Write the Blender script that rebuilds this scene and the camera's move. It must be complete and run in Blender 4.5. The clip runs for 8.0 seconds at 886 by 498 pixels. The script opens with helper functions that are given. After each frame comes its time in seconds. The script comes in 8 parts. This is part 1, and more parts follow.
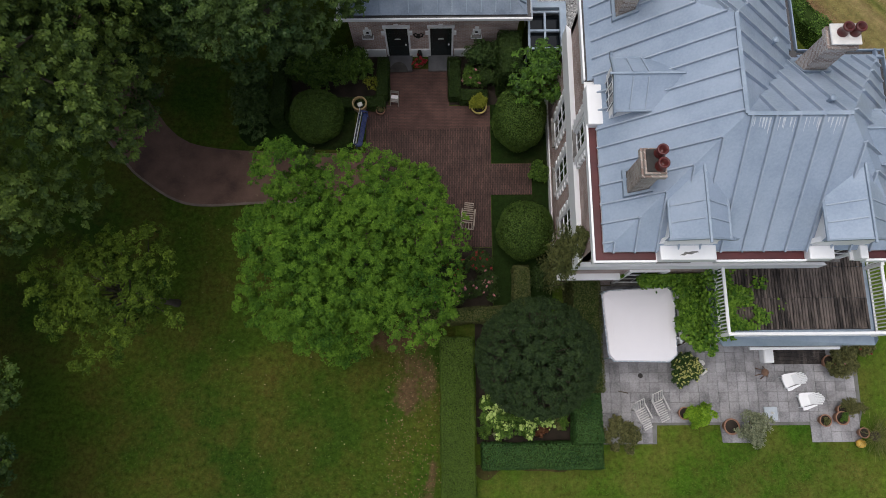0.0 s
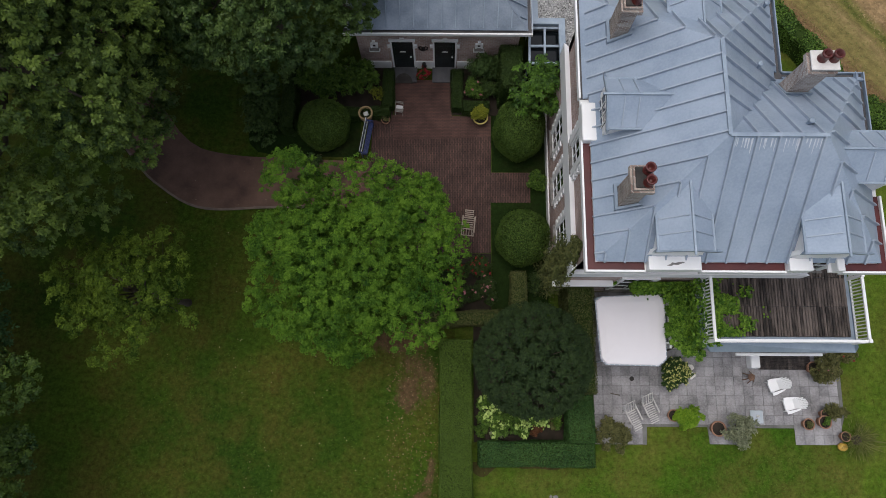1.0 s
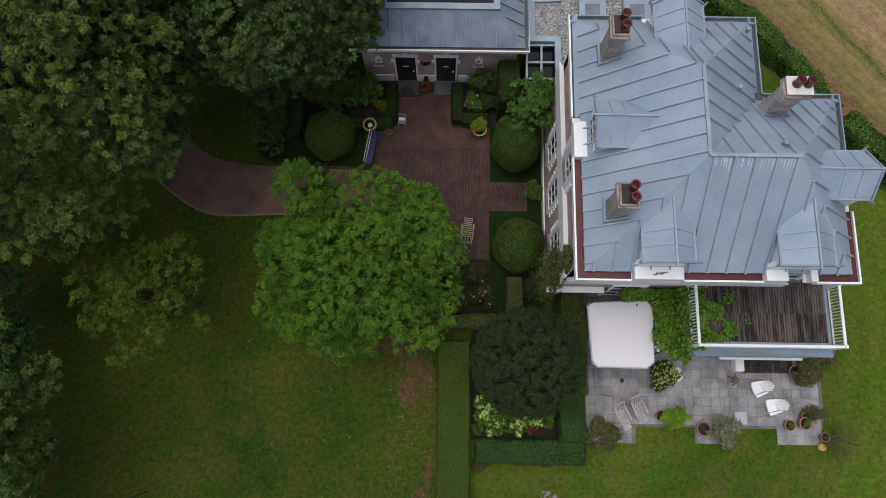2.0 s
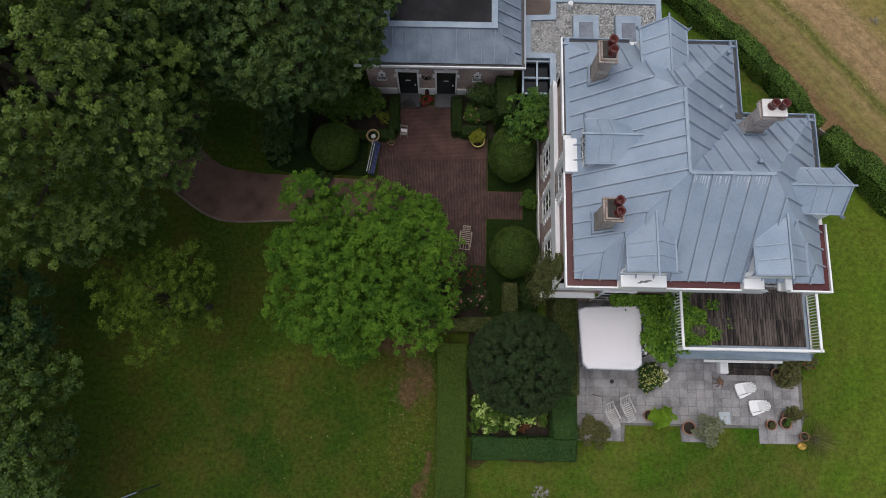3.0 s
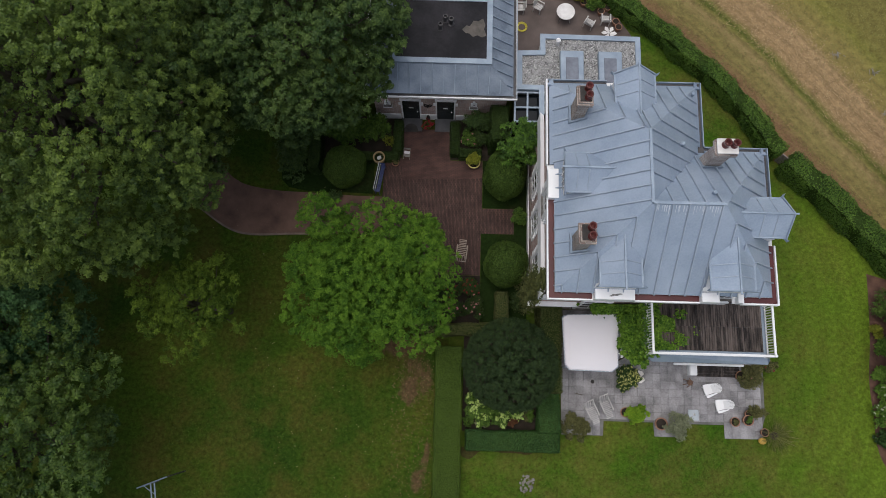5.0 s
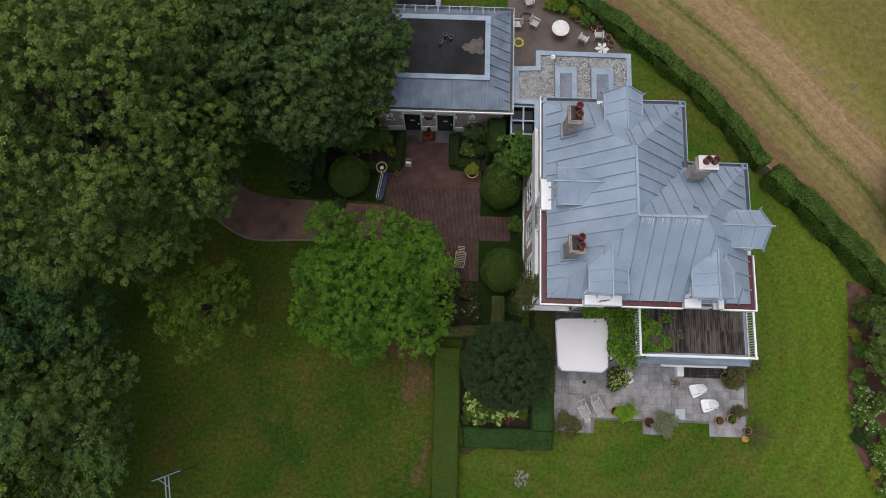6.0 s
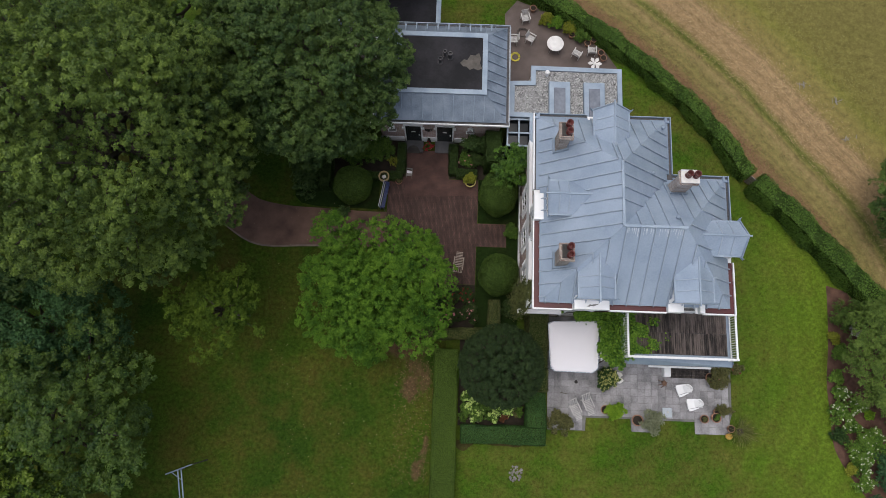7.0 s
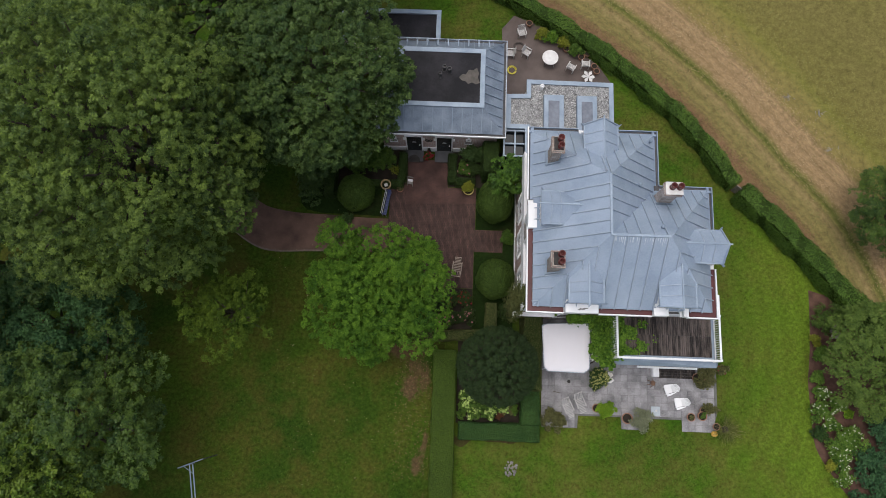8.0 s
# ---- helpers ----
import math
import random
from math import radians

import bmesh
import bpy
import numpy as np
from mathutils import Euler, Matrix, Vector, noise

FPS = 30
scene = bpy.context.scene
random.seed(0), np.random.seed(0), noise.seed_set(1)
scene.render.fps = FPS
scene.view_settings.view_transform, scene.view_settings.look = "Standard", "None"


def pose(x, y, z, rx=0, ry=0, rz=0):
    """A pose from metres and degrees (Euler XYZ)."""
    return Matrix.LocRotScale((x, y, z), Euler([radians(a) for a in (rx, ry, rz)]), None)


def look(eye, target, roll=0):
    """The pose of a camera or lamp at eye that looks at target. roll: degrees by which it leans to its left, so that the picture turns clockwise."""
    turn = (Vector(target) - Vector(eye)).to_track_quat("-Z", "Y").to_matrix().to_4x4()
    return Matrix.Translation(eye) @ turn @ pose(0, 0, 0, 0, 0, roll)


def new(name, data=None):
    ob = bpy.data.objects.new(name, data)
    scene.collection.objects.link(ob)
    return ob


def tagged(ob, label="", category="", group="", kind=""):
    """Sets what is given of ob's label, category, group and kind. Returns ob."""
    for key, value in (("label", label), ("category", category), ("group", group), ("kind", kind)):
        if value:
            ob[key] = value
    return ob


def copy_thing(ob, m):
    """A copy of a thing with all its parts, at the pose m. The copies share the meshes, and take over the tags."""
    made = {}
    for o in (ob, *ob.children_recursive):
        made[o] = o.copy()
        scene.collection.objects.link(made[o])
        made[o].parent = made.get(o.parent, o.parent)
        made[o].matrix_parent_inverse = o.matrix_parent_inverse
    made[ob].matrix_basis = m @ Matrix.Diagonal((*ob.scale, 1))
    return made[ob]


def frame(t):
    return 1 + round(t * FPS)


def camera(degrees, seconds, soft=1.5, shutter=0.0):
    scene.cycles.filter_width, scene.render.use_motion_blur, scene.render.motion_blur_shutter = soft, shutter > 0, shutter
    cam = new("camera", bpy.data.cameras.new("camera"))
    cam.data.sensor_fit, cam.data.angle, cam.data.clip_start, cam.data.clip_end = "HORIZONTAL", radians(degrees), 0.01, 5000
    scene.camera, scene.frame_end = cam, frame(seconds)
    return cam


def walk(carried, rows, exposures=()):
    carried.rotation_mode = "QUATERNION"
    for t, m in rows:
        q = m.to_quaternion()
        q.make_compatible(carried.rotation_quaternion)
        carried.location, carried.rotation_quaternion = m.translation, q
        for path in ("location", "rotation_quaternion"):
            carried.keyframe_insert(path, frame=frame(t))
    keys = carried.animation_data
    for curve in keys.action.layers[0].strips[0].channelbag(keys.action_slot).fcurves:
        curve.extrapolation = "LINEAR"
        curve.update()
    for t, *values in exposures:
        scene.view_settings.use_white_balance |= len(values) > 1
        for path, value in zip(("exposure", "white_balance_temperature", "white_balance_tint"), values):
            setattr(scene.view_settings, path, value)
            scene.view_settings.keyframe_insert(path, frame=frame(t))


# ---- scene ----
cam = camera(68.0, 8.0, soft=0.5)
METRES, EYE, TILT, LEAN, TURN = 13.0, 27.5, -90.0, 0.0, 0.0
ROWS = [
    (0.0, 0.0, 0.0, 0.0, 0.09, 12.0, 0.42),
    (0.5, 0.0017, -0.0414, -0.0018, 0.08, 12.01, -0.06),
    (1.0, 0.001, -0.0883, -0.0014, 0.03, 12.02, -0.38),
    (1.5, 0.0019, -0.1411, -0.0012, -0.0, 12.02, -0.62),
    (3.0, 0.0094, -0.3119, -0.0018, -0.01, 11.99, -1.16),
    (3.5, 0.0127, -0.376, -0.0027, -0.04, 12.03, -1.3),
    (4.0, 0.0143, -0.4428, -0.0044, -0.05, 12.05, -1.42),
    (4.5, 0.0154, -0.5101, -0.0071, -0.07, 12.02, -1.52),
    (6.0, 0.0169, -0.7155, -0.0098, -0.16, 11.98, -1.81),
    (6.5, 0.019, -0.7848, -0.0121, -0.18, 11.99, -1.91),
    (7.0, 0.022, -0.8578, -0.0164, -0.18, 12.03, -2.01),
    (7.5, 0.0242, -0.9305, -0.0206, -0.2, 12.07, -2.11),
    (8.0, 0.0263, -0.9989, -0.0245, -0.2, 12.1, -2.16),
]
walk(cam, [(t, pose(0, 0, EYE, TILT, LEAN, TURN) @ pose(METRES * x, METRES * y, METRES * z, 90 + pitch, roll, yaw)) for t, x, y, z, yaw, pitch, roll in ROWS], [(0.0, -0.14), (1.0, -0.24), (3.0, -0.30), (4.5, -0.30), (6.0, -0.22), (8.0, -0.08)])

# ---- world and light ----
SUN_EL, SUN_AZ = 80.0, 285.0
world = bpy.data.worlds.new("overcast_sky")
scene.world = world
world.use_nodes = True
wn, wl = world.node_tree.nodes, world.node_tree.links
wn.clear()
sky = wn.new("ShaderNodeTexSky")
sky.sky_type = "NISHITA"
sky.sun_disc = False
sky.sun_elevation, sky.sun_rotation = radians(SUN_EL), radians(SUN_AZ)
sky.dust_density, sky.ozone_density = 4.0, 1.0
soft = wn.new("ShaderNodeHueSaturation")
soft.inputs["Saturation"].default_value = 0.55
bg = wn.new("ShaderNodeBackground")
bg.inputs["Strength"].default_value = 0.185
wout = wn.new("ShaderNodeOutputWorld")
wl.new(sky.outputs["Color"], soft.inputs["Color"])
wl.new(soft.outputs["Color"], bg.inputs["Color"])
wl.new(bg.outputs["Background"], wout.inputs["Surface"])
sun_data = bpy.data.lights.new("sun", "SUN")
sun_data.energy, sun_data.angle, sun_data.color = 1.1, radians(50), (1.0, 0.97, 0.92)
sun = new("sun", sun_data)
az, el = radians(SUN_AZ), radians(SUN_EL)
sun.matrix_basis = look((Vector((math.sin(az) * math.cos(el), math.cos(az) * math.cos(el), math.sin(el))) * 60), (0, 0, 0))


# ---- materials ----
def surface(name, low, high, scale=3.0, fine=40.0, rough=0.7, metal=0.0, bump=0.15, piece=0.0, spread=0.25, stretch=(1, 1, 1), spec=0.4, contrast=1.0):
    """A surface whose colour drifts between low and high at two scales, with fine relief."""
    m = bpy.data.materials.new(name)
    m.use_nodes = True
    n, l = m.node_tree.nodes, m.node_tree.links
    b = n["Principled BSDF"]
    geo = n.new("ShaderNodeNewGeometry")
    mp = n.new("ShaderNodeMapping")
    mp.inputs["Scale"].default_value = stretch
    l.new(geo.outputs["Position"], mp.inputs["Vector"])
    big, small = n.new("ShaderNodeTexNoise"), n.new("ShaderNodeTexNoise")
    big.inputs["Scale"].default_value, big.inputs["Detail"].default_value = scale, 6
    small.inputs["Scale"].default_value, small.inputs["Detail"].default_value = fine, 4
    for t in (big, small):
        l.new(mp.outputs["Vector"], t.inputs["Vector"])
    mix = n.new("ShaderNodeMath")
    mix.operation = "MULTIPLY_ADD"
    l.new(small.outputs["Fac"], mix.inputs[0])
    mix.inputs[1].default_value = spread * 2
    sub = n.new("ShaderNodeMath")
    sub.operation = "MULTIPLY_ADD"
    l.new(big.outputs["Fac"], sub.inputs[0])
    sub.inputs[1].default_value = contrast * 2
    sub.inputs[2].default_value = 0.5 - contrast - spread
    l.new(sub.outputs[0], mix.inputs[2])
    fac = mix.outputs[0]
    if piece:
        info = n.new("ShaderNodeObjectInfo")
        add = n.new("ShaderNodeMath")
        add.operation = "MULTIPLY_ADD"
        l.new(info.outputs["Random"], add.inputs[0])
        add.inputs[1].default_value = piece
        shift = n.new("ShaderNodeMath")
        shift.operation = "SUBTRACT"
        l.new(fac, shift.inputs[0])
        shift.inputs[1].default_value = piece / 2
        l.new(shift.outputs[0], add.inputs[2])
        fac = add.outputs[0]
    ramp = n.new("ShaderNodeMix")
    ramp.data_type = "RGBA"
    ramp.clamp_factor = True
    ramp.inputs["A"].default_value, ramp.inputs["B"].default_value = (*low, 1), (*high, 1)
    l.new(fac, ramp.inputs["Factor"])
    l.new(ramp.outputs["Result"], b.inputs["Base Color"])
    b.inputs["Roughness"].default_value, b.inputs["Metallic"].default_value = rough, metal
    b.inputs["Specular IOR Level"].default_value = spec
    if bump:
        bp = n.new("ShaderNodeBump")
        bp.inputs["Strength"].default_value, bp.inputs["Distance"].default_value = bump, 0.03
        l.new(small.outputs["Fac"], bp.inputs["Height"])
        l.new(bp.outputs["Normal"], b.inputs["Normal"])
    return m


def bricks(name, c1, c2, mortar, width=0.21, height=0.065, plane="xz", rough=0.85, gap=0.011, turn=0.0):
    """Brickwork in running bond, by world place; plane names the two world axes that it runs along."""
    m = bpy.data.materials.new(name)
    m.use_nodes = True
    n, l = m.node_tree.nodes, m.node_tree.links
    b = n["Principled BSDF"]
    geo, sep, com = n.new("ShaderNodeNewGeometry"), n.new("ShaderNodeSeparateXYZ"), n.new("ShaderNodeCombineXYZ")
    l.new(geo.outputs["Position"], sep.inputs[0])
    if plane == "wall":
        add = n.new("ShaderNodeMath")
        l.new(sep.outputs["X"], add.inputs[0])
        l.new(sep.outputs["Y"], add.inputs[1])
        l.new(add.outputs[0], com.inputs["X"])
        l.new(sep.outputs["Z"], com.inputs["Y"])
    else:
        l.new(sep.outputs[plane[0].upper()], com.inputs["X"])
        l.new(sep.outputs[plane[1].upper()], com.inputs["Y"])
    tex = n.new("ShaderNodeTexBrick")
    tex.inputs["Scale"].default_value = 1.0
    tex.inputs["Brick Width"].default_value, tex.inputs["Row Height"].default_value = width, height
    tex.inputs["Mortar Size"].default_value, tex.inputs["Mortar Smooth"].default_value = gap, 0.2
    tex.inputs["Color1"].default_value, tex.inputs["Color2"].default_value = (*c1, 1), (*c2, 1)
    tex.inputs["Mortar"].default_value = (*mortar, 1)
    l.new(com.outputs[0], tex.inputs["Vector"])
    noise_tex = n.new("ShaderNodeTexNoise")
    noise_tex.inputs["Scale"].default_value, noise_tex.inputs["Detail"].default_value = 1.3, 8
    l.new(geo.outputs["Position"], noise_tex.inputs["Vector"])
    stain = n.new("ShaderNodeMix")
    stain.data_type, stain.blend_type = "RGBA", "OVERLAY"
    stain.inputs["Factor"].default_value = 0.7
    l.new(tex.outputs["Color"], stain.inputs["A"])
    l.new(noise_tex.outputs["Fac"], stain.inputs["B"])
    l.new(stain.outputs["Result"], b.inputs["Base Color"])
    b.inputs["Roughness"].default_value = rough
    b.inputs["Specular IOR Level"].default_value = 0.25
    bp = n.new("ShaderNodeBump")
    bp.invert = True
    bp.inputs["Strength"].default_value, bp.inputs["Distance"].default_value = 0.6, 0.01
    l.new(tex.outputs["Fac"], bp.inputs["Height"])
    l.new(bp.outputs["Normal"], b.inputs["Normal"])
    return m


def foliage(name, dark, light, through_light=0.25, rough=0.5, patch=0.5, gloss=0.18, clump=0.0):
    """Leaves: each leaf and each spray its own tone, with drifts from bough to bough, and light that shines through."""
    m = bpy.data.materials.new(name)
    m.use_nodes = True
    n, l = m.node_tree.nodes, m.node_tree.links
    b = n["Principled BSDF"]
    geo = n.new("ShaderNodeNewGeometry")
    drift = n.new("ShaderNodeTexNoise")
    drift.inputs["Scale"].default_value, drift.inputs["Detail"].default_value = patch, 3
    l.new(geo.outputs["Position"], drift.inputs["Vector"])
    half = n.new("ShaderNodeMath")
    half.operation = "MULTIPLY_ADD"
    l.new(drift.outputs["Fac"], half.inputs[0])
    half.inputs[1].default_value, half.inputs[2].default_value = 1.0, -0.47
    tone = n.new("ShaderNodeMath")
    tone.operation = "MULTIPLY_ADD"
    l.new(geo.outputs["Random Per Island"], tone.inputs[0])
    tone.inputs[1].default_value = 0.94 * (1 - clump)
    l.new(half.outputs[0], tone.inputs[2])
    if clump:
        spray, at = n.new("ShaderNodeMath"), n.new("ShaderNodeAttribute")
        at.attribute_name = "spray"
        spray.operation = "MULTIPLY_ADD"
        l.new(at.outputs["Fac"], spray.inputs[0])
        spray.inputs[1].default_value = 0.94 * clump
        l.new(tone.outputs[0], spray.inputs[2])
        tone = spray
    mix = n.new("ShaderNodeMix")
    mix.data_type = "RGBA"
    mix.clamp_factor = True
    mix.inputs["A"].default_value, mix.inputs["B"].default_value = (*dark, 1), (*light, 1)
    l.new(tone.outputs[0], mix.inputs["Factor"])
    l.new(mix.outputs["Result"], b.inputs["Base Color"])
    b.inputs["Roughness"].default_value = rough
    b.inputs["Specular IOR Level"].default_value = gloss
    tr = n.new("ShaderNodeBsdfTranslucent")
    l.new(mix.outputs["Result"], tr.inputs["Color"])
    both = n.new("ShaderNodeMixShader")
    both.inputs["Fac"].default_value = through_light
    l.new(b.outputs[0], both.inputs[1])
    l.new(tr.outputs[0], both.inputs[2])
    l.new(both.outputs[0], n["Material Output"].inputs["Surface"])
    return m


def glass(name, tint=(0.006, 0.008, 0.01), rough=0.06):
    m = bpy.data.materials.new(name)
    m.use_nodes = True
    b = m.node_tree.nodes["Principled BSDF"]
    b.inputs["Base Color"].default_value = (*tint, 1)
    b.inputs["Roughness"].default_value = rough
    b.inputs["Specular IOR Level"].default_value = 0.5
    return m


ZINC = surface("zinc_sheet", (0.235, 0.298, 0.385), (0.375, 0.44, 0.535), 0.8, 14, rough=0.45, metal=0.2, bump=0.05, spread=0.4, contrast=0.9)
# Annex zinc darkened for the overhanging tree's shade, with its own stains.
ZINC_DULL = surface("stained_shaded_zinc", (0.14, 0.175, 0.225), (0.26, 0.31, 0.38), 1.1, 14, rough=0.5, metal=0.2, bump=0.05, spread=0.5, contrast=1.3)
ZINC_SEAM = surface("zinc_seam", (0.30, 0.355, 0.43), (0.42, 0.475, 0.55), 2, 20, rough=0.45, metal=0.25, bump=0.03, spread=0.12)
ZINC_PALE = surface("zinc_trim", (0.198, 0.252, 0.320), (0.306, 0.365, 0.436), 1.5, 12, rough=0.5, metal=0.2, bump=0.03, spread=0.25)
WHITE = surface("white_paint", (0.70, 0.70, 0.71), (0.86, 0.86, 0.87), 1.2, 25, rough=0.5, bump=0.02, spread=0.08, contrast=0.5)
BARE_ZINC = surface("flaked_bare_patch", (0.12, 0.115, 0.11), (0.24, 0.23, 0.22), 4, 18, rough=0.7)
MAROON = surface("maroon_gutter_paint", (0.050, 0.009, 0.011), (0.095, 0.018, 0.020), 1.5, 20, rough=0.45, bump=0.03)
GUTTER_DARK = surface("dark_gutter_lining", (0.035, 0.035, 0.04), (0.09, 0.085, 0.085), 2, 25, rough=0.6, bump=0.05)
BRICK_WALL = bricks("brick_wall", (0.27, 0.145, 0.122), (0.42, 0.28, 0.25), (0.50, 0.45, 0.42), plane="wall", gap=0.014)
BRICK_PAVE = bricks("clinker_paving", (0.098, 0.054, 0.045), (0.060, 0.036, 0.031), (0.030, 0.021, 0.019), 0.22, 0.075, "yx", gap=0.012)
BRICK_ENTRY = bricks("clinker_paving_entry", (0.094, 0.050, 0.042), (0.076, 0.042, 0.036), (0.042, 0.028, 0.025), 0.21, 0.07, "xy", gap=0.007)
DRIVE = surface("drive_clinker", (0.064, 0.036, 0.028), (0.150, 0.088, 0.066), 0.8, 22, rough=0.9, bump=0.3, spread=0.35, contrast=1.5)
TILE = surface("grey_concrete_tile", (0.13, 0.125, 0.13), (0.345, 0.335, 0.345), 1.1, 18, rough=0.8, bump=0.2, piece=0.36, spread=0.55, contrast=1.1)
JOINT = surface("patio_joint", (0.08, 0.082, 0.07), (0.19, 0.185, 0.18), 1.5, 30, rough=0.95)
DECKWOOD = surface("weathered_decking", (0.012, 0.009, 0.008), (0.125, 0.100, 0.088), 2.5, 40, rough=0.8, bump=0.2, piece=0.75, stretch=(3, 0.6, 1), spread=0.6, contrast=1.3)
ROOF_FELT = surface("bitumen_roof", (0.004, 0.004, 0.006), (0.024, 0.022, 0.027), 0.7, 9, rough=0.55, bump=0.1, spread=0.35, spec=0.2, contrast=1.6)
STONE = surface("pale_stone", (0.08, 0.072, 0.066), (0.25, 0.235, 0.22), 3, 20, rough=0.85, bump=0.2, spread=0.4)
SOOT = surface("sooty_flaunching", (0.018, 0.017, 0.017), (0.06, 0.055, 0.05), 4, 30, rough=0.9, bump=0.2)
POT_RED = surface("glazed_red_clay", (0.060, 0.013, 0.012), (0.12, 0.027, 0.025), 4, 30, rough=0.3, bump=0.05)
TERRACOTTA = surface("terracotta", (0.20, 0.10, 0.062), (0.35, 0.19, 0.125), 4, 30, rough=0.8, bump=0.1)
PALE_TEAK = surface("pale_teak", (0.34, 0.33, 0.32), (0.56, 0.54, 0.52), 5, 40, rough=0.75, bump=0.15, piece=0.2)
BROWN_TEAK = surface("brown_teak", (0.20, 0.16, 0.135), (0.38, 0.32, 0.27), 5, 40, rough=0.8, bump=0.15, piece=0.2)
CANVAS = surface("white_canvas", (0.64, 0.62, 0.65), (0.74, 0.72, 0.75), 0.7, 60, rough=0.85, bump=0.05, spread=0.05, contrast=0.3)
BARK = surface("bark", (0.035, 0.028, 0.02), (0.10, 0.08, 0.06), 3, 25, rough=0.95, bump=0.5, stretch=(1, 1, 0.3))
GREY_WOOD = surface("silvered_teak", (0.16, 0.15, 0.14), (0.31, 0.29, 0.27), 5, 40, rough=0.8, bump=0.15, piece=0.2)
WHITE_WOOD = surface("white_painted_wood", (0.72, 0.72, 0.73), (0.84, 0.84, 0.85), 3, 30, rough=0.5, bump=0.03, spread=0.08, contrast=0.4)
BLUE_WOOD = surface("blue_painted_wood", (0.010, 0.018, 0.075), (0.022, 0.038, 0.135), 3, 30, rough=0.4, bump=0.05)
GREEN_DOOR = surface("black_green_door_paint", (0.008, 0.012, 0.012), (0.018, 0.024, 0.023), 3, 30, rough=0.25, bump=0.02)
IRON = surface("dark_iron", (0.015, 0.015, 0.016), (0.05, 0.045, 0.04), 6, 40, rough=0.5, metal=0.6, bump=0.1)
SOIL = surface("garden_soil", (0.012, 0.009, 0.006), (0.034, 0.025, 0.018), 2, 25, rough=0.98, bump=0.6)
MULCH = surface("bark_mulch", (0.05, 0.026, 0.018), (0.13, 0.07, 0.05), 2, 22, rough=0.98, bump=0.6)
PANE = glass("window_glass")
PANE.node_tree.nodes["Principled BSDF"].inputs["Specular IOR Level"].default_value = 0.3
GRAVEL_BED = surface("gravel_bed", (0.13, 0.13, 0.13), (0.40, 0.40, 0.40), 4, 18, rough=0.95, bump=0.5, spread=0.6)
PEBBLE = foliage("pebbles", (0.06, 0.058, 0.056), (0.66, 0.66, 0.65), 0.0, rough=0.8, patch=6.0)


def lawn_material(name, deep, fresh, dry, dry_amount=0.0, rough_mix=0.72, tufts=0.5):
    m = surface(name, deep, fresh, 0.16, 16, rough=0.95, bump=0.55, spread=0.30, contrast=0.9, spec=0.05)
    n, l = m.node_tree.nodes, m.node_tree.links
    b = n["Principled BSDF"]
    base = b.inputs["Base Color"].links[0].from_socket
    geo = n.new("ShaderNodeNewGeometry")
    t, fine = n.new("ShaderNodeTexNoise"), n.new("ShaderNodeTexNoise")
    t.inputs["Scale"].default_value, t.inputs["Detail"].default_value = 0.33, 9
    t.inputs["Roughness"].default_value = rough_mix
    l.new(geo.outputs["Position"], t.inputs["Vector"])
    fac = n.new("ShaderNodeMapRange")
    fac.inputs["From Min"].default_value, fac.inputs["From Max"].default_value = 0.52 - dry_amount, 0.78 - dry_amount
    fac.inputs["To Max"].default_value = 0.75
    l.new(t.outputs["Fac"], fac.inputs["Value"])
    mix = n.new("ShaderNodeMix")
    mix.data_type = "RGBA"
    mix.inputs["B"].default_value = (*dry, 1)
    l.new(fac.outputs["Result"], mix.inputs["Factor"])
    l.new(base, mix.inputs["A"])
    tuft = n.new("ShaderNodeTexNoise")
    tuft.inputs["Scale"].default_value, tuft.inputs["Detail"].default_value, tuft.inputs["Roughness"].default_value = 4.5, 10, 0.8
    l.new(geo.outputs["Position"], tuft.inputs["Vector"])
    gain = n.new("ShaderNodeMapRange")
    gain.inputs["From Min"].default_value, gain.inputs["From Max"].default_value = 0.3, 0.7
    gain.inputs["To Min"].default_value, gain.inputs["To Max"].default_value = 1 - tufts, 1 + tufts
    l.new(tuft.outputs["Fac"], gain.inputs["Value"])
    vary = n.new("ShaderNodeVectorMath")
    vary.operation = "SCALE"
    l.new(mix.outputs["Result"], vary.inputs[0])
    l.new(gain.outputs["Result"], vary.inputs["Scale"])
    l.new(vary.outputs["Vector"], b.inputs["Base Color"])
    return m


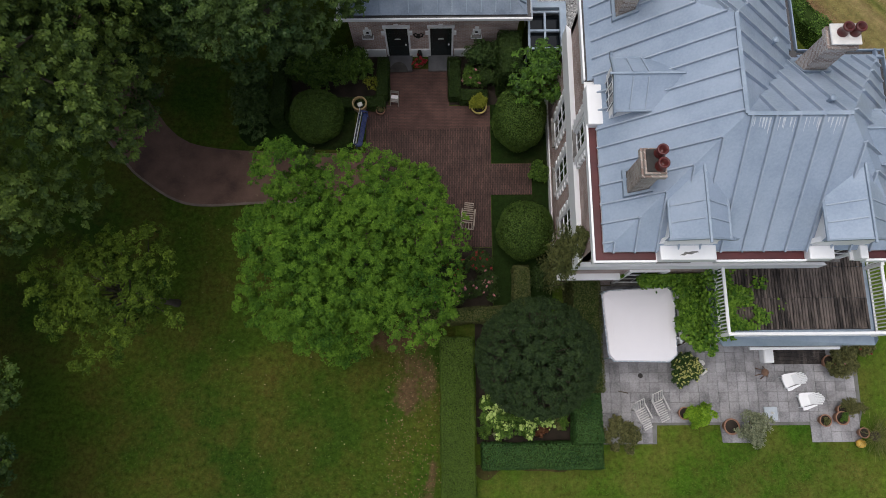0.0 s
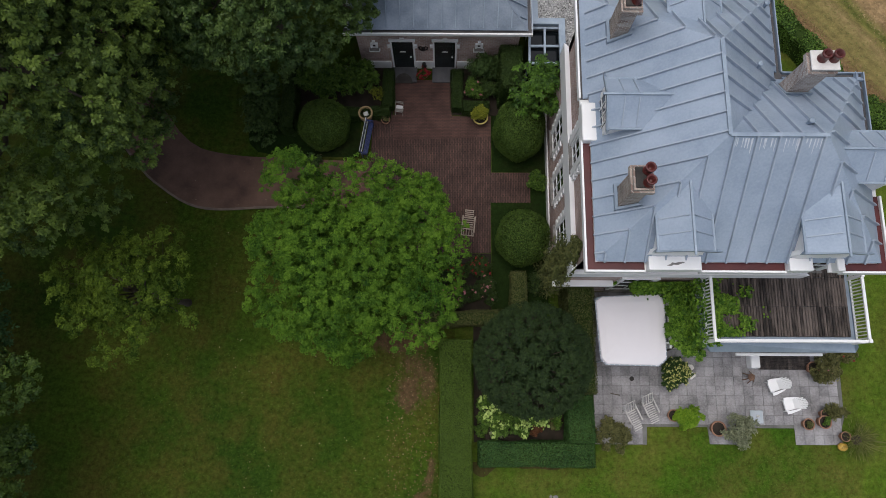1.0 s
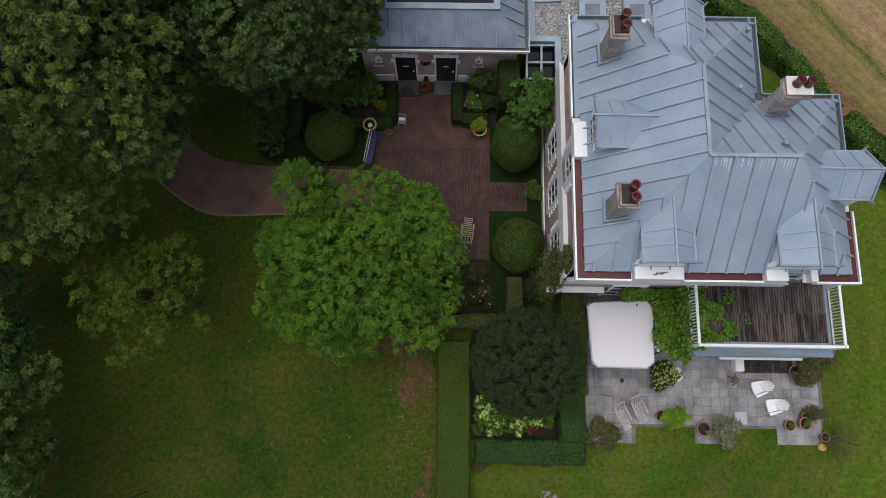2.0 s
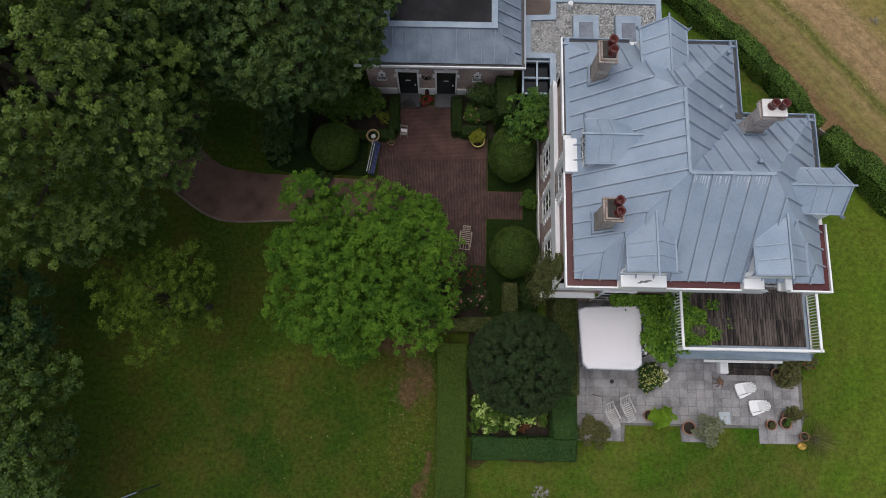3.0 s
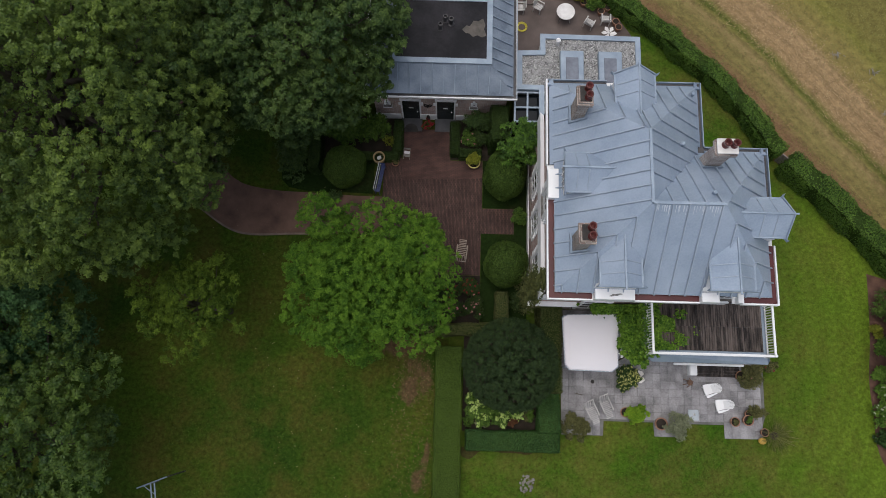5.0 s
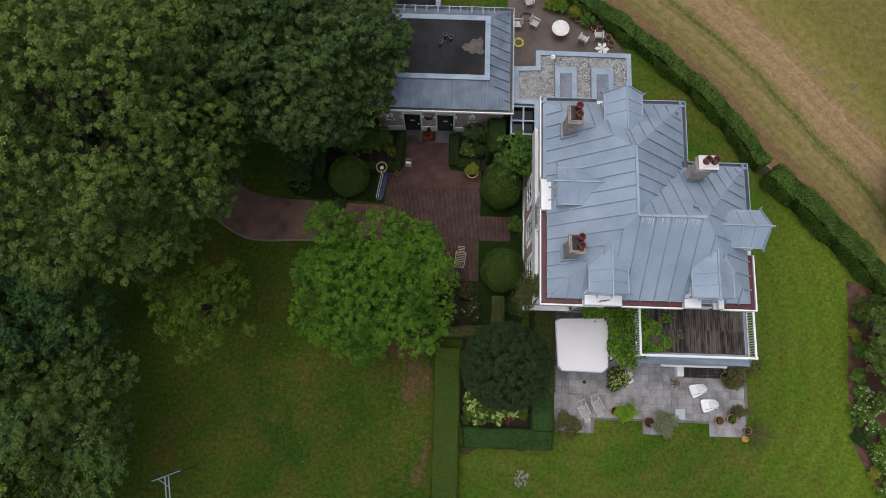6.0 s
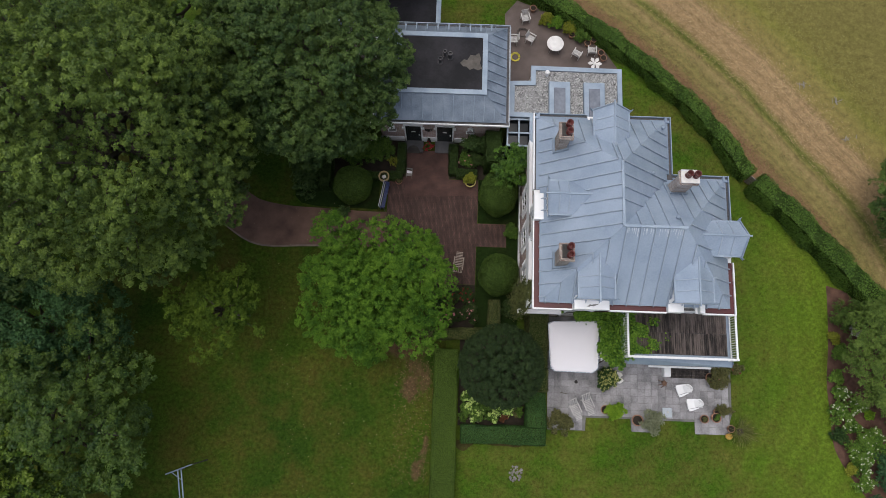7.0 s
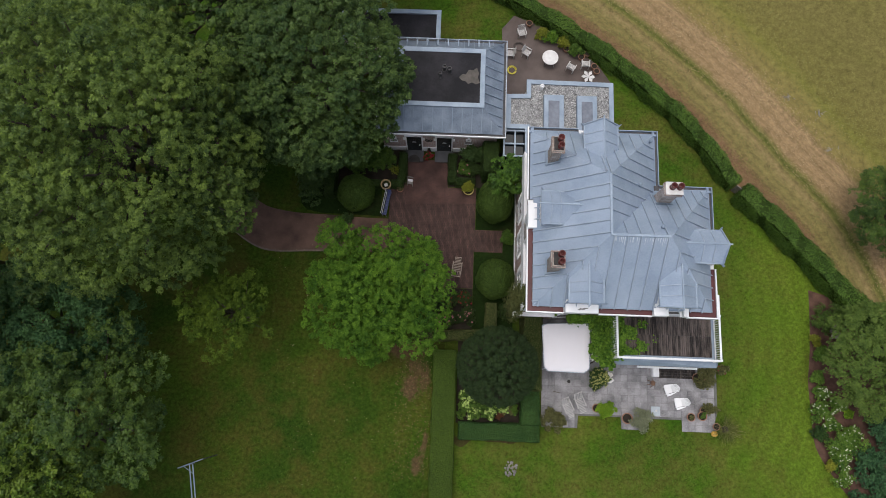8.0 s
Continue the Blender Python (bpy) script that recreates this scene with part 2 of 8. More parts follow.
def mown_lawn_material():
    """Lawn with faint arcs of the mower and a drier, yellower strip along the border."""
    m = lawn_material("lawn_grass", (0.022, 0.058, 0.006), (0.062, 0.116, 0.010), (0.105, 0.086, 0.024), 0.10, 0.72, 0.6)
    n, l = m.node_tree.nodes, m.node_tree.links
    scaled = n["Principled BSDF"].inputs["Base Color"].links[0].from_node
    old = scaled.inputs[0].links[0].from_socket
    geo, sep, t = n.new("ShaderNodeNewGeometry"), n.new("ShaderNodeSeparateXYZ"), n.new("ShaderNodeTexNoise")
    l.new(geo.outputs["Position"], sep.inputs[0])
    t.inputs["Scale"].default_value, t.inputs["Detail"].default_value, t.inputs["Roughness"].default_value = 0.28, 6, 0.6
    l.new(geo.outputs["Position"], t.inputs["Vector"])
    add = n.new("ShaderNodeMath")
    add.operation = "MULTIPLY_ADD"
    l.new(t.outputs["Fac"], add.inputs[0])
    add.inputs[1].default_value = 7.0
    l.new(sep.outputs["X"], add.inputs[2])
    r = n.new("ShaderNodeMapRange")
    r.inputs["From Min"].default_value, r.inputs["From Max"].default_value = 20.0, 25.5
    r.inputs["To Max"].default_value = 0.8
    l.new(add.outputs[0], r.inputs["Value"])
    mix = n.new("ShaderNodeMix")
    mix.data_type = "RGBA"
    mix.inputs["B"].default_value = (0.092, 0.142, 0.014, 1)
    l.new(r.outputs["Result"], mix.inputs["Factor"])
    l.new(old, mix.inputs["A"])
    blot = n.new("ShaderNodeTexNoise")
    blot.inputs["Scale"].default_value, blot.inputs["Detail"].default_value, blot.inputs["Roughness"].default_value = 0.55, 9, 0.75
    l.new(geo.outputs["Position"], blot.inputs["Vector"])
    dry = n.new("ShaderNodeMapRange")
    dry.inputs["From Min"].default_value, dry.inputs["From Max"].default_value = 0.50, 0.68
    dry.inputs["To Max"].default_value = 0.6
    l.new(blot.outputs["Fac"], dry.inputs["Value"])
    thin = n.new("ShaderNodeMix")
    thin.data_type = "RGBA"
    thin.inputs["B"].default_value = (0.075, 0.070, 0.016, 1)
    l.new(dry.outputs["Result"], thin.inputs["Factor"])
    l.new(mix.outputs["Result"], thin.inputs["A"])
    shift = n.new("ShaderNodeVectorMath")
    shift.operation = "SUBTRACT"
    shift.inputs[1].default_value = (9.0, 3.0, 0.0)
    l.new(geo.outputs["Position"], shift.inputs[0])
    wave = n.new("ShaderNodeTexWave")
    wave.wave_type, wave.rings_direction = "RINGS", "Z"
    wave.inputs["Scale"].default_value, wave.inputs["Distortion"].default_value = 0.3, 5.5
    wave.inputs["Detail"].default_value, wave.inputs["Detail Scale"].default_value = 3, 0.5
    l.new(shift.outputs["Vector"], wave.inputs["Vector"])
    w = n.new("ShaderNodeMapRange")
    w.inputs["To Min"].default_value, w.inputs["To Max"].default_value = 0.955, 1.045
    l.new(wave.outputs["Fac"], w.inputs["Value"])
    band = n.new("ShaderNodeVectorMath")
    band.operation = "SCALE"
    l.new(thin.outputs["Result"], band.inputs[0])
    l.new(w.outputs["Result"], band.inputs["Scale"])
    l.new(band.outputs["Vector"], scaled.inputs[0])
    return m


LAWN = mown_lawn_material()


def west_lawn_material():
    """Mossy, partly worn lawn with tree shade in its darker green: the wear is stored on the mesh and broken up by
    noise.
    """
    m = lawn_material("moss_and_shade_lawn", (0.012, 0.033, 0.005), (0.054, 0.088, 0.009), (0.080, 0.054, 0.016), 0.08, 0.70, 0.65)
    n, l = m.node_tree.nodes, m.node_tree.links
    scaled = n["Principled BSDF"].inputs["Base Color"].links[0].from_node
    old = scaled.inputs[0].links[0].from_socket
    at, geo, t = n.new("ShaderNodeAttribute"), n.new("ShaderNodeNewGeometry"), n.new("ShaderNodeTexNoise")
    at.attribute_name = "wear"
    t.inputs["Scale"].default_value, t.inputs["Detail"].default_value, t.inputs["Roughness"].default_value = 2.8, 10, 0.9
    l.new(geo.outputs["Position"], t.inputs["Vector"])
    add = n.new("ShaderNodeMath")
    l.new(at.outputs["Fac"], add.inputs[0])
    l.new(t.outputs["Fac"], add.inputs[1])
    r = n.new("ShaderNodeMapRange")
    r.inputs["From Min"].default_value, r.inputs["From Max"].default_value = 0.99, 1.13
    r.inputs["To Max"].default_value = 0.9
    l.new(add.outputs[0], r.inputs["Value"])
    mix = n.new("ShaderNodeMix")
    mix.data_type = "RGBA"
    mix.inputs["B"].default_value = (0.092, 0.056, 0.030, 1)
    l.new(r.outputs["Result"], mix.inputs["Factor"])
    l.new(old, mix.inputs["A"])
    l.new(mix.outputs["Result"], scaled.inputs[0])
    return m


WEST_LAWN = west_lawn_material()
# Dark green of the house strips; also stands in for shade round the ball.
GREEN_AND_SHADE = lawn_material("dark_green_and_shade", (0.007, 0.016, 0.004), (0.019, 0.035, 0.008), (0.035, 0.028, 0.014), 0.0)
BARE = lawn_material("thin_bare_lawn", (0.020, 0.030, 0.007), (0.050, 0.056, 0.013), (0.066, 0.042, 0.024), 0.16)


def field_material():
    """Strips of stubble, track and meadow by the distance stored on the mesh, with ragged borders."""
    m = lawn_material("field_strips", (0.16, 0.12, 0.055), (0.27, 0.20, 0.10), (0.12, 0.115, 0.035), 0.03)
    n, l = m.node_tree.nodes, m.node_tree.links
    out = n["Principled BSDF"].inputs["Base Color"]
    scaled = out.links[0].from_node
    old = scaled.inputs[0].links[0].from_socket
    at, geo = n.new("ShaderNodeAttribute"), n.new("ShaderNodeNewGeometry")
    at.attribute_name = "strip"
    rag = n.new("ShaderNodeTexNoise")
    rag.inputs["Scale"].default_value, rag.inputs["Detail"].default_value = 0.7, 7
    l.new(geo.outputs["Position"], rag.inputs["Vector"])
    off = n.new("ShaderNodeMath")
    off.operation = "MULTIPLY_ADD"
    l.new(rag.outputs["Fac"], off.inputs[0])
    off.inputs[1].default_value = 0.6
    l.new(at.outputs["Fac"], off.inputs[2])
    rng = n.new("ShaderNodeMapRange")
    rng.inputs["From Min"].default_value, rng.inputs["From Max"].default_value = -4.7, 10.3
    l.new(off.outputs[0], rng.inputs["Value"])
    ramp = n.new("ShaderNodeValToRGB")
    stops = ((0.0, (0.11, 0.10, 0.03)), (0.113, (0.20, 0.115, 0.062)), (0.17, (0.20, 0.118, 0.064)), (0.205, (0.165, 0.135, 0.048)), (0.255, (0.17, 0.145, 0.05)), (0.293, (0.235, 0.175, 0.08)), (0.318, (0.14, 0.13, 0.036)), (0.334, (0.060, 0.088, 0.012)), (0.352, (0.15, 0.135, 0.042)), (0.375, (0.29, 0.195, 0.10)), (0.49, (0.31, 0.21, 0.112)), (0.525, (0.21, 0.168, 0.056)), (0.60, (0.19, 0.162, 0.048)), (0.65, (0.145, 0.150, 0.028)), (0.70, (0.128, 0.122, 0.028)), (0.9, (0.120, 0.112, 0.030)))
    els = ramp.color_ramp.elements
    while len(els) < len(stops):
        els.new(0.5)
    for e, (p, c) in zip(els, stops):
        e.position, e.color = p, (*c, 1)
    l.new(rng.outputs["Result"], ramp.inputs["Fac"])
    line = n.new("ShaderNodeTexNoise")
    line.noise_dimensions = "1D"
    line.inputs["Scale"].default_value, line.inputs["Detail"].default_value = 3.0, 6
    l.new(off.outputs[0], line.inputs["W"])
    lr = n.new("ShaderNodeMapRange")
    lr.inputs["From Min"].default_value, lr.inputs["From Max"].default_value = 0.3, 0.7
    lr.inputs["To Min"].default_value, lr.inputs["To Max"].default_value = -0.24, 0.24
    l.new(line.outputs["Fac"], lr.inputs["Value"])
    fade = n.new("ShaderNodeMapRange")
    fade.inputs["From Min"].default_value, fade.inputs["From Max"].default_value = 2.6, 5.0
    fade.inputs["To Min"].default_value, fade.inputs["To Max"].default_value = 1.0, 0.0
    l.new(off.outputs[0], fade.inputs["Value"])
    amount = n.new("ShaderNodeMath")
    amount.operation = "MULTIPLY_ADD"
    l.new(lr.outputs["Result"], amount.inputs[0])
    l.new(fade.outputs["Result"], amount.inputs[1])
    amount.inputs[2].default_value = 1.0
    streak = n.new("ShaderNodeVectorMath")
    streak.operation = "SCALE"
    l.new(ramp.outputs["Color"], streak.inputs[0])
    l.new(amount.outputs[0], streak.inputs["Scale"])
    mix = n.new("ShaderNodeMix")
    mix.data_type = "RGBA"
    mix.inputs["Factor"].default_value = 0.2
    l.new(streak.outputs["Vector"], mix.inputs["A"])
    l.new(old, mix.inputs["B"])
    l.new(mix.outputs["Result"], scaled.inputs[0])
    gain = scaled.inputs["Scale"].links[0].from_node
    gain.inputs["To Min"].default_value, gain.inputs["To Max"].default_value = 0.4, 1.6
    tuft = gain.inputs["Value"].links[0].from_node
    tuft.inputs["Scale"].default_value, tuft.inputs["Roughness"].default_value = 2.3, 0.88
    return m


FIELD = field_material()

LEAF_BRIGHT = foliage("maple_leaves", (0.019, 0.065, 0.008), (0.148, 0.277, 0.027), 0.32, patch=0.8, gloss=0.1, clump=0.5)
LEAF_TALL = foliage("beech_leaves", (0.026, 0.062, 0.015), (0.178, 0.255, 0.042), 0.32, rough=0.45, patch=0.35, gloss=0.25, clump=0.5)
LEAF_DEEP = foliage("deep_green_leaves", (0.023, 0.059, 0.016), (0.112, 0.175, 0.038), 0.32, rough=0.45, patch=0.4, gloss=0.25, clump=0.5)
LEAF_FRESH = foliage("fresh_yellow_green_leaves", (0.049, 0.112, 0.010), (0.189, 0.266, 0.035), 0.32, rough=0.4, patch=0.5, gloss=0.25, clump=0.5)
LEAF_MID = foliage("mid_green_leaves", (0.019, 0.055, 0.014), (0.122, 0.193, 0.031), 0.32, rough=0.45, patch=0.5, gloss=0.25, clump=0.5)
LEAF_BALL = foliage("clipped_box_leaves", (0.022, 0.058, 0.010), (0.125, 0.195, 0.036), 0.2, patch=4.0)
LEAF_YEW = foliage("yew_needles", (0.005, 0.017, 0.005), (0.037, 0.064, 0.016), 0.1, patch=4.0, clump=0.15)
LEAF_FEATHER = foliage("feathery_light_green_leaves", (0.044, 0.086, 0.015), (0.160, 0.236, 0.045), 0.22, patch=1.6, clump=0.5)
LEAF_BLUE = foliage("bluish_dark_leaves", (0.017, 0.058, 0.022), (0.082, 0.163, 0.054), 0.32, gloss=0.15, clump=0.5)
LEAF_OLIVE = foliage("olive_green_leaves", (0.013, 0.036, 0.005), (0.125, 0.185, 0.022), 0.22, gloss=0.06, clump=0.5)
LEAF_DARK = foliage("dark_evergreen_leaves", (0.020, 0.050, 0.014), (0.091, 0.147, 0.039), 0.2)
LEAF_BOX = foliage("boxwood_leaves", (0.010, 0.028, 0.006), (0.056, 0.092, 0.021), 0.2, patch=3.0)
LEAF_HEDGE = foliage("hedge_leaves", (0.018, 0.054, 0.008), (0.120, 0.205, 0.030), 0.2, patch=1.2)
LEAF_FIELD_HEDGE = foliage("field_hedge_leaves", (0.016, 0.052, 0.008), (0.136, 0.234, 0.037), 0.2, patch=1.0)
LEAF_SOFT = foliage("yellowish_hedge_leaves", (0.050, 0.090, 0.012), (0.092, 0.150, 0.021), 0.2, patch=0.8)
LEAF_BED = foliage("bluish_hedge_leaves", (0.014, 0.050, 0.013), (0.072, 0.150, 0.036), 0.2, patch=1.2)
LEAF_LIME = foliage("fresh_lime_leaves", (0.10, 0.22, 0.012), (0.30, 0.47, 0.04), 0.4, patch=2.0)
LEAF_LIME_DARK = foliage("laurel_leaves", (0.012, 0.046, 0.006), (0.125, 0.245, 0.028), 0.25, patch=1.5, gloss=0.25, clump=0.4)
LEAF_VINE = foliage("vine_leaves", (0.026, 0.088, 0.009), (0.185, 0.325, 0.034), 0.25, patch=2.0)
LEAF_SILVER = foliage("silver_grey_leaves", (0.13, 0.15, 0.09), (0.30, 0.32, 0.20), 0.2)
LEAF_BROWN = foliage("brownish_twiggy_leaves", (0.050, 0.060, 0.018), (0.20, 0.19, 0.075), 0.25)
LEAF_IVY = foliage("climber_leaves", (0.040, 0.058, 0.016), (0.14, 0.145, 0.05), 0.2)
LEAF_YELLOW = foliage("yellow_green_leaves", (0.10, 0.13, 0.012), (0.32, 0.33, 0.04), 0.3)
PETAL_RED = foliage("red_petals", (0.18, 0.012, 0.016), (0.40, 0.04, 0.05), 0.2)
PETAL_WHITE = foliage("white_petals", (0.45, 0.47, 0.33), (0.75, 0.76, 0.62), 0.2)
PETAL_CREAM = foliage("cream_petals", (0.36, 0.38, 0.10), (0.60, 0.60, 0.25), 0.2)
LEAF_HERB = foliage("fresh_border_leaves", (0.034, 0.092, 0.012), (0.185, 0.305, 0.045), 0.25, patch=1.5)
PETAL_LIME = foliage("pale_green_petals", (0.25, 0.38, 0.08), (0.48, 0.60, 0.20), 0.2)
PETAL_PINK = foliage("pink_petals", (0.40, 0.12, 0.16), (0.6, 0.3, 0.32), 0.2)

# ---- tools ----
ORIGIN = {}


def thing(name, loc, label, category, group="", kind=""):
    ob = new(name)
    ob.empty_display_size = 0.2
    ob.location = loc
    ORIGIN[ob] = Vector(loc)
    return tagged(ob, label, category, group, kind)


def finish(name, bm, material, smooth=False):
    me = bpy.data.meshes.new(name)
    bmesh.ops.recalc_face_normals(bm, faces=bm.faces)
    bm.to_mesh(me)
    bm.free()
    for m in (material if isinstance(material, (list, tuple)) else [material]):
        me.materials.append(m)
    if smooth:
        me.shade_smooth()
    return new(name, me)


def part(name, bm, material, parent, label="", smooth=False):
    """Links a bmesh, given in world places, as one mesh object under a thing or a part."""
    o = ORIGIN[parent]
    bmesh.ops.translate(bm, verts=bm.verts, vec=-o)
    ob = finish(name, bm, material, smooth)
    ob.parent = parent
    ORIGIN[ob] = o
    return tagged(ob, label)


def piece(name, me, parent, loc, rot=0.0):
    """A small object on a shared mesh, under a parent."""
    ob = new(name, me)
    ob.parent = parent
    ob.location = Vector(loc) - ORIGIN[parent]
    ob.rotation_euler[2] = rot
    ORIGIN[ob] = ORIGIN[parent]
    return ob


def single(name, bm, material, label, category, group="", kind="", smooth=False):
    """A top-level thing made of one mesh, its origin at the middle of its base."""
    lo = Vector((min(v.co[i] for v in bm.verts) for i in range(3)))
    hi = Vector((max(v.co[i] for v in bm.verts) for i in range(3)))
    o = Vector(((lo.x + hi.x) / 2, (lo.y + hi.y) / 2, lo.z))
    bmesh.ops.translate(bm, verts=bm.verts, vec=-o)
    ob = finish(name, bm, material, smooth)
    ob.location = o
    ORIGIN[ob] = o
    return tagged(ob, label, category, group, kind)


def box(bm, x0, x1, y0, y1, z0, z1, bevel=0.0, turn=0.0, mat=0):
    cx, cy, cz = (x0 + x1) / 2, (y0 + y1) / 2, (z0 + z1) / 2
    r = bmesh.ops.create_cube(bm, size=1, matrix=pose(cx, cy, cz, 0, 0, turn) @ Matrix.Diagonal((abs(x1 - x0), abs(y1 - y0), abs(z1 - z0), 1)))
    fs = {f for v in r["verts"] for f in v.link_faces}
    for f in fs:
        f.material_index = mat
    if bevel:
        es = {e for v in r["verts"] for e in v.link_edges}
        bmesh.ops.bevel(bm, geom=list(es), offset=bevel, segments=1, affect="EDGES", profile=0.5)
    return r["verts"]


def prism(bm, outline, z0, z1, mat=0):
    """A flat shape raised from z0 to z1; z may also be a function of x, y."""
    zf = (lambda z: z if callable(z) else (lambda x, y: z))
    a, b = zf(z0), zf(z1)
    lo = [bm.verts.new((x, y, a(x, y))) for x, y in outline]
    hi = [bm.verts.new((x, y, b(x, y))) for x, y in outline]
    k = len(outline)
    fs = [bm.faces.new(lo[::-1]), bm.faces.new(hi)]
    fs += [bm.faces.new((lo[i], lo[(i + 1) % k], hi[(i + 1) % k], hi[i])) for i in range(k)]
    for f in fs:
        f.material_index = mat
    return fs


def beam(bm, a, b, w, h, up=(0, 0, 1), lift=0.0, mat=0):
    """A bar of width w and height h from a to b."""
    a, b, up = Vector(a), Vector(b), Vector(up)
    d = (b - a).normalized()
    side = d.cross(up).normalized()
    top = side.cross(d).normalized()
    vs = []
    for p in (a, b):
        for s, t in ((-1, 0), (1, 0), (1, 1), (-1, 1)):
            vs.append(bm.verts.new(p + side * (s * w / 2) + top * (lift + t * h)))
    for q in ((0, 1, 2, 3), (7, 6, 5, 4), (0, 4, 5, 1), (1, 5, 6, 2), (2, 6, 7, 3), (3, 7, 4, 0)):
        bm.faces.new([vs[i] for i in q]).material_index = mat


def lathe(bm, x, y, rings, sides=20, mat=0, cap=True):
    """A round body from rings of (radius, z)."""
    loops = []
    for r, z in rings:
        loops.append([bm.verts.new((x + r * math.cos(2 * math.pi * i / sides), y + r * math.sin(2 * math.pi * i / sides), z)) for i in range(sides)])
    for a, b in zip(loops, loops[1:]):
        for i in range(sides):
            bm.faces.new((a[i], a[(i + 1) % sides], b[(i + 1) % sides], b[i])).material_index = mat
    if cap:
        bm.faces.new(loops[0][::-1]).material_index = mat
        bm.faces.new(loops[-1]).material_index = mat


def tube(bm, pts, radii, sides=7, mat=0):
    """A tapered round limb along pts."""
    loops = []
    for i, p in enumerate(pts):
        p = Vector(p)
        d = (Vector(pts[min(i + 1, len(pts) - 1)]) - Vector(pts[max(i - 1, 0)])).normalized()
        u = d.orthogonal().normalized()
        w = d.cross(u)
        loops.append([bm.verts.new(p + (u * math.cos(2 * math.pi * k / sides) + w * math.sin(2 * math.pi * k / sides)) * radii[i]) for k in range(sides)])
    for a, b in zip(loops, loops[1:]):
        for k in range(sides):
            bm.faces.new((a[k], a[(k + 1) % sides], b[(k + 1) % sides], b[k])).material_index = mat
    bm.faces.new(loops[0][::-1]).material_index = mat
    bm.faces.new(loops[-1]).material_index = mat


def inset(outline, d):
    """An outline (counter-clockwise) moved inwards by d."""
    k, res = len(outline), []
    for i in range(k):
        p, q, r = (Vector(outline[j % k]) for j in (i - 1, i, i + 1))
        n1 = Vector((-(q - p).y, (q - p).x)).normalized()
        n2 = Vector((-(r - q).y, (r - q).x)).normalized()
        m = (n1 + n2)
        res.append(tuple(q + m * (d * 2 / m.length_squared)))
    return res


def ring(bm, outline, width, z0, z1):
    """A kerb of that width along the inside of an outline."""
    inner = inset(outline, width)
    k = len(outline)
    loops = [[bm.verts.new((x, y, z)) for x, y in q] for q, z in ((outline, z0), (outline, z1), (inner, z1), (inner, z0))]
    for a, b in zip(loops, loops[1:] + loops[:1]):
        for i in range(k):
            bm.faces.new((a[i], a[(i + 1) % k], b[(i + 1) % k], b[i]))


def smooth_line(pts, step=0.4):
    """A smooth line through pts."""
    pts = [np.array(p, float) for p in pts]
    pts = [2 * pts[0] - pts[1]] + pts + [2 * pts[-1] - pts[-2]]
    res = []
    for a, b, c, d in zip(pts, pts[1:], pts[2:], pts[3:]):
        n = max(2, int(np.linalg.norm(c - b) / step))
        for t in np.arange(n) / n:
            res.append(0.5 * (2 * b + (c - a) * t + (2 * a - 5 * b + 4 * c - d) * t * t + (3 * b - a - 3 * c + d) * t ** 3))
    res.append(pts[-2])
    return np.array(res)


RNG = np.random.default_rng(7)


def leaf_mesh(name, places, normals, length, material, width=0.6, extra=None, along=None, spray=None):
    """Many small folded leaves as one mesh. extra: (verts, faces, material) of a core in the same mesh."""
    P = np.asarray(places, float)
    N = np.asarray(normals, float)
    k = len(P)
    N /= np.linalg.norm(N, axis=1, keepdims=True) + 1e-9
    T = RNG.normal(size=(k, 3)) if along is None else np.array(along, float)
    T -= N * (T * N).sum(1, keepdims=True)
    T /= np.linalg.norm(T, axis=1, keepdims=True) + 1e-9
    B = np.cross(N, T)
    L = (length * RNG.uniform(0.65, 1.3, size=(k, 1)))
    W = L * width
    if along is not None:
        P = P + T * L * 0.5
    v = np.empty((k, 4, 3))
    v[:, 0] = P - T * L * 0.5
    v[:, 1] = P + B * W * 0.5 + N * L * 0.13 - T * L * 0.05
    v[:, 2] = P + T * L * 0.5 - N * L * 0.08
    v[:, 3] = P - B * W * 0.5 + N * L * 0.13 - T * L * 0.05
    verts = v.reshape(-1, 3)
    loops = np.arange(k * 4)
    starts = np.arange(k) * 4
    me = bpy.data.meshes.new(name)
    mats = [material]
    index = np.zeros(k, int)
    if extra:
        ev, ef, em = extra
        ev = np.asarray(ev, float)
        ef = np.asarray(ef, int)
        loops = np.concatenate([loops, (ef + len(verts)).ravel()])
        starts = np.concatenate([starts, k * 4 + np.arange(len(ef)) * 4])
        verts = np.concatenate([verts, ev])
        index = np.concatenate([index, np.ones(len(ef), int)])
        mats.append(em)
    me.vertices.add(len(verts))
    me.vertices.foreach_set("co", verts.astype(np.float32).ravel())
    me.loops.add(len(loops))
    me.loops.foreach_set("vertex_index", loops.astype(np.int32))
    me.polygons.add(len(starts))
    me.polygons.foreach_set("loop_start", starts.astype(np.int32))
    for m in mats:
        me.materials.append(m)
    me.polygons.foreach_set("material_index", index.astype(np.int32))
    if spray is not None:
        me.attributes.new("spray", "FLOAT", "FACE").data.foreach_set("value", np.asarray(spray, np.float32))
    me.update(calc_edges=True)
    return me


def leafy(name, me, origin, parent=None, label="", category="", group="", kind=""):
    ob = new(name, me)
    if parent is not None:
        me.transform(Matrix.Translation(-ORIGIN[parent]))
        ob.parent = parent
        ORIGIN[ob] = ORIGIN[parent]
    else:
        me.transform(Matrix.Translation(-Vector(origin)))
        ob.location = origin
        ORIGIN[ob] = Vector(origin)
    return tagged(ob, label, category, group, kind)


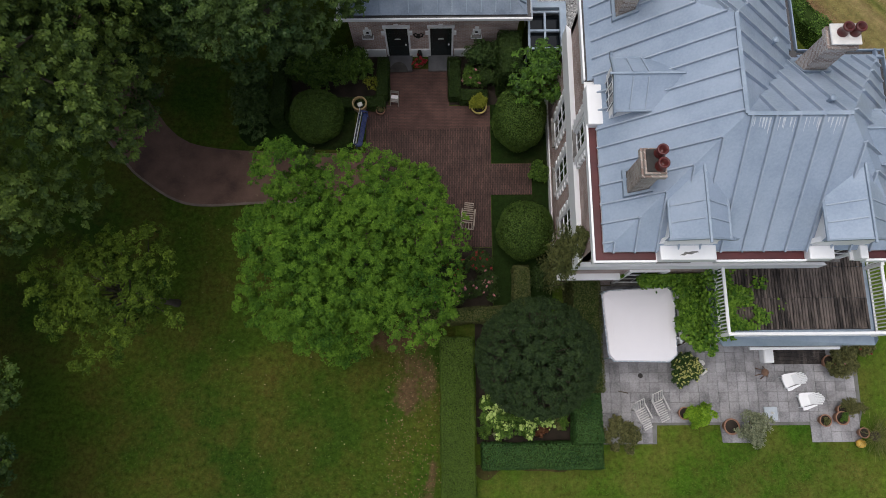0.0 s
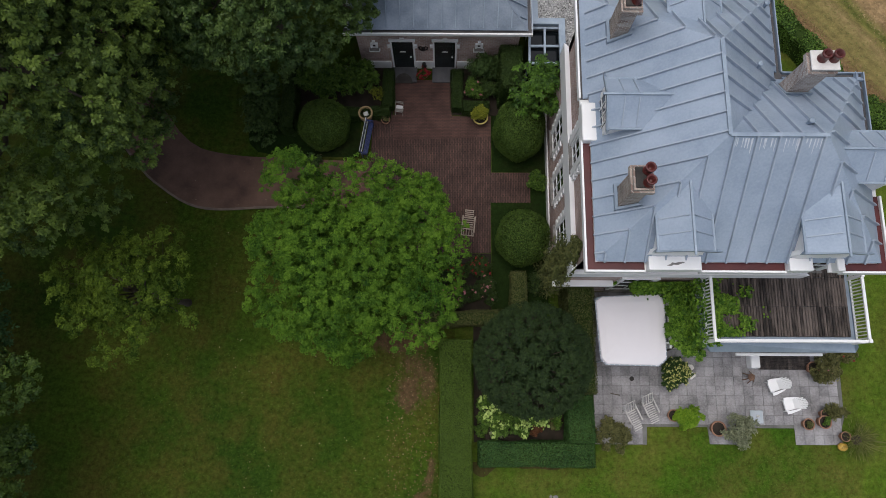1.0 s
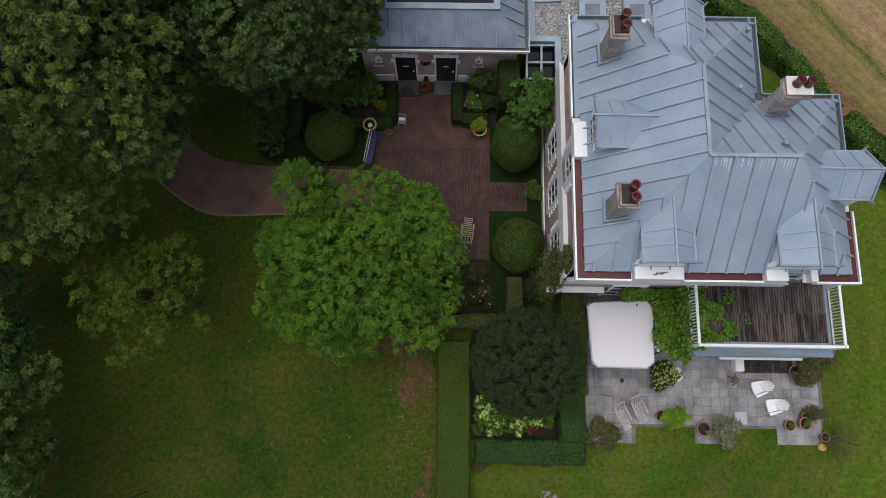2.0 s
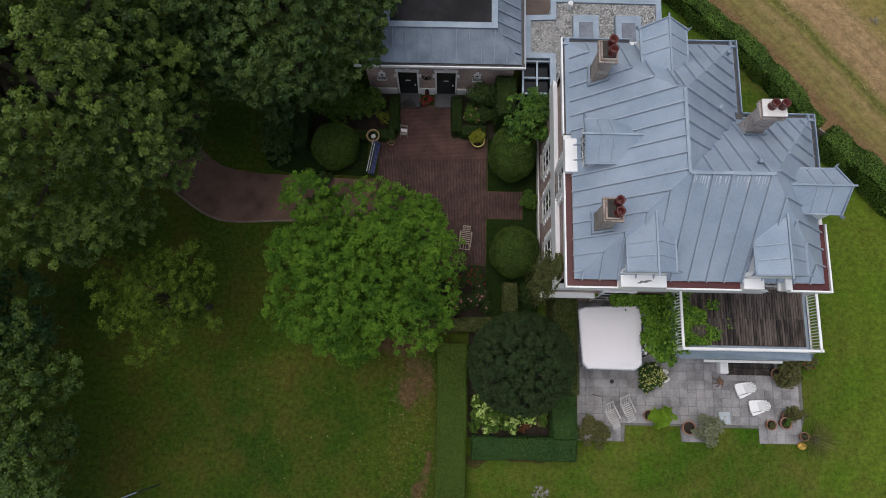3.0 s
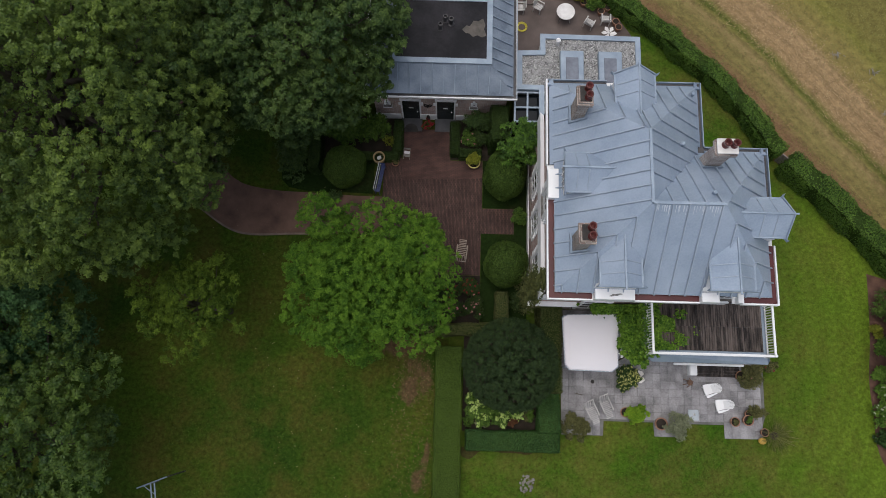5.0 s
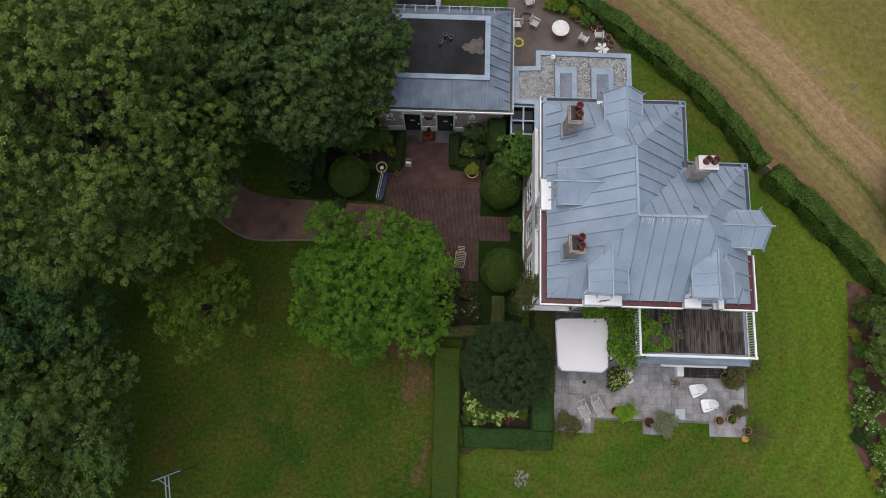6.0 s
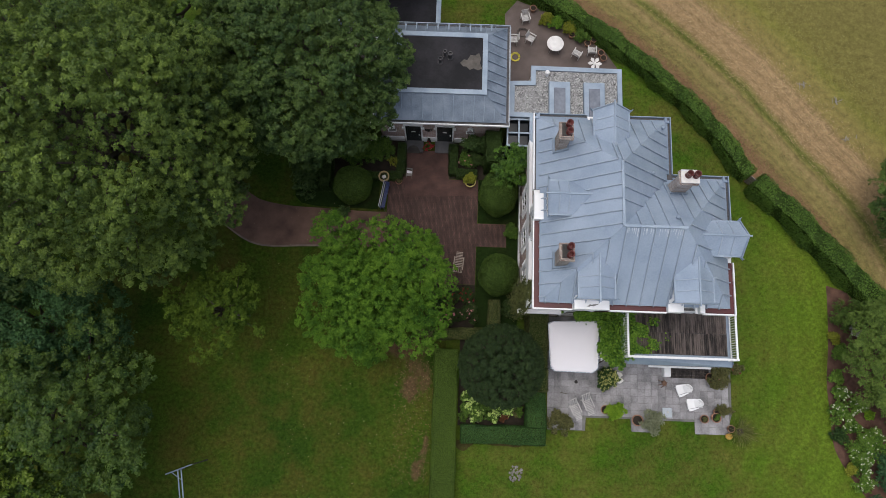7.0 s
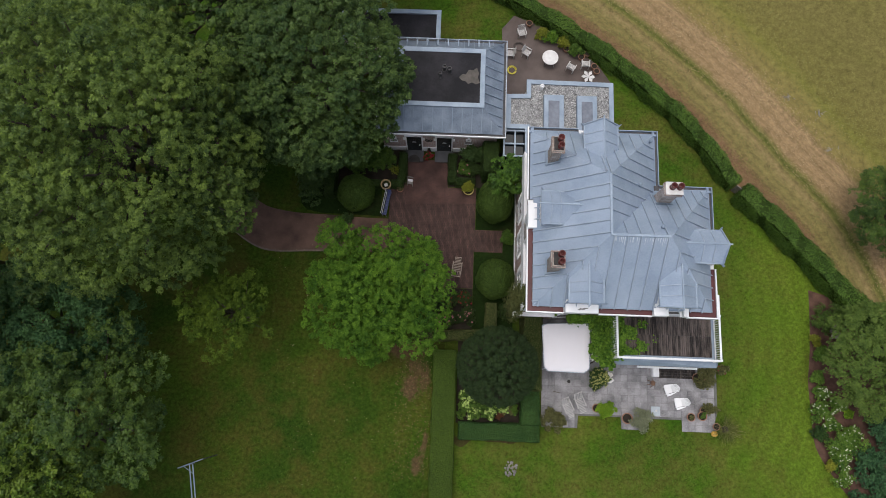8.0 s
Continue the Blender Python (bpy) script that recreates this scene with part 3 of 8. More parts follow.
def unit(n):
    d = RNG.normal(size=(n, 3))
    return d / np.linalg.norm(d, axis=1, keepdims=True)


def crown_points(centre, radii, boughs, leaves, bough=(0.2, 0.34), low=-0.35, shell=0.62, ragged=0.12, lean=0.5, wild=0.5, rosette=1, leaf=0.1):
    """Leaves on boughs: small rounded clumps spread through the outer part of a crown."""
    c, r = np.array(centre, float), np.array(radii, float)
    leaves //= rosette
    # boughs spread evenly over the crown, each a little out of place
    i = np.arange(boughs) + 0.5
    dz = low + (1 - low) * i / boughs
    d = np.stack([np.sqrt(1 - dz ** 2) * np.cos(i * 2.39996), np.sqrt(1 - dz ** 2) * np.sin(i * 2.39996), dz], 1) + RNG.normal(size=(boughs, 3)) * 0.9 / np.sqrt(boughs)
    d /= np.linalg.norm(d, axis=1, keepdims=True)
    reach = RNG.uniform(shell, 1.0, size=(len(d), 1)) * (1 + ragged * RNG.normal(size=(len(d), 1)))
    br = RNG.uniform(*bough, size=len(d)) * r.mean()
    bc = c + d * reach * (r - br.mean() * 0.8)
    pick = RNG.choice(len(d), size=leaves, p=br ** 2 / (br ** 2).sum())
    tufts = 16
    sd = unit(len(d) * tufts)
    sd[:, 2] = np.where(RNG.random(len(sd)) < 0.75, np.abs(sd[:, 2]), sd[:, 2])
    sr = RNG.uniform(0.22, 0.38, len(sd))
    s = pick * tufts + RNG.integers(0, tufts, leaves)
    u = unit(leaves)
    u[:, 2] = np.where(RNG.random(leaves) < 0.6, np.abs(u[:, 2]), u[:, 2])
    depth = 1 - 0.5 * RNG.random(leaves) ** 2
    P = bc[pick] + (sd[s] * RNG.uniform(0.55, 1.0, len(sd))[s][:, None] + u * (sr[s] * depth)[:, None]) * br[pick][:, None] * np.array([1, 1, 0.75])
    N = u * 0.5 + sd[s] * 0.3 + np.array([0, 0, lean]) + RNG.normal(size=(leaves, 3)) * wild
    way = None
    if rosette > 1:
        # each twig tip carries a star of leaves that point outwards and droop a little
        N /= np.linalg.norm(N, axis=1, keepdims=True) + 1e-9
        P, N = np.repeat(P, rosette, axis=0), np.repeat(N, rosette, axis=0)
        a = np.tile(np.arange(rosette), leaves) * (6.283 / rosette) + np.repeat(RNG.uniform(0, 6.28, leaves), rosette) + RNG.normal(size=len(P)) * 0.3
        e1 = np.cross(N, np.array([0.31, 0.77, 0.2]))
        e1 /= np.linalg.norm(e1, axis=1, keepdims=True) + 1e-9
        e2 = np.cross(N, e1)
        way = e1 * np.cos(a)[:, None] + e2 * np.sin(a)[:, None]
        P = P + RNG.normal(size=P.shape) * leaf * 0.12
        N = N + way * 0.4 + RNG.normal(size=N.shape) * 0.15
        way = way - N * 0.35
    return P, N, bc, way


def canopy_points(centre, radii, boughs, sprays, leaves, bough=0.2, spray=0.3, low=-0.35, reach=(0.86, 1.02), lean=0.9, wild=0.28, leaf=0.1, inner=0.25, flat=0.8, more=()):
    """A crown in three steps: domed boughs over its outside, sprays over each bough, stars of leaves on each spray.
    Between the boughs and sprays the view falls into the crown, where a thinner inner growth stands. spray: in metres."""
    c, r = np.array(centre, float), np.array(radii, float)
    size = r.mean()
    i = np.arange(boughs) + 0.5
    dz = low + (1 - low) * i / boughs
    d = np.stack([np.sqrt(1 - dz ** 2) * np.cos(i * 2.39996), np.sqrt(1 - dz ** 2) * np.sin(i * 2.39996), dz], 1) + RNG.normal(size=(boughs, 3)) * 0.75 / np.sqrt(boughs)
    d /= np.linalg.norm(d, axis=1, keepdims=True)
    br = bough * size * RNG.uniform(0.7, 1.3, boughs)
    bc = c + d * (RNG.uniform(*reach, size=(boughs, 1)) * r - br[:, None] * 0.85)
    for x, y, z, rb in more:
        bc, br = np.concatenate([bc, [(x, y, z)]]), np.append(br, rb)
        e = np.array([(x, y, z)]) - c
        d = np.concatenate([d, e / np.linalg.norm(e)])
    boughs = len(bc)
    # sprays lie over the side of the bough that looks outwards and up
    sn = boughs * sprays
    b = np.repeat(np.arange(boughs), sprays)
    sd = unit(sn) + d[b] * 0.45 + np.array([0, 0, 0.45])
    sd /= np.linalg.norm(sd, axis=1, keepdims=True)
    sc = bc[b] + sd * (br[b] * RNG.uniform(0.72, 1.08, sn))[:, None] * np.array([1, 1, flat])
    k = int(sn * inner)
    if k:
        e = unit(k)
        e[:, 2] = np.where(e[:, 2] < low, -e[:, 2], e[:, 2])
        sc = np.concatenate([sc, c + e * r * RNG.uniform(0.35, 0.74, (k, 1))])
        sd = np.concatenate([sd, e])
    sn = len(sc)
    sr = spray * RNG.uniform(0.6, 1.35, sn)
    tone = np.clip(RNG.normal(0.5, 0.33, sn), 0, 1)
    stars = leaves // 5
    pick = RNG.choice(sn, size=stars, p=sr ** 2 / (sr ** 2).sum())
    u = unit(stars)
    u[:, 2] = np.where(RNG.random(stars) < 0.8, np.abs(u[:, 2]), u[:, 2])
    P = sc[pick] + u * (sr[pick] * (1 - 0.6 * RNG.random(stars) ** 2))[:, None] * np.array([1, 1, 0.65])
    N = u * 0.45 + sd[pick] * 0.35 + np.array([0, 0, lean]) + RNG.normal(size=(stars, 3)) * wild
    N /= np.linalg.norm(N, axis=1, keepdims=True)
    P, N, T = np.repeat(P, 5, axis=0), np.repeat(N, 5, axis=0), np.repeat(tone[pick], 5)
    a = np.tile(np.arange(5), stars) * (6.283 / 5) + np.repeat(RNG.uniform(0, 6.28, stars), 5) + RNG.normal(size=len(P)) * 0.3
    e1 = np.cross(N, np.array([0.31, 0.77, 0.2]))
    e1 /= np.linalg.norm(e1, axis=1, keepdims=True)
    way = e1 * np.cos(a)[:, None] + np.cross(N, e1) * np.sin(a)[:, None]
    P = P + RNG.normal(size=P.shape) * leaf * 0.12
    N = N + way * 0.4 + RNG.normal(size=N.shape) * 0.15
    return P, N, bc, way - N * 0.35, T


def tree(name, base, centre, radii, boughs, sprays, leaves, length, material, label, trunk=0.2, **kw):
    """A tree: tapered trunk, limbs to the boughs, and a crown of leaves."""
    t = thing(name, base, label, "tree")
    P, N, bc, way, tone = canopy_points(centre, radii, boughs, sprays, leaves, leaf=length, **kw)
    bm = bmesh.new()
    b, c = Vector(base), Vector(centre)
    fork = b.lerp(c, 0.55)
    top = c + Vector((0, 0, radii[2] * 0.55))
    tube(bm, [b - Vector((0, 0, 0.1)), b.lerp(fork, 0.12), b.lerp(fork, 0.5) + Vector((0.08, -0.05, 0)), fork, c, top], [trunk * 1.5, trunk * 1.05, trunk * 0.9, trunk * 0.8, trunk * 0.5, trunk * 0.1], 9)
    part("trunk", bm, BARK, t, smooth=True)
    for i in range(0, len(bc), 3):
        bm = bmesh.new()
        e = Vector(bc[i])
        s = fork.lerp(top, 0.05 + 0.6 * ((i * 7) % 11) / 11)
        m = s.lerp(e, 0.55) + Vector((0, 0, -0.12 * (e - s).length))
        tube(bm, [s, m, e], [trunk * 0.34, trunk * 0.2, trunk * 0.06], 5)
        part("limb", bm, BARK, t, smooth=True)
    leafy("crown", leaf_mesh("crown", P, N, length, material, 0.5, along=way, spray=tone), None, t)
    return t


def blob_points(centre, radii, n, flat=0.0, power=2.0, noise_amp=0.05, freq=2.2):
    """Points and normals on a clipped, slightly uneven rounded body (power > 2: boxier)."""
    d = unit(n)
    e = (np.abs(d) ** power).sum(1) ** (-1 / power)
    lump = 1 + noise_amp * (np.sin(d[:, 0] * freq * 2.1 + d[:, 2] * 3) * np.cos(d[:, 1] * freq * 1.7 + 1) + 0.5 * RNG.normal(size=n))
    P = np.array(centre) + d * (e * lump)[:, None] * np.array(radii)
    N = d / np.array(radii) * np.mean(radii)
    return P, N


def topiary(name, centre, radii, leaves, length, material, label, category="shrub", group="", spread=0.6):
    """A clipped shrub: a dense core under a skin of small leaves."""
    cz = centre[2]
    P, N = blob_points(centre, radii, leaves)
    keep = P[:, 2] > 0.03
    P, N = P[keep], N[keep] + RNG.normal(size=(keep.sum(), 3)) * spread
    bm = bmesh.new()
    bmesh.ops.create_icosphere(bm, subdivisions=3, radius=0.93)
    ev = np.array([v.co for v in bm.verts]) * np.array(radii) + np.array(centre)
    ev[:, 2] = np.maximum(ev[:, 2], 0.0)
    ef = [[v.index for v in f.verts] + [f.verts[2].index] for f in bm.faces]
    bm.free()
    quads = np.array([[a, b, c, c] for a, b, c, _ in ef])
    me = leaf_mesh(name, P, N, length, material)
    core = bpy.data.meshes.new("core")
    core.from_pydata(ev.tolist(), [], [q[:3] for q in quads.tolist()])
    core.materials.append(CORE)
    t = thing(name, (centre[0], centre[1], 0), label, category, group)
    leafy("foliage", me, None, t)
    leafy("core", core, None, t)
    return t


# Solid dark green body that fills the gaps behind the leaves.
CORE = surface("dark_green_core", (0.016, 0.030, 0.008), (0.040, 0.066, 0.016), 5, 30, rough=1.0, bump=0.3, spec=0.0)


def loose_plant(name, base, radii, leaves, length, material, label, category="shrub", group="", up=0.5, blooms=0, bloom_material=None, bloom_size=0.08, boughs=14):
    """An unclipped plant: leafy clumps over the ground, with blooms where it has them."""
    bx, by, bz = base
    leaves, length = int(leaves * 1.5), length * 0.8
    c = (bx, by, bz + radii[2] * 0.45)
    t = thing(name, base, label, category, group)
    leaves -= leaves % 4
    P, N, bc, way = crown_points(c, (radii[0], radii[1], radii[2] * 0.6), boughs, leaves, bough=(0.25, 0.45), low=-0.5, shell=0.3, lean=up, rosette=4, leaf=length)
    P[:, 2] = np.maximum(P[:, 2], bz + 0.02)
    leafy("foliage", leaf_mesh("foliage", P, N, length, material, 0.5, along=way), None, t)
    bm = bmesh.new()
    for i in range(0, len(bc), 2):
        e = Vector(bc[i])
        tube(bm, [Vector((bx, by, bz - 0.03)), Vector((bx, by, bz)).lerp(e, 0.5) + Vector((0, 0, 0.05)), e], [0.02, 0.014, 0.006], 4)
    part("stem_cluster", bm, BARK, t)
    if blooms:
        high = np.argsort(P[:, 2] + RNG.normal(size=len(P)) * 0.12 * radii[2])[-len(P) // 2:]
        k = RNG.choice(high, blooms)
        Q = np.repeat(P[k] + N[k] / np.linalg.norm(N[k], axis=1, keepdims=True) * 0.05 + np.array([0, 0, 0.04]), 16, axis=0)
        Q += RNG.normal(size=Q.shape) * bloom_size * 0.28
        leafy("blossom", leaf_mesh("blossom", Q, RNG.normal(size=Q.shape) * 0.6 + np.array([0, 0, 1.0]), bloom_size * 0.55, bloom_material, 0.9), None, t)
    return t


def hedge(name, line, width, height, leaves, length, material, label, z0=0.0, group="", uneven=0.05, taper=0.0):
    """A clipped hedge along a line: a core and a skin of leaves over sides and top."""
    line = np.array(line, float)
    seg = np.linalg.norm(np.diff(line, axis=0), axis=1)
    cum = np.concatenate([[0], np.cumsum(seg)])
    s = RNG.uniform(0, cum[-1], leaves)
    i = np.clip(np.searchsorted(cum, s) - 1, 0, len(seg) - 1)
    d = np.diff(line, axis=0)[i] / seg[i][:, None]
    base = line[i] + d * (s - cum[i])[:, None]
    nrm = np.stack([-d[:, 1], d[:, 0]], 1)
    per = 2 * height + width
    u = RNG.uniform(0, per, leaves)
    off = np.where(u < height, -width / 2, np.where(u < height + width, u - height - width / 2, width / 2))
    z = np.where(u < height, u, np.where(u < height + width, height, per - u))
    nx = np.where(u < height, -1.0, np.where(u < height + width, 0.0, 1.0))
    nz = np.where(nx == 0, 1.0, 0.15)
    wave = uneven * (np.sin(s * 1.9 + u) + np.sin(s * 4.3 + 2 * u) * 0.6 + RNG.normal(size=leaves) * 0.5)
    P = np.empty((leaves, 3))
    P[:, :2] = base + nrm * (off + nx * wave)[:, None]
    P[:, 2] = z0 + np.maximum(z + wave * (nx == 0), 0.03)
    N = np.empty((leaves, 3))
    N[:, :2] = nrm * nx[:, None]
    N[:, 2] = nz
    # the two ends
    for end, sign in ((0, -1), (-1, 1)):
        dd = (line[1] - line[0]) / seg[0] if end == 0 else (line[-1] - line[-2]) / seg[-1]
        m = max(20, int(leaves * width * height / (per * cum[-1])))
        a, b = RNG.uniform(-width / 2, width / 2, m), RNG.uniform(0.03, height, m)
        Q = np.empty((m, 3))
        Q[:, :2] = line[end] + np.outer(a, [-dd[1], dd[0]]) + sign * dd * (0.02 + uneven * RNG.normal(size=(m, 1)) * 0.5)
        Q[:, 2] = z0 + b
        M = np.zeros((m, 3))
        M[:, :2] = sign * dd
        P, N = np.concatenate([P, Q]), np.concatenate([N, M])
    N += RNG.normal(size=N.shape) * 0.5
    t = thing(name, (line[:, 0].mean(), line[:, 1].mean(), z0), label, "hedge", group)
    leafy("foliage", leaf_mesh("foliage", P, N, length, material), None, t)
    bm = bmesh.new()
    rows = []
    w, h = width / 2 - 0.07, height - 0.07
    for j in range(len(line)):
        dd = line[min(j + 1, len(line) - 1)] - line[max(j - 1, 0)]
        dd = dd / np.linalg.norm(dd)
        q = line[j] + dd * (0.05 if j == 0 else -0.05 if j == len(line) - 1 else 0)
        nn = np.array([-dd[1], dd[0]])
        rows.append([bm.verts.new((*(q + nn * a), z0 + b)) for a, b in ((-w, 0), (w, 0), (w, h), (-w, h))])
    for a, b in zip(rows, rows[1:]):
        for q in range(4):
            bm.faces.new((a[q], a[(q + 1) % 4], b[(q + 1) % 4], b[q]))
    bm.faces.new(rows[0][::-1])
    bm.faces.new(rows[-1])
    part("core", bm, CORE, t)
    return t


def turned(bm, m):
    bmesh.ops.transform(bm, matrix=m, verts=bm.verts)
    return bm


# ---- ground ----
bm = bmesh.new()
bmesh.ops.create_grid(bm, x_segments=60, y_segments=60, size=900)
for v in bm.verts:
    v.co.z = -0.004
tagged(finish("ground", bm, LAWN), "green garden lawn reaching the horizon", "lawn", kind="structure")


def sheet(name, outline, z, material, label, category, thick=0.05):
    bm = bmesh.new()
    prism(bm, outline, z - thick, z)
    return tagged(finish(name, bm, material), label, category, kind="structure")


TRACK_PTS = [(1, 33), (6, 29.4), (11, 26.05), (13.6, 24.05), (15.5, 22.35), (17.3, 20.65), (19.1, 18.7), (20.8, 16.6), (22.5, 14.5), (24.2, 12.6), (25.8, 10.3), (29, 3), (33, -8)]
HEDGE_LINE = smooth_line([(-8, 28.6), (0, 27.4), (4.3, 25.5), (7.9, 23.35), (11.5, 20.7), (15.1, 17.4), (16.8, 15.3), (18.35, 13.0)], 0.5)
HEDGE_LINE_2 = smooth_line([(18.8, 12.62), (21.0, 10.5), (22.45, 8.9), (23.85, 7.3), (24.95, 6.0), (27.5, 2.8), (30, -2)], 0.5)
along = np.concatenate([[(-60, 27)], HEDGE_LINE, HEDGE_LINE_2, [(40, -30)]])
field_edge = [tuple(p) for p in along]


TRACK_LINE = smooth_line(TRACK_PTS, 0.7)


def strip_distance(x, y):
    """Signed distance from the field track, growing away from the garden."""
    d = TRACK_LINE - np.array([x, y])
    k = int(np.argmin((d ** 2).sum(1)))
    a, b = TRACK_LINE[max(k - 1, 0)], TRACK_LINE[min(k + 1, len(TRACK_LINE) - 1)]
    t = (b - a) / np.linalg.norm(b - a)
    return float(t[0] * (y - TRACK_LINE[k][1]) - t[1] * (x - TRACK_LINE[k][0]))


bm = bmesh.new()
inner = np.array(field_edge)
outer = inner + np.array([60.0, 55.0])
rows_f = []
steps_f = np.concatenate([np.linspace(0, 0.16, 40), np.linspace(0.17, 0.4, 14), [0.6, 1.0, 6.0]])
for p, q in zip(inner, outer):
    rows_f.append([bm.verts.new((*(p + (q - p) * f), 0.006)) for f in steps_f])
for a, b in zip(rows_f, rows_f[1:]):
    for k in range(len(steps_f) - 1):
        bm.faces.new((a[k], b[k], b[k + 1], a[k + 1]))
layer = bm.verts.layers.float.new("strip")
for v in bm.verts:
    v[layer] = max(-6.0, min(20.0, strip_distance(v.co.x, v.co.y)))
tagged(finish("field", bm, FIELD), "mown field with straw-coloured strips beyond the garden hedge", "field", kind="structure")

# drive, courtyard, terraces
low = smooth_line([(-3.2, 8.0), (-5.5, 8.0), (-8.1, 7.95), (-10.3, 7.85), (-11.6, 8.1), (-12.9, 8.9), (-14.0, 9.9), (-16.5, 13.2), (-20, 19)])
high = smooth_line([(-17.3, 20), (-14.4, 14.6), (-12.6, 12.0), (-12.1, 11.4), (-11.2, 10.75), (-9.4, 10.4), (-6.9, 10.3), (-4.8, 10.2), (-3.2, 10.2)])
sheet("drive", [tuple(p) for p in low][::-1][::-1] + [tuple(p) for p in high], 0.016, DRIVE, "curved red-brown clinker garden drive, damp and worn", "drive")
COURT = [(-3.36, 12.0), (-3.4, 9.0), (-3.4, 5.9), (2.1, 5.9), (2.1, 8.24), (3.9, 8.24), (3.9, 9.66), (2.14, 9.66), (2.14, 12.4)]
sheet("courtyard", COURT, 0.028, BRICK_PAVE, "dark red clinker brick courtyard laid in rows", "paving")
sheet("entry_path", [(-2.35, 12.0), (-3.36, 12.0), (-3.3, 12.45), (-2.35, 12.45), (-2.35, 14.2), (0.32, 14.2), (0.32, 12.4), (2.14, 12.4), (2.14, 11.4), (-2.35, 11.2)], 0.036, BRICK_ENTRY, "smooth red-brown brick path to the doors", "paving")
bm = bmesh.new()
for (x, y), (x2, y2) in zip(low[6:-2:1], low[7:-1:1]):
    beam(bm, (x, y, 0.0), (x2, y2, 0.0), 0.1, 0.05)
tagged(finish("drive_edging", bm, surface("clinker_edging", (0.10, 0.075, 0.06), (0.20, 0.15, 0.12), 3, 20)), "narrow brick edging of the drive", "kerb", kind="structure")
sheet("north_terrace", [(3.75, 17.2), (10.3, 18.4), (10.9, 20.1), (10.1, 21.3), (8.3, 22.7), (6.4, 24.0), (4.4, 24.8), (3.6, 23.8)], 0.03, surface("terrace_clinker", (0.062, 0.045, 0.039), (0.125, 0.095, 0.083), 0.9, 20, bump=0.2), "brown clinker terrace behind the flat-roofed link", "terrace")
bm = bmesh.new()
nx_, ny_ = 74, 74
grid = [[bm.verts.new((-36 + i * 0.5, -20 + j * 0.5, -0.001)) for i in range(nx_)] for j in range(ny_)]
for j in range(ny_ - 1):
    for i in range(nx_ - 1):
        bm.faces.new((grid[j][i], grid[j][i + 1], grid[j + 1][i + 1], grid[j + 1][i]))
layer = bm.verts.layers.float.new("wear")
for v in bm.verts:
    x, y = v.co.x, v.co.y
    bump_ = lambda cx, cy, rx, ry: math.exp(-((x - cx) / rx) ** 2 - ((y - cy) / ry) ** 2)
    v[layer] = 0.82 * max(1.0 * bump_(-1.8, 2.0, 2.4, 0.8), 0.78 * bump_(-1.2, 0.9, 1.3, 1.5), 1.0 * bump_(-1.5, -0.3, 0.85, 1.15), 0.9 * bump_(-0.9, -4.7, 0.7, 1.1), (0.66 + 0.28 * math.sin(1.7 * y + 1)) * math.exp(-((x + 0.35) / 0.4) ** 2) * (y < 2.6), 0.3 * bump_(-6, -1, 4, 4), 0.4 * bump_(-4.0, -5.5, 1.5, 1.2))
tagged(finish("west_lawn", bm, WEST_LAWN), "mossy lawn with worn brown patches, its green darkened for tree shade", "lawn", kind="structure")
sheet("flower_bed", [(1.3, -2.2), (5.1, -2.2), (5.1, 3.1), (1.3, 3.1)], 0.02, SOIL, "dark soil of the hydrangea bed", "flower bed")
# Shade of trees and shrubs round the ball, painted as dark ground.
sheet("ball_shade", [(-9.0, 11.0), (-8.6, 10.6), (-7.6, 10.42), (-3.9, 10.35), (-3.9, 12.28), (-8.7, 12.28), (-9.1, 11.7)], 0.012, GREEN_AND_SHADE, "ground darkened as painted shade round the clipped ball", "flower bed")
sheet("entry_bed_west", [(-7.2, 12.3), (-2.4, 12.3), (-2.4, 14.9), (-7.2, 14.9)], 0.02, SOIL, "planted bed by the annex wall", "flower bed")
sheet("entry_bed_east", [(0.34, 12.45), (4.4, 12.45), (4.4, 14.9), (0.34, 14.9)], 0.02, SOIL, "planted bed beside the annex doors", "flower bed")
sheet("house_bed", [(2.16, 9.68), (4.6, 9.68), (4.6, 12.44), (2.16, 12.44)], 0.018, GREEN_AND_SHADE, "dark green strip round the clipped shrub", "flower bed")
sheet("house_bed_south", [(2.12, 3.4), (4.6, 3.4), (4.6, 9.67), (3.91, 9.67), (3.91, 8.23), (2.12, 8.23)], 0.018, GREEN_AND_SHADE, "dark green strip round the clipped shrub", "flower bed")
sheet("rose_bed", [(-0.6, 3.3), (2.1, 3.3), (2.1, 5.88), (-0.6, 5.88)], 0.018, SOIL, "rose bed below the courtyard", "flower bed")
sheet("mulch_bed", [tuple(p) for p in smooth_line([(23.0, 6.6), (22.95, 5.0), (22.8, 2.9), (22.55, 0.9), (22.6, -0.9), (22.7, -2.8), (23.7, -4.6), (25, -6.2), (28, -9)])] + [(34, -9), (34, 0), (27, 3.5), (25, 6)], 0.012, MULCH, "reddish bark mulch border", "flower bed")

strip_x = np.linspace(1.2, 4.9, 24)
edge = [(float(x), -3.2 - 0.09 * math.sin(x * 1.9) - 0.05 * math.sin(x * 4.1 + 1) - 0.35 * math.exp(-((x - 1.7) / 0.5) ** 2)) for x in strip_x]
sheet("bare_strip", [(1.2, -3.0), *edge, (4.9, -3.0)][::-1], 0.006, BARE, "worn brown soil along the foot of the clipped hedge", "soil")

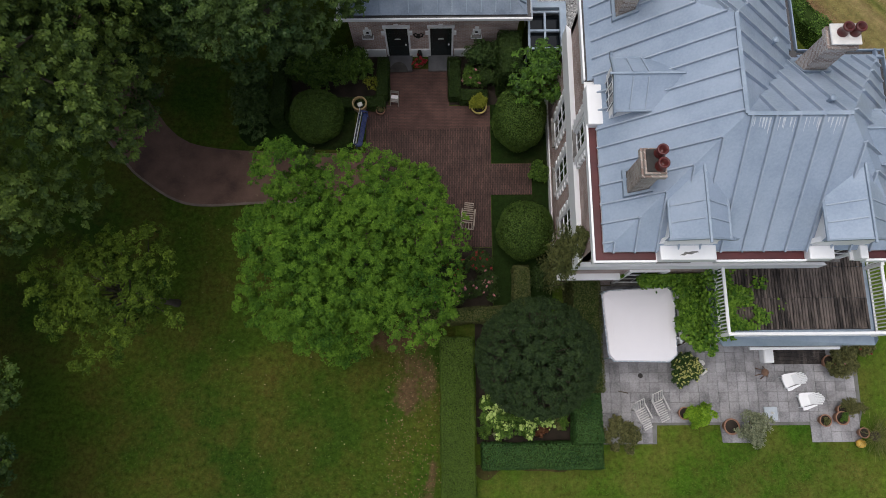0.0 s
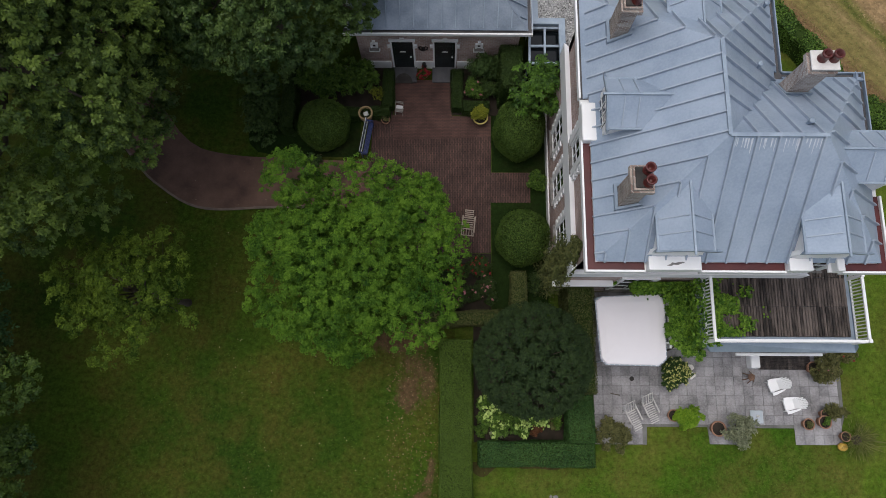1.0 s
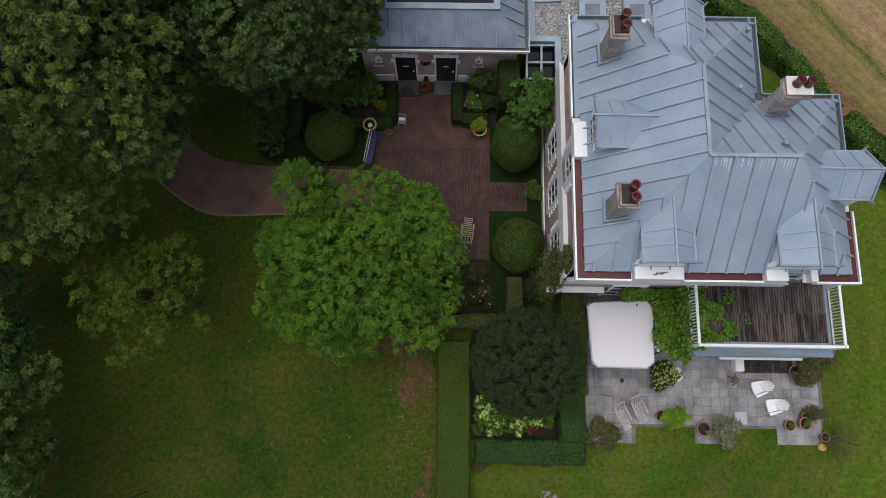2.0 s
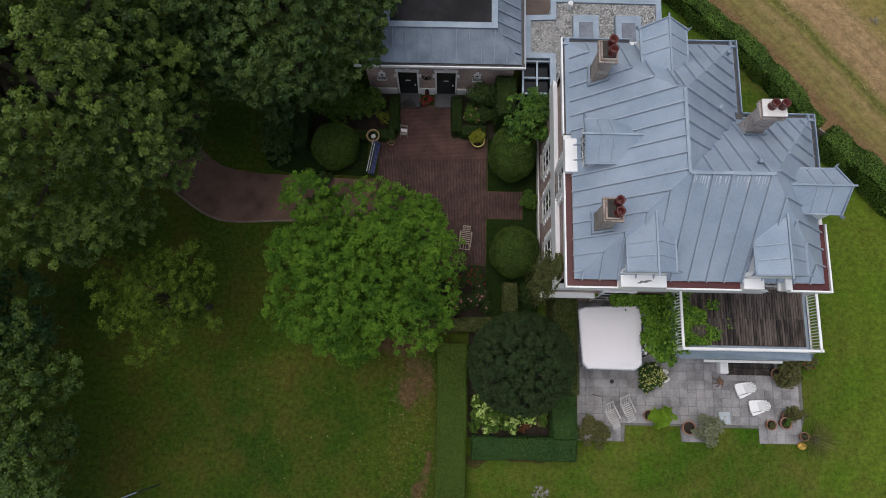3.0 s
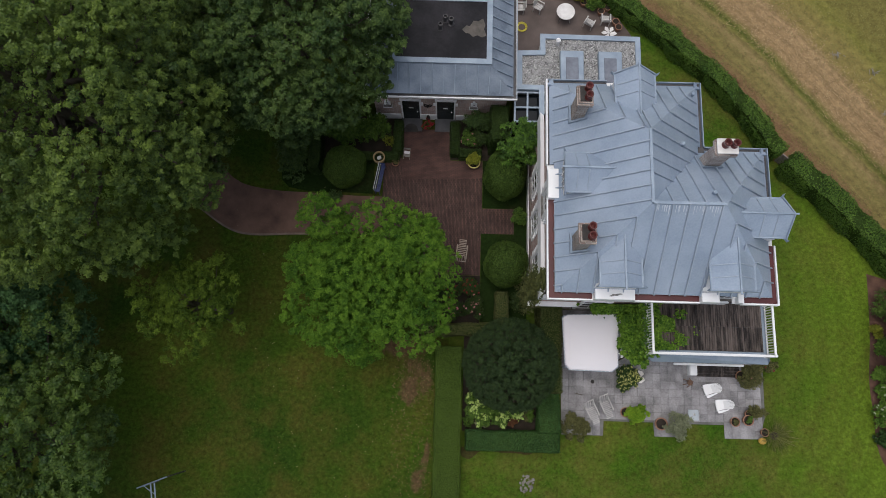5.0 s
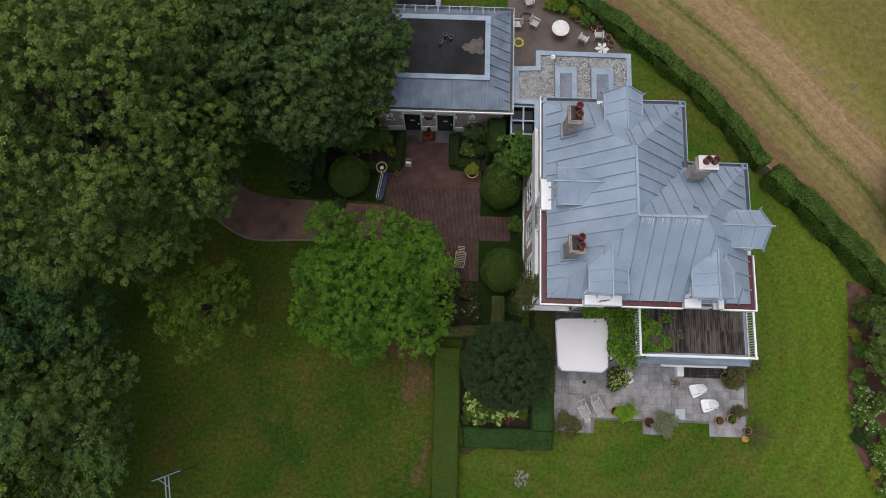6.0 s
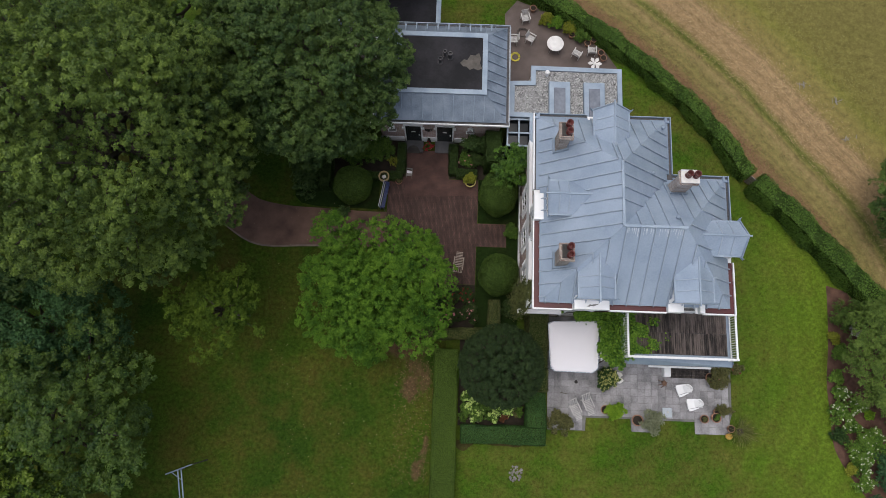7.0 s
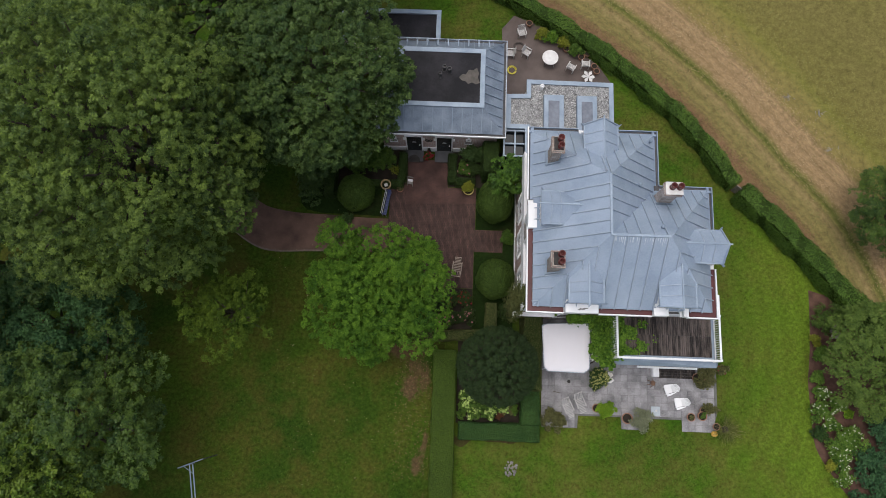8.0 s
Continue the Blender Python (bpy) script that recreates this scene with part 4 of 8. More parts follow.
# patio
PATIO = [(6.4, -2.25), (8.55, -2.25), (8.6, -1.52), (11.15, -1.52), (11.2, -2.2), (12.5, -2.15), (12.55, -1.55), (14.86, -1.55), (14.86, -2.22), (16.6, -2.18), (16.95, -1.1), (17.0, 1.5), (17.0, 3.9), (6.4, 4.2)]
patio = sheet("patio", PATIO, 0.012, JOINT, "grey concrete tile patio with dark joints", "patio")
ORIGIN[patio] = Vector((0, 0, 0))

# ---- main house ----
X0, X1, X2, Y0, Y1, Y2 = 4.28, 10.86, 13.49, 3.47, 10.05, 12.93
RIDGE = 11.9
OUT = [(X0, Y0), (X2, Y0), (X2, Y1), (X1, Y1), (X1, Y2), (X0, Y2)]
INN = inset(OUT, 0.30)
RT, RE, RN = (7.74, 6.76), (10.43, 6.76), (7.74, 9.60)
ZB = 9.2
house = thing("house", (8.5, 7.5, 0), "brick villa with white trim and grey standing-seam zinc roof", "house")


def roof_z(x, y):
    def hip(xa, xb, ya, yb, xr0, xr1, yr0, yr1):
        return ZB + (RIDGE - ZB) * max(0, min((x - xa) / (xr0 - xa), (xb - x) / (xb - xr1), (y - ya) / (yr0 - ya), (yb - y) / (yb - yr1), 1))
    return max(hip(INN[0][0], INN[1][0], INN[0][1], INN[2][1], 7.74, 10.43, 6.76, 6.76), hip(INN[0][0], INN[4][0], INN[0][1], INN[4][1], 7.74, 7.74, 6.76, 9.6))


WALL = [(4.66, 4.22), (12.99, 4.22), (12.99, 9.72), (10.53, 9.72), (10.53, 12.6), (4.66, 12.6)]
for k, side in enumerate(("south", "east", "north", "east", "north", "west")):
    a, b = WALL[k], WALL[(k + 1) % 6]
    bm = bmesh.new()
    d = (Vector(b) - Vector(a)).normalized()
    n = Vector((-d.y, d.x)) * 0.3
    q = [a, b, (b[0] + n.x, b[1] + n.y), (a[0] + n.x, a[1] + n.y)]
    if k in (0, 2, 4):
        q[0] = (a[0] + d.x * 0.002, a[1] + d.y * 0.002)
        q[3] = (q[3][0], q[3][1])
    prism(bm, q, -0.1, 8.93)
    part("wall", bm, BRICK_WALL, house, "pinkish brown brick wall")
# plinth and band courses
bm = bmesh.new()
pl = inset(WALL, -0.06)
prism(bm, [pl[5], pl[0], (WALL[0][0], WALL[0][1]), (WALL[5][0], WALL[5][1])], -0.1, 0.55)
part("plinth", bm, WHITE, house, "white rendered plinth")
bm = bmesh.new()
p2 = inset(WALL, -0.17)
prism(bm, [p2[5], p2[0], (WALL[0][0], WALL[0][1]), (WALL[5][0], WALL[5][1])], 5.05, 6.05)
part("band_course", bm, WHITE, house, "white band course between the storeys")
bm = bmesh.new()
prism(bm, [p2[0], p2[1], (WALL[1][0], WALL[1][1]), (WALL[0][0], WALL[0][1])], 4.75, 5.35)
part("band_course", bm, WHITE, house)
# roof body with soffit
bm = bmesh.new()
base = [bm.verts.new((x, y, ZB)) for x, y in INN]
t, e, n = (bm.verts.new((x, y, RIDGE)) for x, y in (RT, RE, RN))
sw, se, ne2, inn, ne1, nw = base
for f in ((sw, se, e, t), (se, ne2, e), (ne2, inn, t, e), (inn, ne1, n, t), (ne1, nw, n), (nw, sw, t, n), tuple(base[::-1])):
    bm.faces.new(f)
roof = part("roof", bm, ZINC, house, "grey standing-seam zinc hipped roof")
bm = bmesh.new()
soffit = inset(OUT, 0.05)
prism(bm, [soffit[0], (11.06, soffit[0][1]), (11.06, 3.86), (11.68, 3.86), (11.68, soffit[0][1])] + soffit[1:], 8.93, 9.0)
part("soffit", bm, WHITE, house, "white painted eaves board")


def seams(face, axis, places, parent, w=0.042, h=0.09, pull=0.0, metal=None):
    """Standing seams on a roof face, up the slope at the given places along the eave, mitred where they end."""
    face = [Vector(p) for p in face]
    nrm = (face[1] - face[0]).cross(face[2] - face[0]).normalized()
    if nrm.z < 0:
        nrm = -nrm
    k = 1 if axis == "x" else 0
    for c in places:
        hits = []
        for a, b in zip(face, face[1:] + face[:1]):
            if (a[k] - c) * (b[k] - c) < 0:
                hits.append(a.lerp(b, (c - a[k]) / (b[k] - a[k])))
        if len(hits) >= 2 and (hits[0] - hits[1]).length > 0.2:
            a, b = hits[0], hits[1]
            d = (b - a).normalized()
            bm = bmesh.new()
            beam(bm, a + d * pull, b - d * pull, w, h, nrm)
            part("seam", bm, metal or ZINC_SEAM, parent)


def z3(p, z):
    return (p[0], p[1], z)


S, T3, E3, N3 = [z3(p, ZB) for p in INN], z3(RT, RIDGE), z3(RE, RIDGE), z3(RN, RIDGE)
WEST_Y = [4.01 + 0.573 * k for k in range(16)]
WING_Y = [7.93 + 0.573 * k for k in range(9)]
EAST_Y = [4.35, 4.95, 5.57, 6.18, 6.94, 7.83, 8.38, 8.92, 9.42]


def on_hip(y, a, b):
    """The x at which the hip from a to b has this y, so that the seams of two slopes meet there."""
    return a[0] + (b[0] - a[0]) * (y - a[1]) / (b[1] - a[1])


seams([S[5], S[0], T3, N3], "x", WEST_Y, roof)
seams([S[0], S[1], E3, T3], "y", [on_hip(y, INN[0], RT) for y in WEST_Y if y < 6.5] + [7.87 + 0.61 * k for k in range(5)] + [on_hip(y, INN[1], RE) for y in EAST_Y if y < 6.4], roof)
seams([S[1], S[2], E3], "x", EAST_Y, roof)
seams([S[2], S[3], T3, E3], "y", [8.48 + 0.6 * k for k in range(5)] + [on_hip(y, INN[2], RE) for y in EAST_Y if y > 7.5], roof)
seams([S[3], S[4], N3, T3], "x", WING_Y, roof)
seams([S[4], S[5], N3], "y", [on_hip(y, INN[5], RN) for y in WEST_Y if y > 9.6] + [on_hip(y, INN[4], RN) for y in WING_Y if y > 9.6], roof)
for a, b, m in ((T3, E3, ZINC_PALE), (T3, N3, ZINC_PALE)):
    bm = bmesh.new()
    wide = m is ZINC_PALE
    beam(bm, a, b, 0.11 if wide else 0.05, (0.05 if a[1] == b[1] else 0.045) if wide else 0.012, lift=0.004)
    part("ridge_cap" if wide else "hip_fold", bm, m, roof)


LIME = surface("pale_lime_run", (0.42, 0.46, 0.52), (0.60, 0.64, 0.68), 8, 30, rough=0.6, spread=0.5)
for i in range(26):
    x = 7.9 + i * 0.098 + random.uniform(-0.04, 0.04)
    if min(abs(x - (7.87 + 0.61 * k)) for k in range(5)) < 0.05:
        continue
    bm = bmesh.new()
    w_, l_ = random.uniform(0.008, 0.028), random.uniform(0.08, 0.34)
    slope = (RIDGE - ZB) / (RT[1] - INN[0][1])
    q = [(x - w_, 6.69), (x + w_, 6.69), (x + w_ * 0.5, 6.69 - l_), (x - w_ * 0.3, 6.69 - l_ * 0.9)]
    prism(bm, q[::-1], lambda x, y: RIDGE - (RT[1] - y) * slope + 0.001, lambda x, y: RIDGE - (RT[1] - y) * slope + 0.005)
    part("lime_run", bm, LIME, roof, "pale lime run below the ridge")


# gutters: runs with lip, floor and inner flashing
def gutter(a, b, inward, lining, parent, z=9.0, board=0.12, edge=WHITE):
    """A box gutter from a to b, its white outer board at the eaves' edge."""
    a, b, n = Vector(a), Vector(b), Vector(inward)
    d = (b - a).normalized()

    def strip(name, m, o0, o1, z0, z1, label=""):
        bm = bmesh.new()
        prism(bm, [tuple(a + n * o0), tuple(b + n * o0), tuple(b + n * o1), tuple(a + n * o1)], z0, z1)
        part(name, bm, m, parent, label)
    z += 0.004 * (abs(n.x) > 0.5)
    strip("gutter_board", edge, 0.0, 0.06 if edge is WHITE else 0.035, z - board, z + 0.15, "white gutter board")
    wide = 0.29 if lining is MAROON else 0.14
    strip("gutter_floor", lining, 0.062, 0.31, z + 0.002, z + 0.05, "gutter lining")
    if lining is not MAROON and z > 8:
        o = a.copy()
        strip("gutter_apron", ZINC, wide, 0.302, z + 0.052, lambda x, y: ZB + ((Vector((x, y)) - o).dot(n) - 0.30) * 0.86, "zinc apron")


D_W, D_S1, D_S2, D_E, D_N = 8.38, 6.93, 11.18, 6.74, 7.71
HW = 0.84
gutter((X0, D_W - 0.72), (X0, Y0), (1, 0), MAROON, house)
gutter((X0, Y2), (X0, D_W + 0.72), (1, 0), GUTTER_DARK, house)
gutter((X0 + 0.062, Y0), (D_S1 - HW, Y0), (0, 1), MAROON, house)
gutter((D_S1 + HW, Y0), (D_S2 - HW, Y0), (0, 1), MAROON, house)
gutter((D_S2 + HW, Y0), (X2, Y0), (0, 1), MAROON, house)
gutter((X2, Y0 + 0.062), (X2, D_E - HW), (-1, 0), MAROON, house)
gutter((X2, D_E + HW), (X2, Y1), (-1, 0), GUTTER_DARK, house, edge=ZINC_PALE)
gutter((X2 - 0.062, Y1), (X1, Y1), (0, -1), GUTTER_DARK, house, edge=ZINC_PALE)
gutter((X1, Y1 + 0.002), (X1, Y2), (-1, 0), GUTTER_DARK, house, edge=ZINC_PALE)
gutter((X1 - 0.062, Y2), (D_N + HW, Y2), (0, -1), GUTTER_DARK, house, edge=ZINC_PALE)
gutter((D_N - HW, Y2), (X0 + 0.062, Y2), (0, -1), GUTTER_DARK, house, edge=ZINC_PALE)


bm = bmesh.new()
box(bm, X1 - 0.31, X1 - 0.001, Y1 - 0.31, Y1 - 0.001, 9.001, 9.06)
part("gutter_corner", bm, GUTTER_DARK, house)


def window(parent, m, w, h, bars=(1, 2), surround=0.14, sill=True, name="window", label="white-framed window with dark glass"):
    """A window in a wall that faces -y before the turn m: frame, glazing bars, pane, sill."""
    bm = bmesh.new()
    for x0, x1, z0, z1 in ((-w / 2 - surround, -w / 2, 0, h), (w / 2, w / 2 + surround, 0, h), (-w / 2 - surround, w / 2 + surround, h, h + surround)):
        box(bm, x0, x1, -0.07, 0.02, z0, z1)
    win = part(name, turned(bm, m), WHITE, parent, label)
    bm = bmesh.new()
    box(bm, -w / 2, w / 2, -0.012, 0.004, 0, h)
    part("pane", turned(bm, m), PANE, win)
    bm = bmesh.new()
    for i in range(1, bars[0] + 1):
        x = -w / 2 + w * i / (bars[0] + 1)
        box(bm, x - 0.02, x + 0.02, -0.03, -0.013, 0.05, h - 0.05)
    for i in range(1, bars[1] + 1):
        z = h * i / (bars[1] + 1)
        box(bm, -w / 2 + 0.05, w / 2 - 0.05, -0.034, -0.0125, z - 0.018, z + 0.018)
    for x0, x1, z0, z1 in ((-w / 2, -w / 2 + 0.05, 0, h), (w / 2 - 0.05, w / 2, 0, h), (-w / 2 + 0.05, w / 2 - 0.05, 0, 0.05), (-w / 2 + 0.05, w / 2 - 0.05, h - 0.05, h)):
        box(bm, x0, x1, -0.04, -0.0128, z0, z1)
    part("sash", turned(bm, m), WHITE, win)
    if sill:
        bm = bmesh.new()
        box(bm, -w / 2 - surround - 0.04, w / 2 + surround + 0.04, -0.15, 0.02, -0.09, -0.002)
        part("sill", turned(bm, m), STONE, win)
    return win


def dormer(parent, m, half, length, back_e, eave, ridge, base, ledge, ledges=((-1, 1),), glazed=True, wings=True, label="gabled zinc dormer with white front"):
    """A gabled dormer facing -y before the turn m; z in world heights."""
    over = 0.12
    bm = bmesh.new()
    hw = half - over
    front = [(-hw, base), (hw, base), (hw, eave - 0.03), (0, ridge - 0.1), (-hw, eave - 0.03)]
    a = [bm.verts.new((x, 0, z)) for x, z in front]
    b = [bm.verts.new((x, 0.14, z)) for x, z in front]
    bm.faces.new(a)
    bm.faces.new(b[::-1])
    for i in range(5):
        bm.faces.new((a[i], b[i], b[(i + 1) % 5], a[(i + 1) % 5]))
    for s in (-1, 1):
        box(bm, s * hw - 0.05 * (s > 0), s * hw + 0.05 * (s < 0), 0.141, length * 0.8, base, eave - 0.04)
    if wings:
        for s in (-1, 1):
            prof = [(hw, base + 0.02), (hw + 0.42, base + 0.02), (hw + 0.40, base + 0.12), (hw + 0.22, base + 0.2), (hw + 0.1, base + 0.45), (hw, base + 0.8)]
            f0 = [bm.verts.new((s * x, 0.02, z)) for x, z in prof]
            f1 = [bm.verts.new((s * x, 0.16, z)) for x, z in prof]
            bm.faces.new(f0)
            bm.faces.new(f1[::-1])
            for i in range(6):
                bm.faces.new((f0[i], f1[i], f1[(i + 1) % 6], f0[(i + 1) % 6]))
    d = part("dormer", turned(bm, m), WHITE, parent, label)
    for x0, x1 in ledges:
        bm = bmesh.new()
        box(bm, x0 * (hw + 0.1), x1 * (hw + 0.1), -ledge, -0.003, base - 0.05, base + 0.34, 0.02)
        shelf = part("ledge", turned(bm, m), WHITE, d, "white ledge with flaking paint")
        if x1 - x0 > 1.5 and not glazed:
            bm = bmesh.new()
            prism(bm, [(-0.26, -0.30), (-0.12, -0.31), (-0.05, -0.27), (0.08, -0.28), (0.2, -0.23), (0.3, -0.22), (0.24, -0.18), (0.1, -0.19), (0.0, -0.22), (-0.1, -0.2), (-0.14, -0.25)], base + 0.341, base + 0.345)
            part("bare_patch", turned(bm, m), BARE_ZINC, shelf, "bare grey patch where paint has flaked")
    # roof: two slabs that run back into the main roof
    for s in (-1, 1):
        bm = bmesh.new()
        y0 = -0.05
        pts = [(0, y0 - 0.1, ridge), (s * half, y0, eave), (s * half, back_e + 0.03, eave), (0, length + 0.05, ridge)]
        up = [bm.verts.new(p) for p in pts]
        dn = [bm.verts.new((x, y, z - 0.06)) for x, y, z in pts]
        bm.faces.new(up)
        bm.faces.new(dn[::-1])
        for i in range(4):
            bm.faces.new((up[i], dn[i], dn[(i + 1) % 4], up[(i + 1) % 4]))
        part("dormer_roof", turned(bm, m), ZINC, d, "zinc dormer roof slope")
        nrm = Vector((s * (ridge - eave), 0, half)).normalized()
        for f in (0.40, 0.82):
            yy = y0 + (back_e - y0) * f
            bm = bmesh.new()
            beam(bm, (s * 0.06, yy, ridge - 0.06 * (ridge - eave) / half), (s * (half - 0.05), yy, eave + 0.05 * (ridge - eave) / half), 0.03, 0.04, tuple(nrm))
            part("dormer_seam", turned(bm, m), ZINC_SEAM, d)
        bm = bmesh.new()
        beam(bm, (s * half, y0, eave), (s * half, back_e, eave), 0.06, 0.05, lift=-0.02)
        # raised corner and white edge board of the gable
        part("dormer_edge", turned(bm, m), ZINC_PALE, d)
        bm = bmesh.new()
        beam(bm, (0, y0 - 0.12, ridge + 0.01), (s * (half + 0.1), y0 - 0.02, eave - 0.02), 0.05, 0.09, lift=-0.06)
        v = [bm.verts.new(p) for p in ((s * (half + 0.02), y0 - 0.05, eave - 0.02), (s * (half + 0.17), y0 - 0.05, eave - 0.02), (s * (half + 0.15), y0 - 0.05, eave + 0.2), (s * (half + 0.02), y0 + 0.08, eave - 0.02))]
        bm.faces.new((v[0], v[1], v[2]))
        bm.faces.new((v[0], v[2], v[3]))
        bm.faces.new((v[1], v[3], v[2]))
        bm.faces.new((v[0], v[3], v[1]))
        part("gable_trim", turned(bm, m), ZINC_PALE, d)
    bm = bmesh.new()
    beam(bm, (0, -0.3, ridge), (0, length + 0.05, ridge), 0.06, 0.05)
    part("dormer_ridge", turned(bm, m), ZINC_PALE, d)
    if not glazed:
        return d
    w, h = hw * 2 - 0.5, eave - base - 0.3
    bm = bmesh.new()
    box(bm, -w / 2, w / 2, -0.03, -0.002, base + 0.22, base + 0.22 + h)
    part("dormer_pane", turned(bm, m), PANE, d)
    bm = bmesh.new()
    for i in range(4):
        x = -w / 2 + w * i / 3
        box(bm, x - 0.014, x + 0.014, -0.05, -0.032, base + 0.2, base + 0.24 + h)
    for i in range(3):
        z = base + 0.22 + h * i / 2
        box(bm, -w / 2, w / 2, -0.048, -0.033, z - 0.014, z + 0.014)
    part("dormer_lattice", turned(bm, m), WHITE, d, "white glazing lattice")
    return d


def dlen(ridge, run):
    return (ridge - ZB) / (RIDGE - ZB) * run


R_D, E_D = 10.95, 10.3
W_D, S_D, S2_D, E_D_, N_D = 4.89, 3.93, 3.89, 13.26, 12.57
for place, half_, front, lab in (
        (pose(W_D, D_W, 0, 0, 0, -90), 0.81, (W_D - INN[0][0], 3.16), "gabled zinc dormer with white latticed front"),
        (pose(D_S1, S_D, 0, 0, 0, 0), 0.81, (S_D - INN[0][1], 2.99), ""),
        (pose(D_S2, S2_D, 0, 0, 0, 0), 0.85, (S2_D - INN[0][1], 2.99), ""),
        (pose(E_D_, D_E, 0, 0, 0, 90), 0.80, (INN[2][0] - E_D_, 2.76), ""),
        (pose(D_N, N_D, 0, 0, 0, 180), 0.82, (INN[4][1] - N_D, 3.03), "")):
    off, run = front
    dormer(house, place, half_, dlen(R_D, run) - off, dlen(E_D, run) - off, E_D, R_D, 9.0, off + 0.27, ledges=((-1, -0.15), (0.72, 1)) if place.translation.x > 11 and place.translation.y < 4 else ((-0.6, 1),) if place.translation.x < 5 else ((-1, 1),) if place.translation.y < 4 else (), glazed=place.translation.y > 5, wings=place.translation.y < 4, label=lab or "gabled zinc dormer with white front")

# white quoined bay under the west dormer
xw = WALL[0][0]
for s in (-1, 1):
    yc = 8.15 + s * 0.58
    bm = bmesh.new()
    box(bm, xw - 0.14, xw + 0.02, yc - 0.11, yc + 0.11, 6.06, 8.0)
    part("pilaster", bm, WHITE, house, "white rendered pilaster")
    for i in range(5):
        bm = bmesh.new()
        box(bm, xw - 0.11, xw + 0.02, yc + s * 0.1, yc + s * (0.3 + 0.1 * (i == 4)), 6.2 + i * 0.37, 6.42 + i * 0.37, 0.01)
        part("quoin", bm, WHITE, house, "white toothed quoin block")
bm = bmesh.new()
box(bm, xw - 0.16, xw + 0.02, 7.55, 9.25, 8.0, 8.94, 0.015)
part("bay_panel", bm, WHITE, house, "white rendered panel below the dormer")
bm = bmesh.new()
box(bm, 4.3, 6.7, 3.98, 4.23, 2.8, 3.0, 0.02)
box(bm, 4.38, 6.7, 4.06, 4.23, 2.6, 2.8)
part("corner_cornice", bm, WHITE, house, "white cornice at the house corner")
for yc, z0, w, h in ((8.15, 6.15, 0.8, 1.8), (8.2, 1.9, 0.9, 2.5), (6.0, 2.3, 0.9, 2.4), (10.25, 2.1, 0.9, 2.5)):
    win = window(house, pose(xw - 0.012, yc, z0, 0, 0, -90), w, h, bars=(1, 2))
    if z0 < 5:
        for s in (-1, 1):
            for i in range(5):
                bm = bmesh.new()
                box(bm, xw - 0.07, xw + 0.02, yc + s * (w / 2 + 0.141), yc + s * (w / 2 + 0.34), z0 + 0.1 + i * h / 5, z0 + 0.1 + (i + 0.55) * h / 5)
                part("quoin", bm, WHITE, win)
for xc in (7.6, 11.0, 12.6):
    window(house, pose(xc, WALL[0][1] - 0.012, 5.9, 0, 0, 0), 1.0, 2.2)
window(house, pose(5.6, WALL[0][1] - 0.012, 5.9, 0, 0, 0), 0.9, 2.0)
window(house, pose(7.6, WALL[0][1] - 0.012, 1.0, 0, 0, 0), 1.2, 2.6)
for yc in (5.2, 8.4):
    window(house, pose(WALL[1][0] + 0.012, yc, 5.9, 0, 0, 90), 1.0, 2.0)


def chimney(parent, x0, x1, y0, y1, top, pots, cap, label):
    zb = min(roof_z(x, y) for x in (x0, x1) for y in (y0, y1)) - 0.15
    bm = bmesh.new()
    box(bm, x0 + 0.08, x1 - 0.08, y0 + 0.08, y1 - 0.08, zb, top - 0.42)
    ch = part("chimney", bm, BRICK_CHIMNEY, parent, label)
    bm = bmesh.new()
    box(bm, x0 + 0.04, x1 - 0.04, y0 + 0.04, y1 - 0.04, top - 0.42, top - 0.35, 0.01)
    box(bm, x0 - 0.02, x1 + 0.02, y0 - 0.02, y1 + 0.02, top - 0.35, top - 0.16, 0.015)
    box(bm, x0 + 0.03, x1 - 0.03, y0 + 0.03, y1 - 0.03, top - 0.16, top - 0.04, 0.012)
    part("chimney_cap", bm, BRICK_CHIMNEY, ch)
    bm = bmesh.new()
    o = 0.0 if cap == "stone" else 0.08
    box(bm, x0 + o, x1 - o, y0 + o, y1 - o, top - 0.04, top + 0.012, 0.015)
    part("flaunching", bm, SOOT if cap != "stone" else WHITE_STONE, ch)
    for px_, py_ in pots:
        bm = bmesh.new()
        lathe(bm, px_, py_, [(0.15, top - 0.02), (0.145, top + 0.06), (0.12, top + 0.1), (0.115, top + 0.24), (0.145, top + 0.27), (0.15, top + 0.33), (0.12, top + 0.34), (0.1, top + 0.33), (0.09, top + 0.15)], 18)
        part("chimney_pot", bm, POT_RED, ch, "glazed red clay chimney pot", smooth=True)
    bm = bmesh.new()
    for xa, xb, ya, yb in ((x0 - 0.02, x1 + 0.02, y0 - 0.02, y0 + 0.058), (x0 - 0.02, x1 + 0.02, y1 - 0.058, y1 + 0.02), (x0 - 0.02, x0 + 0.058, y0 + 0.06, y1 - 0.06), (x1 - 0.058, x1 + 0.02, y0 + 0.06, y1 - 0.06)):
        prism(bm, [(xa, ya), (xb, ya), (xb, yb), (xa, yb)], lambda x, y: roof_z(x, y) - 0.05, lambda x, y: roof_z(x, y) + 0.14)
    part("flashing", bm, ZINC_PALE, ch)
    return ch


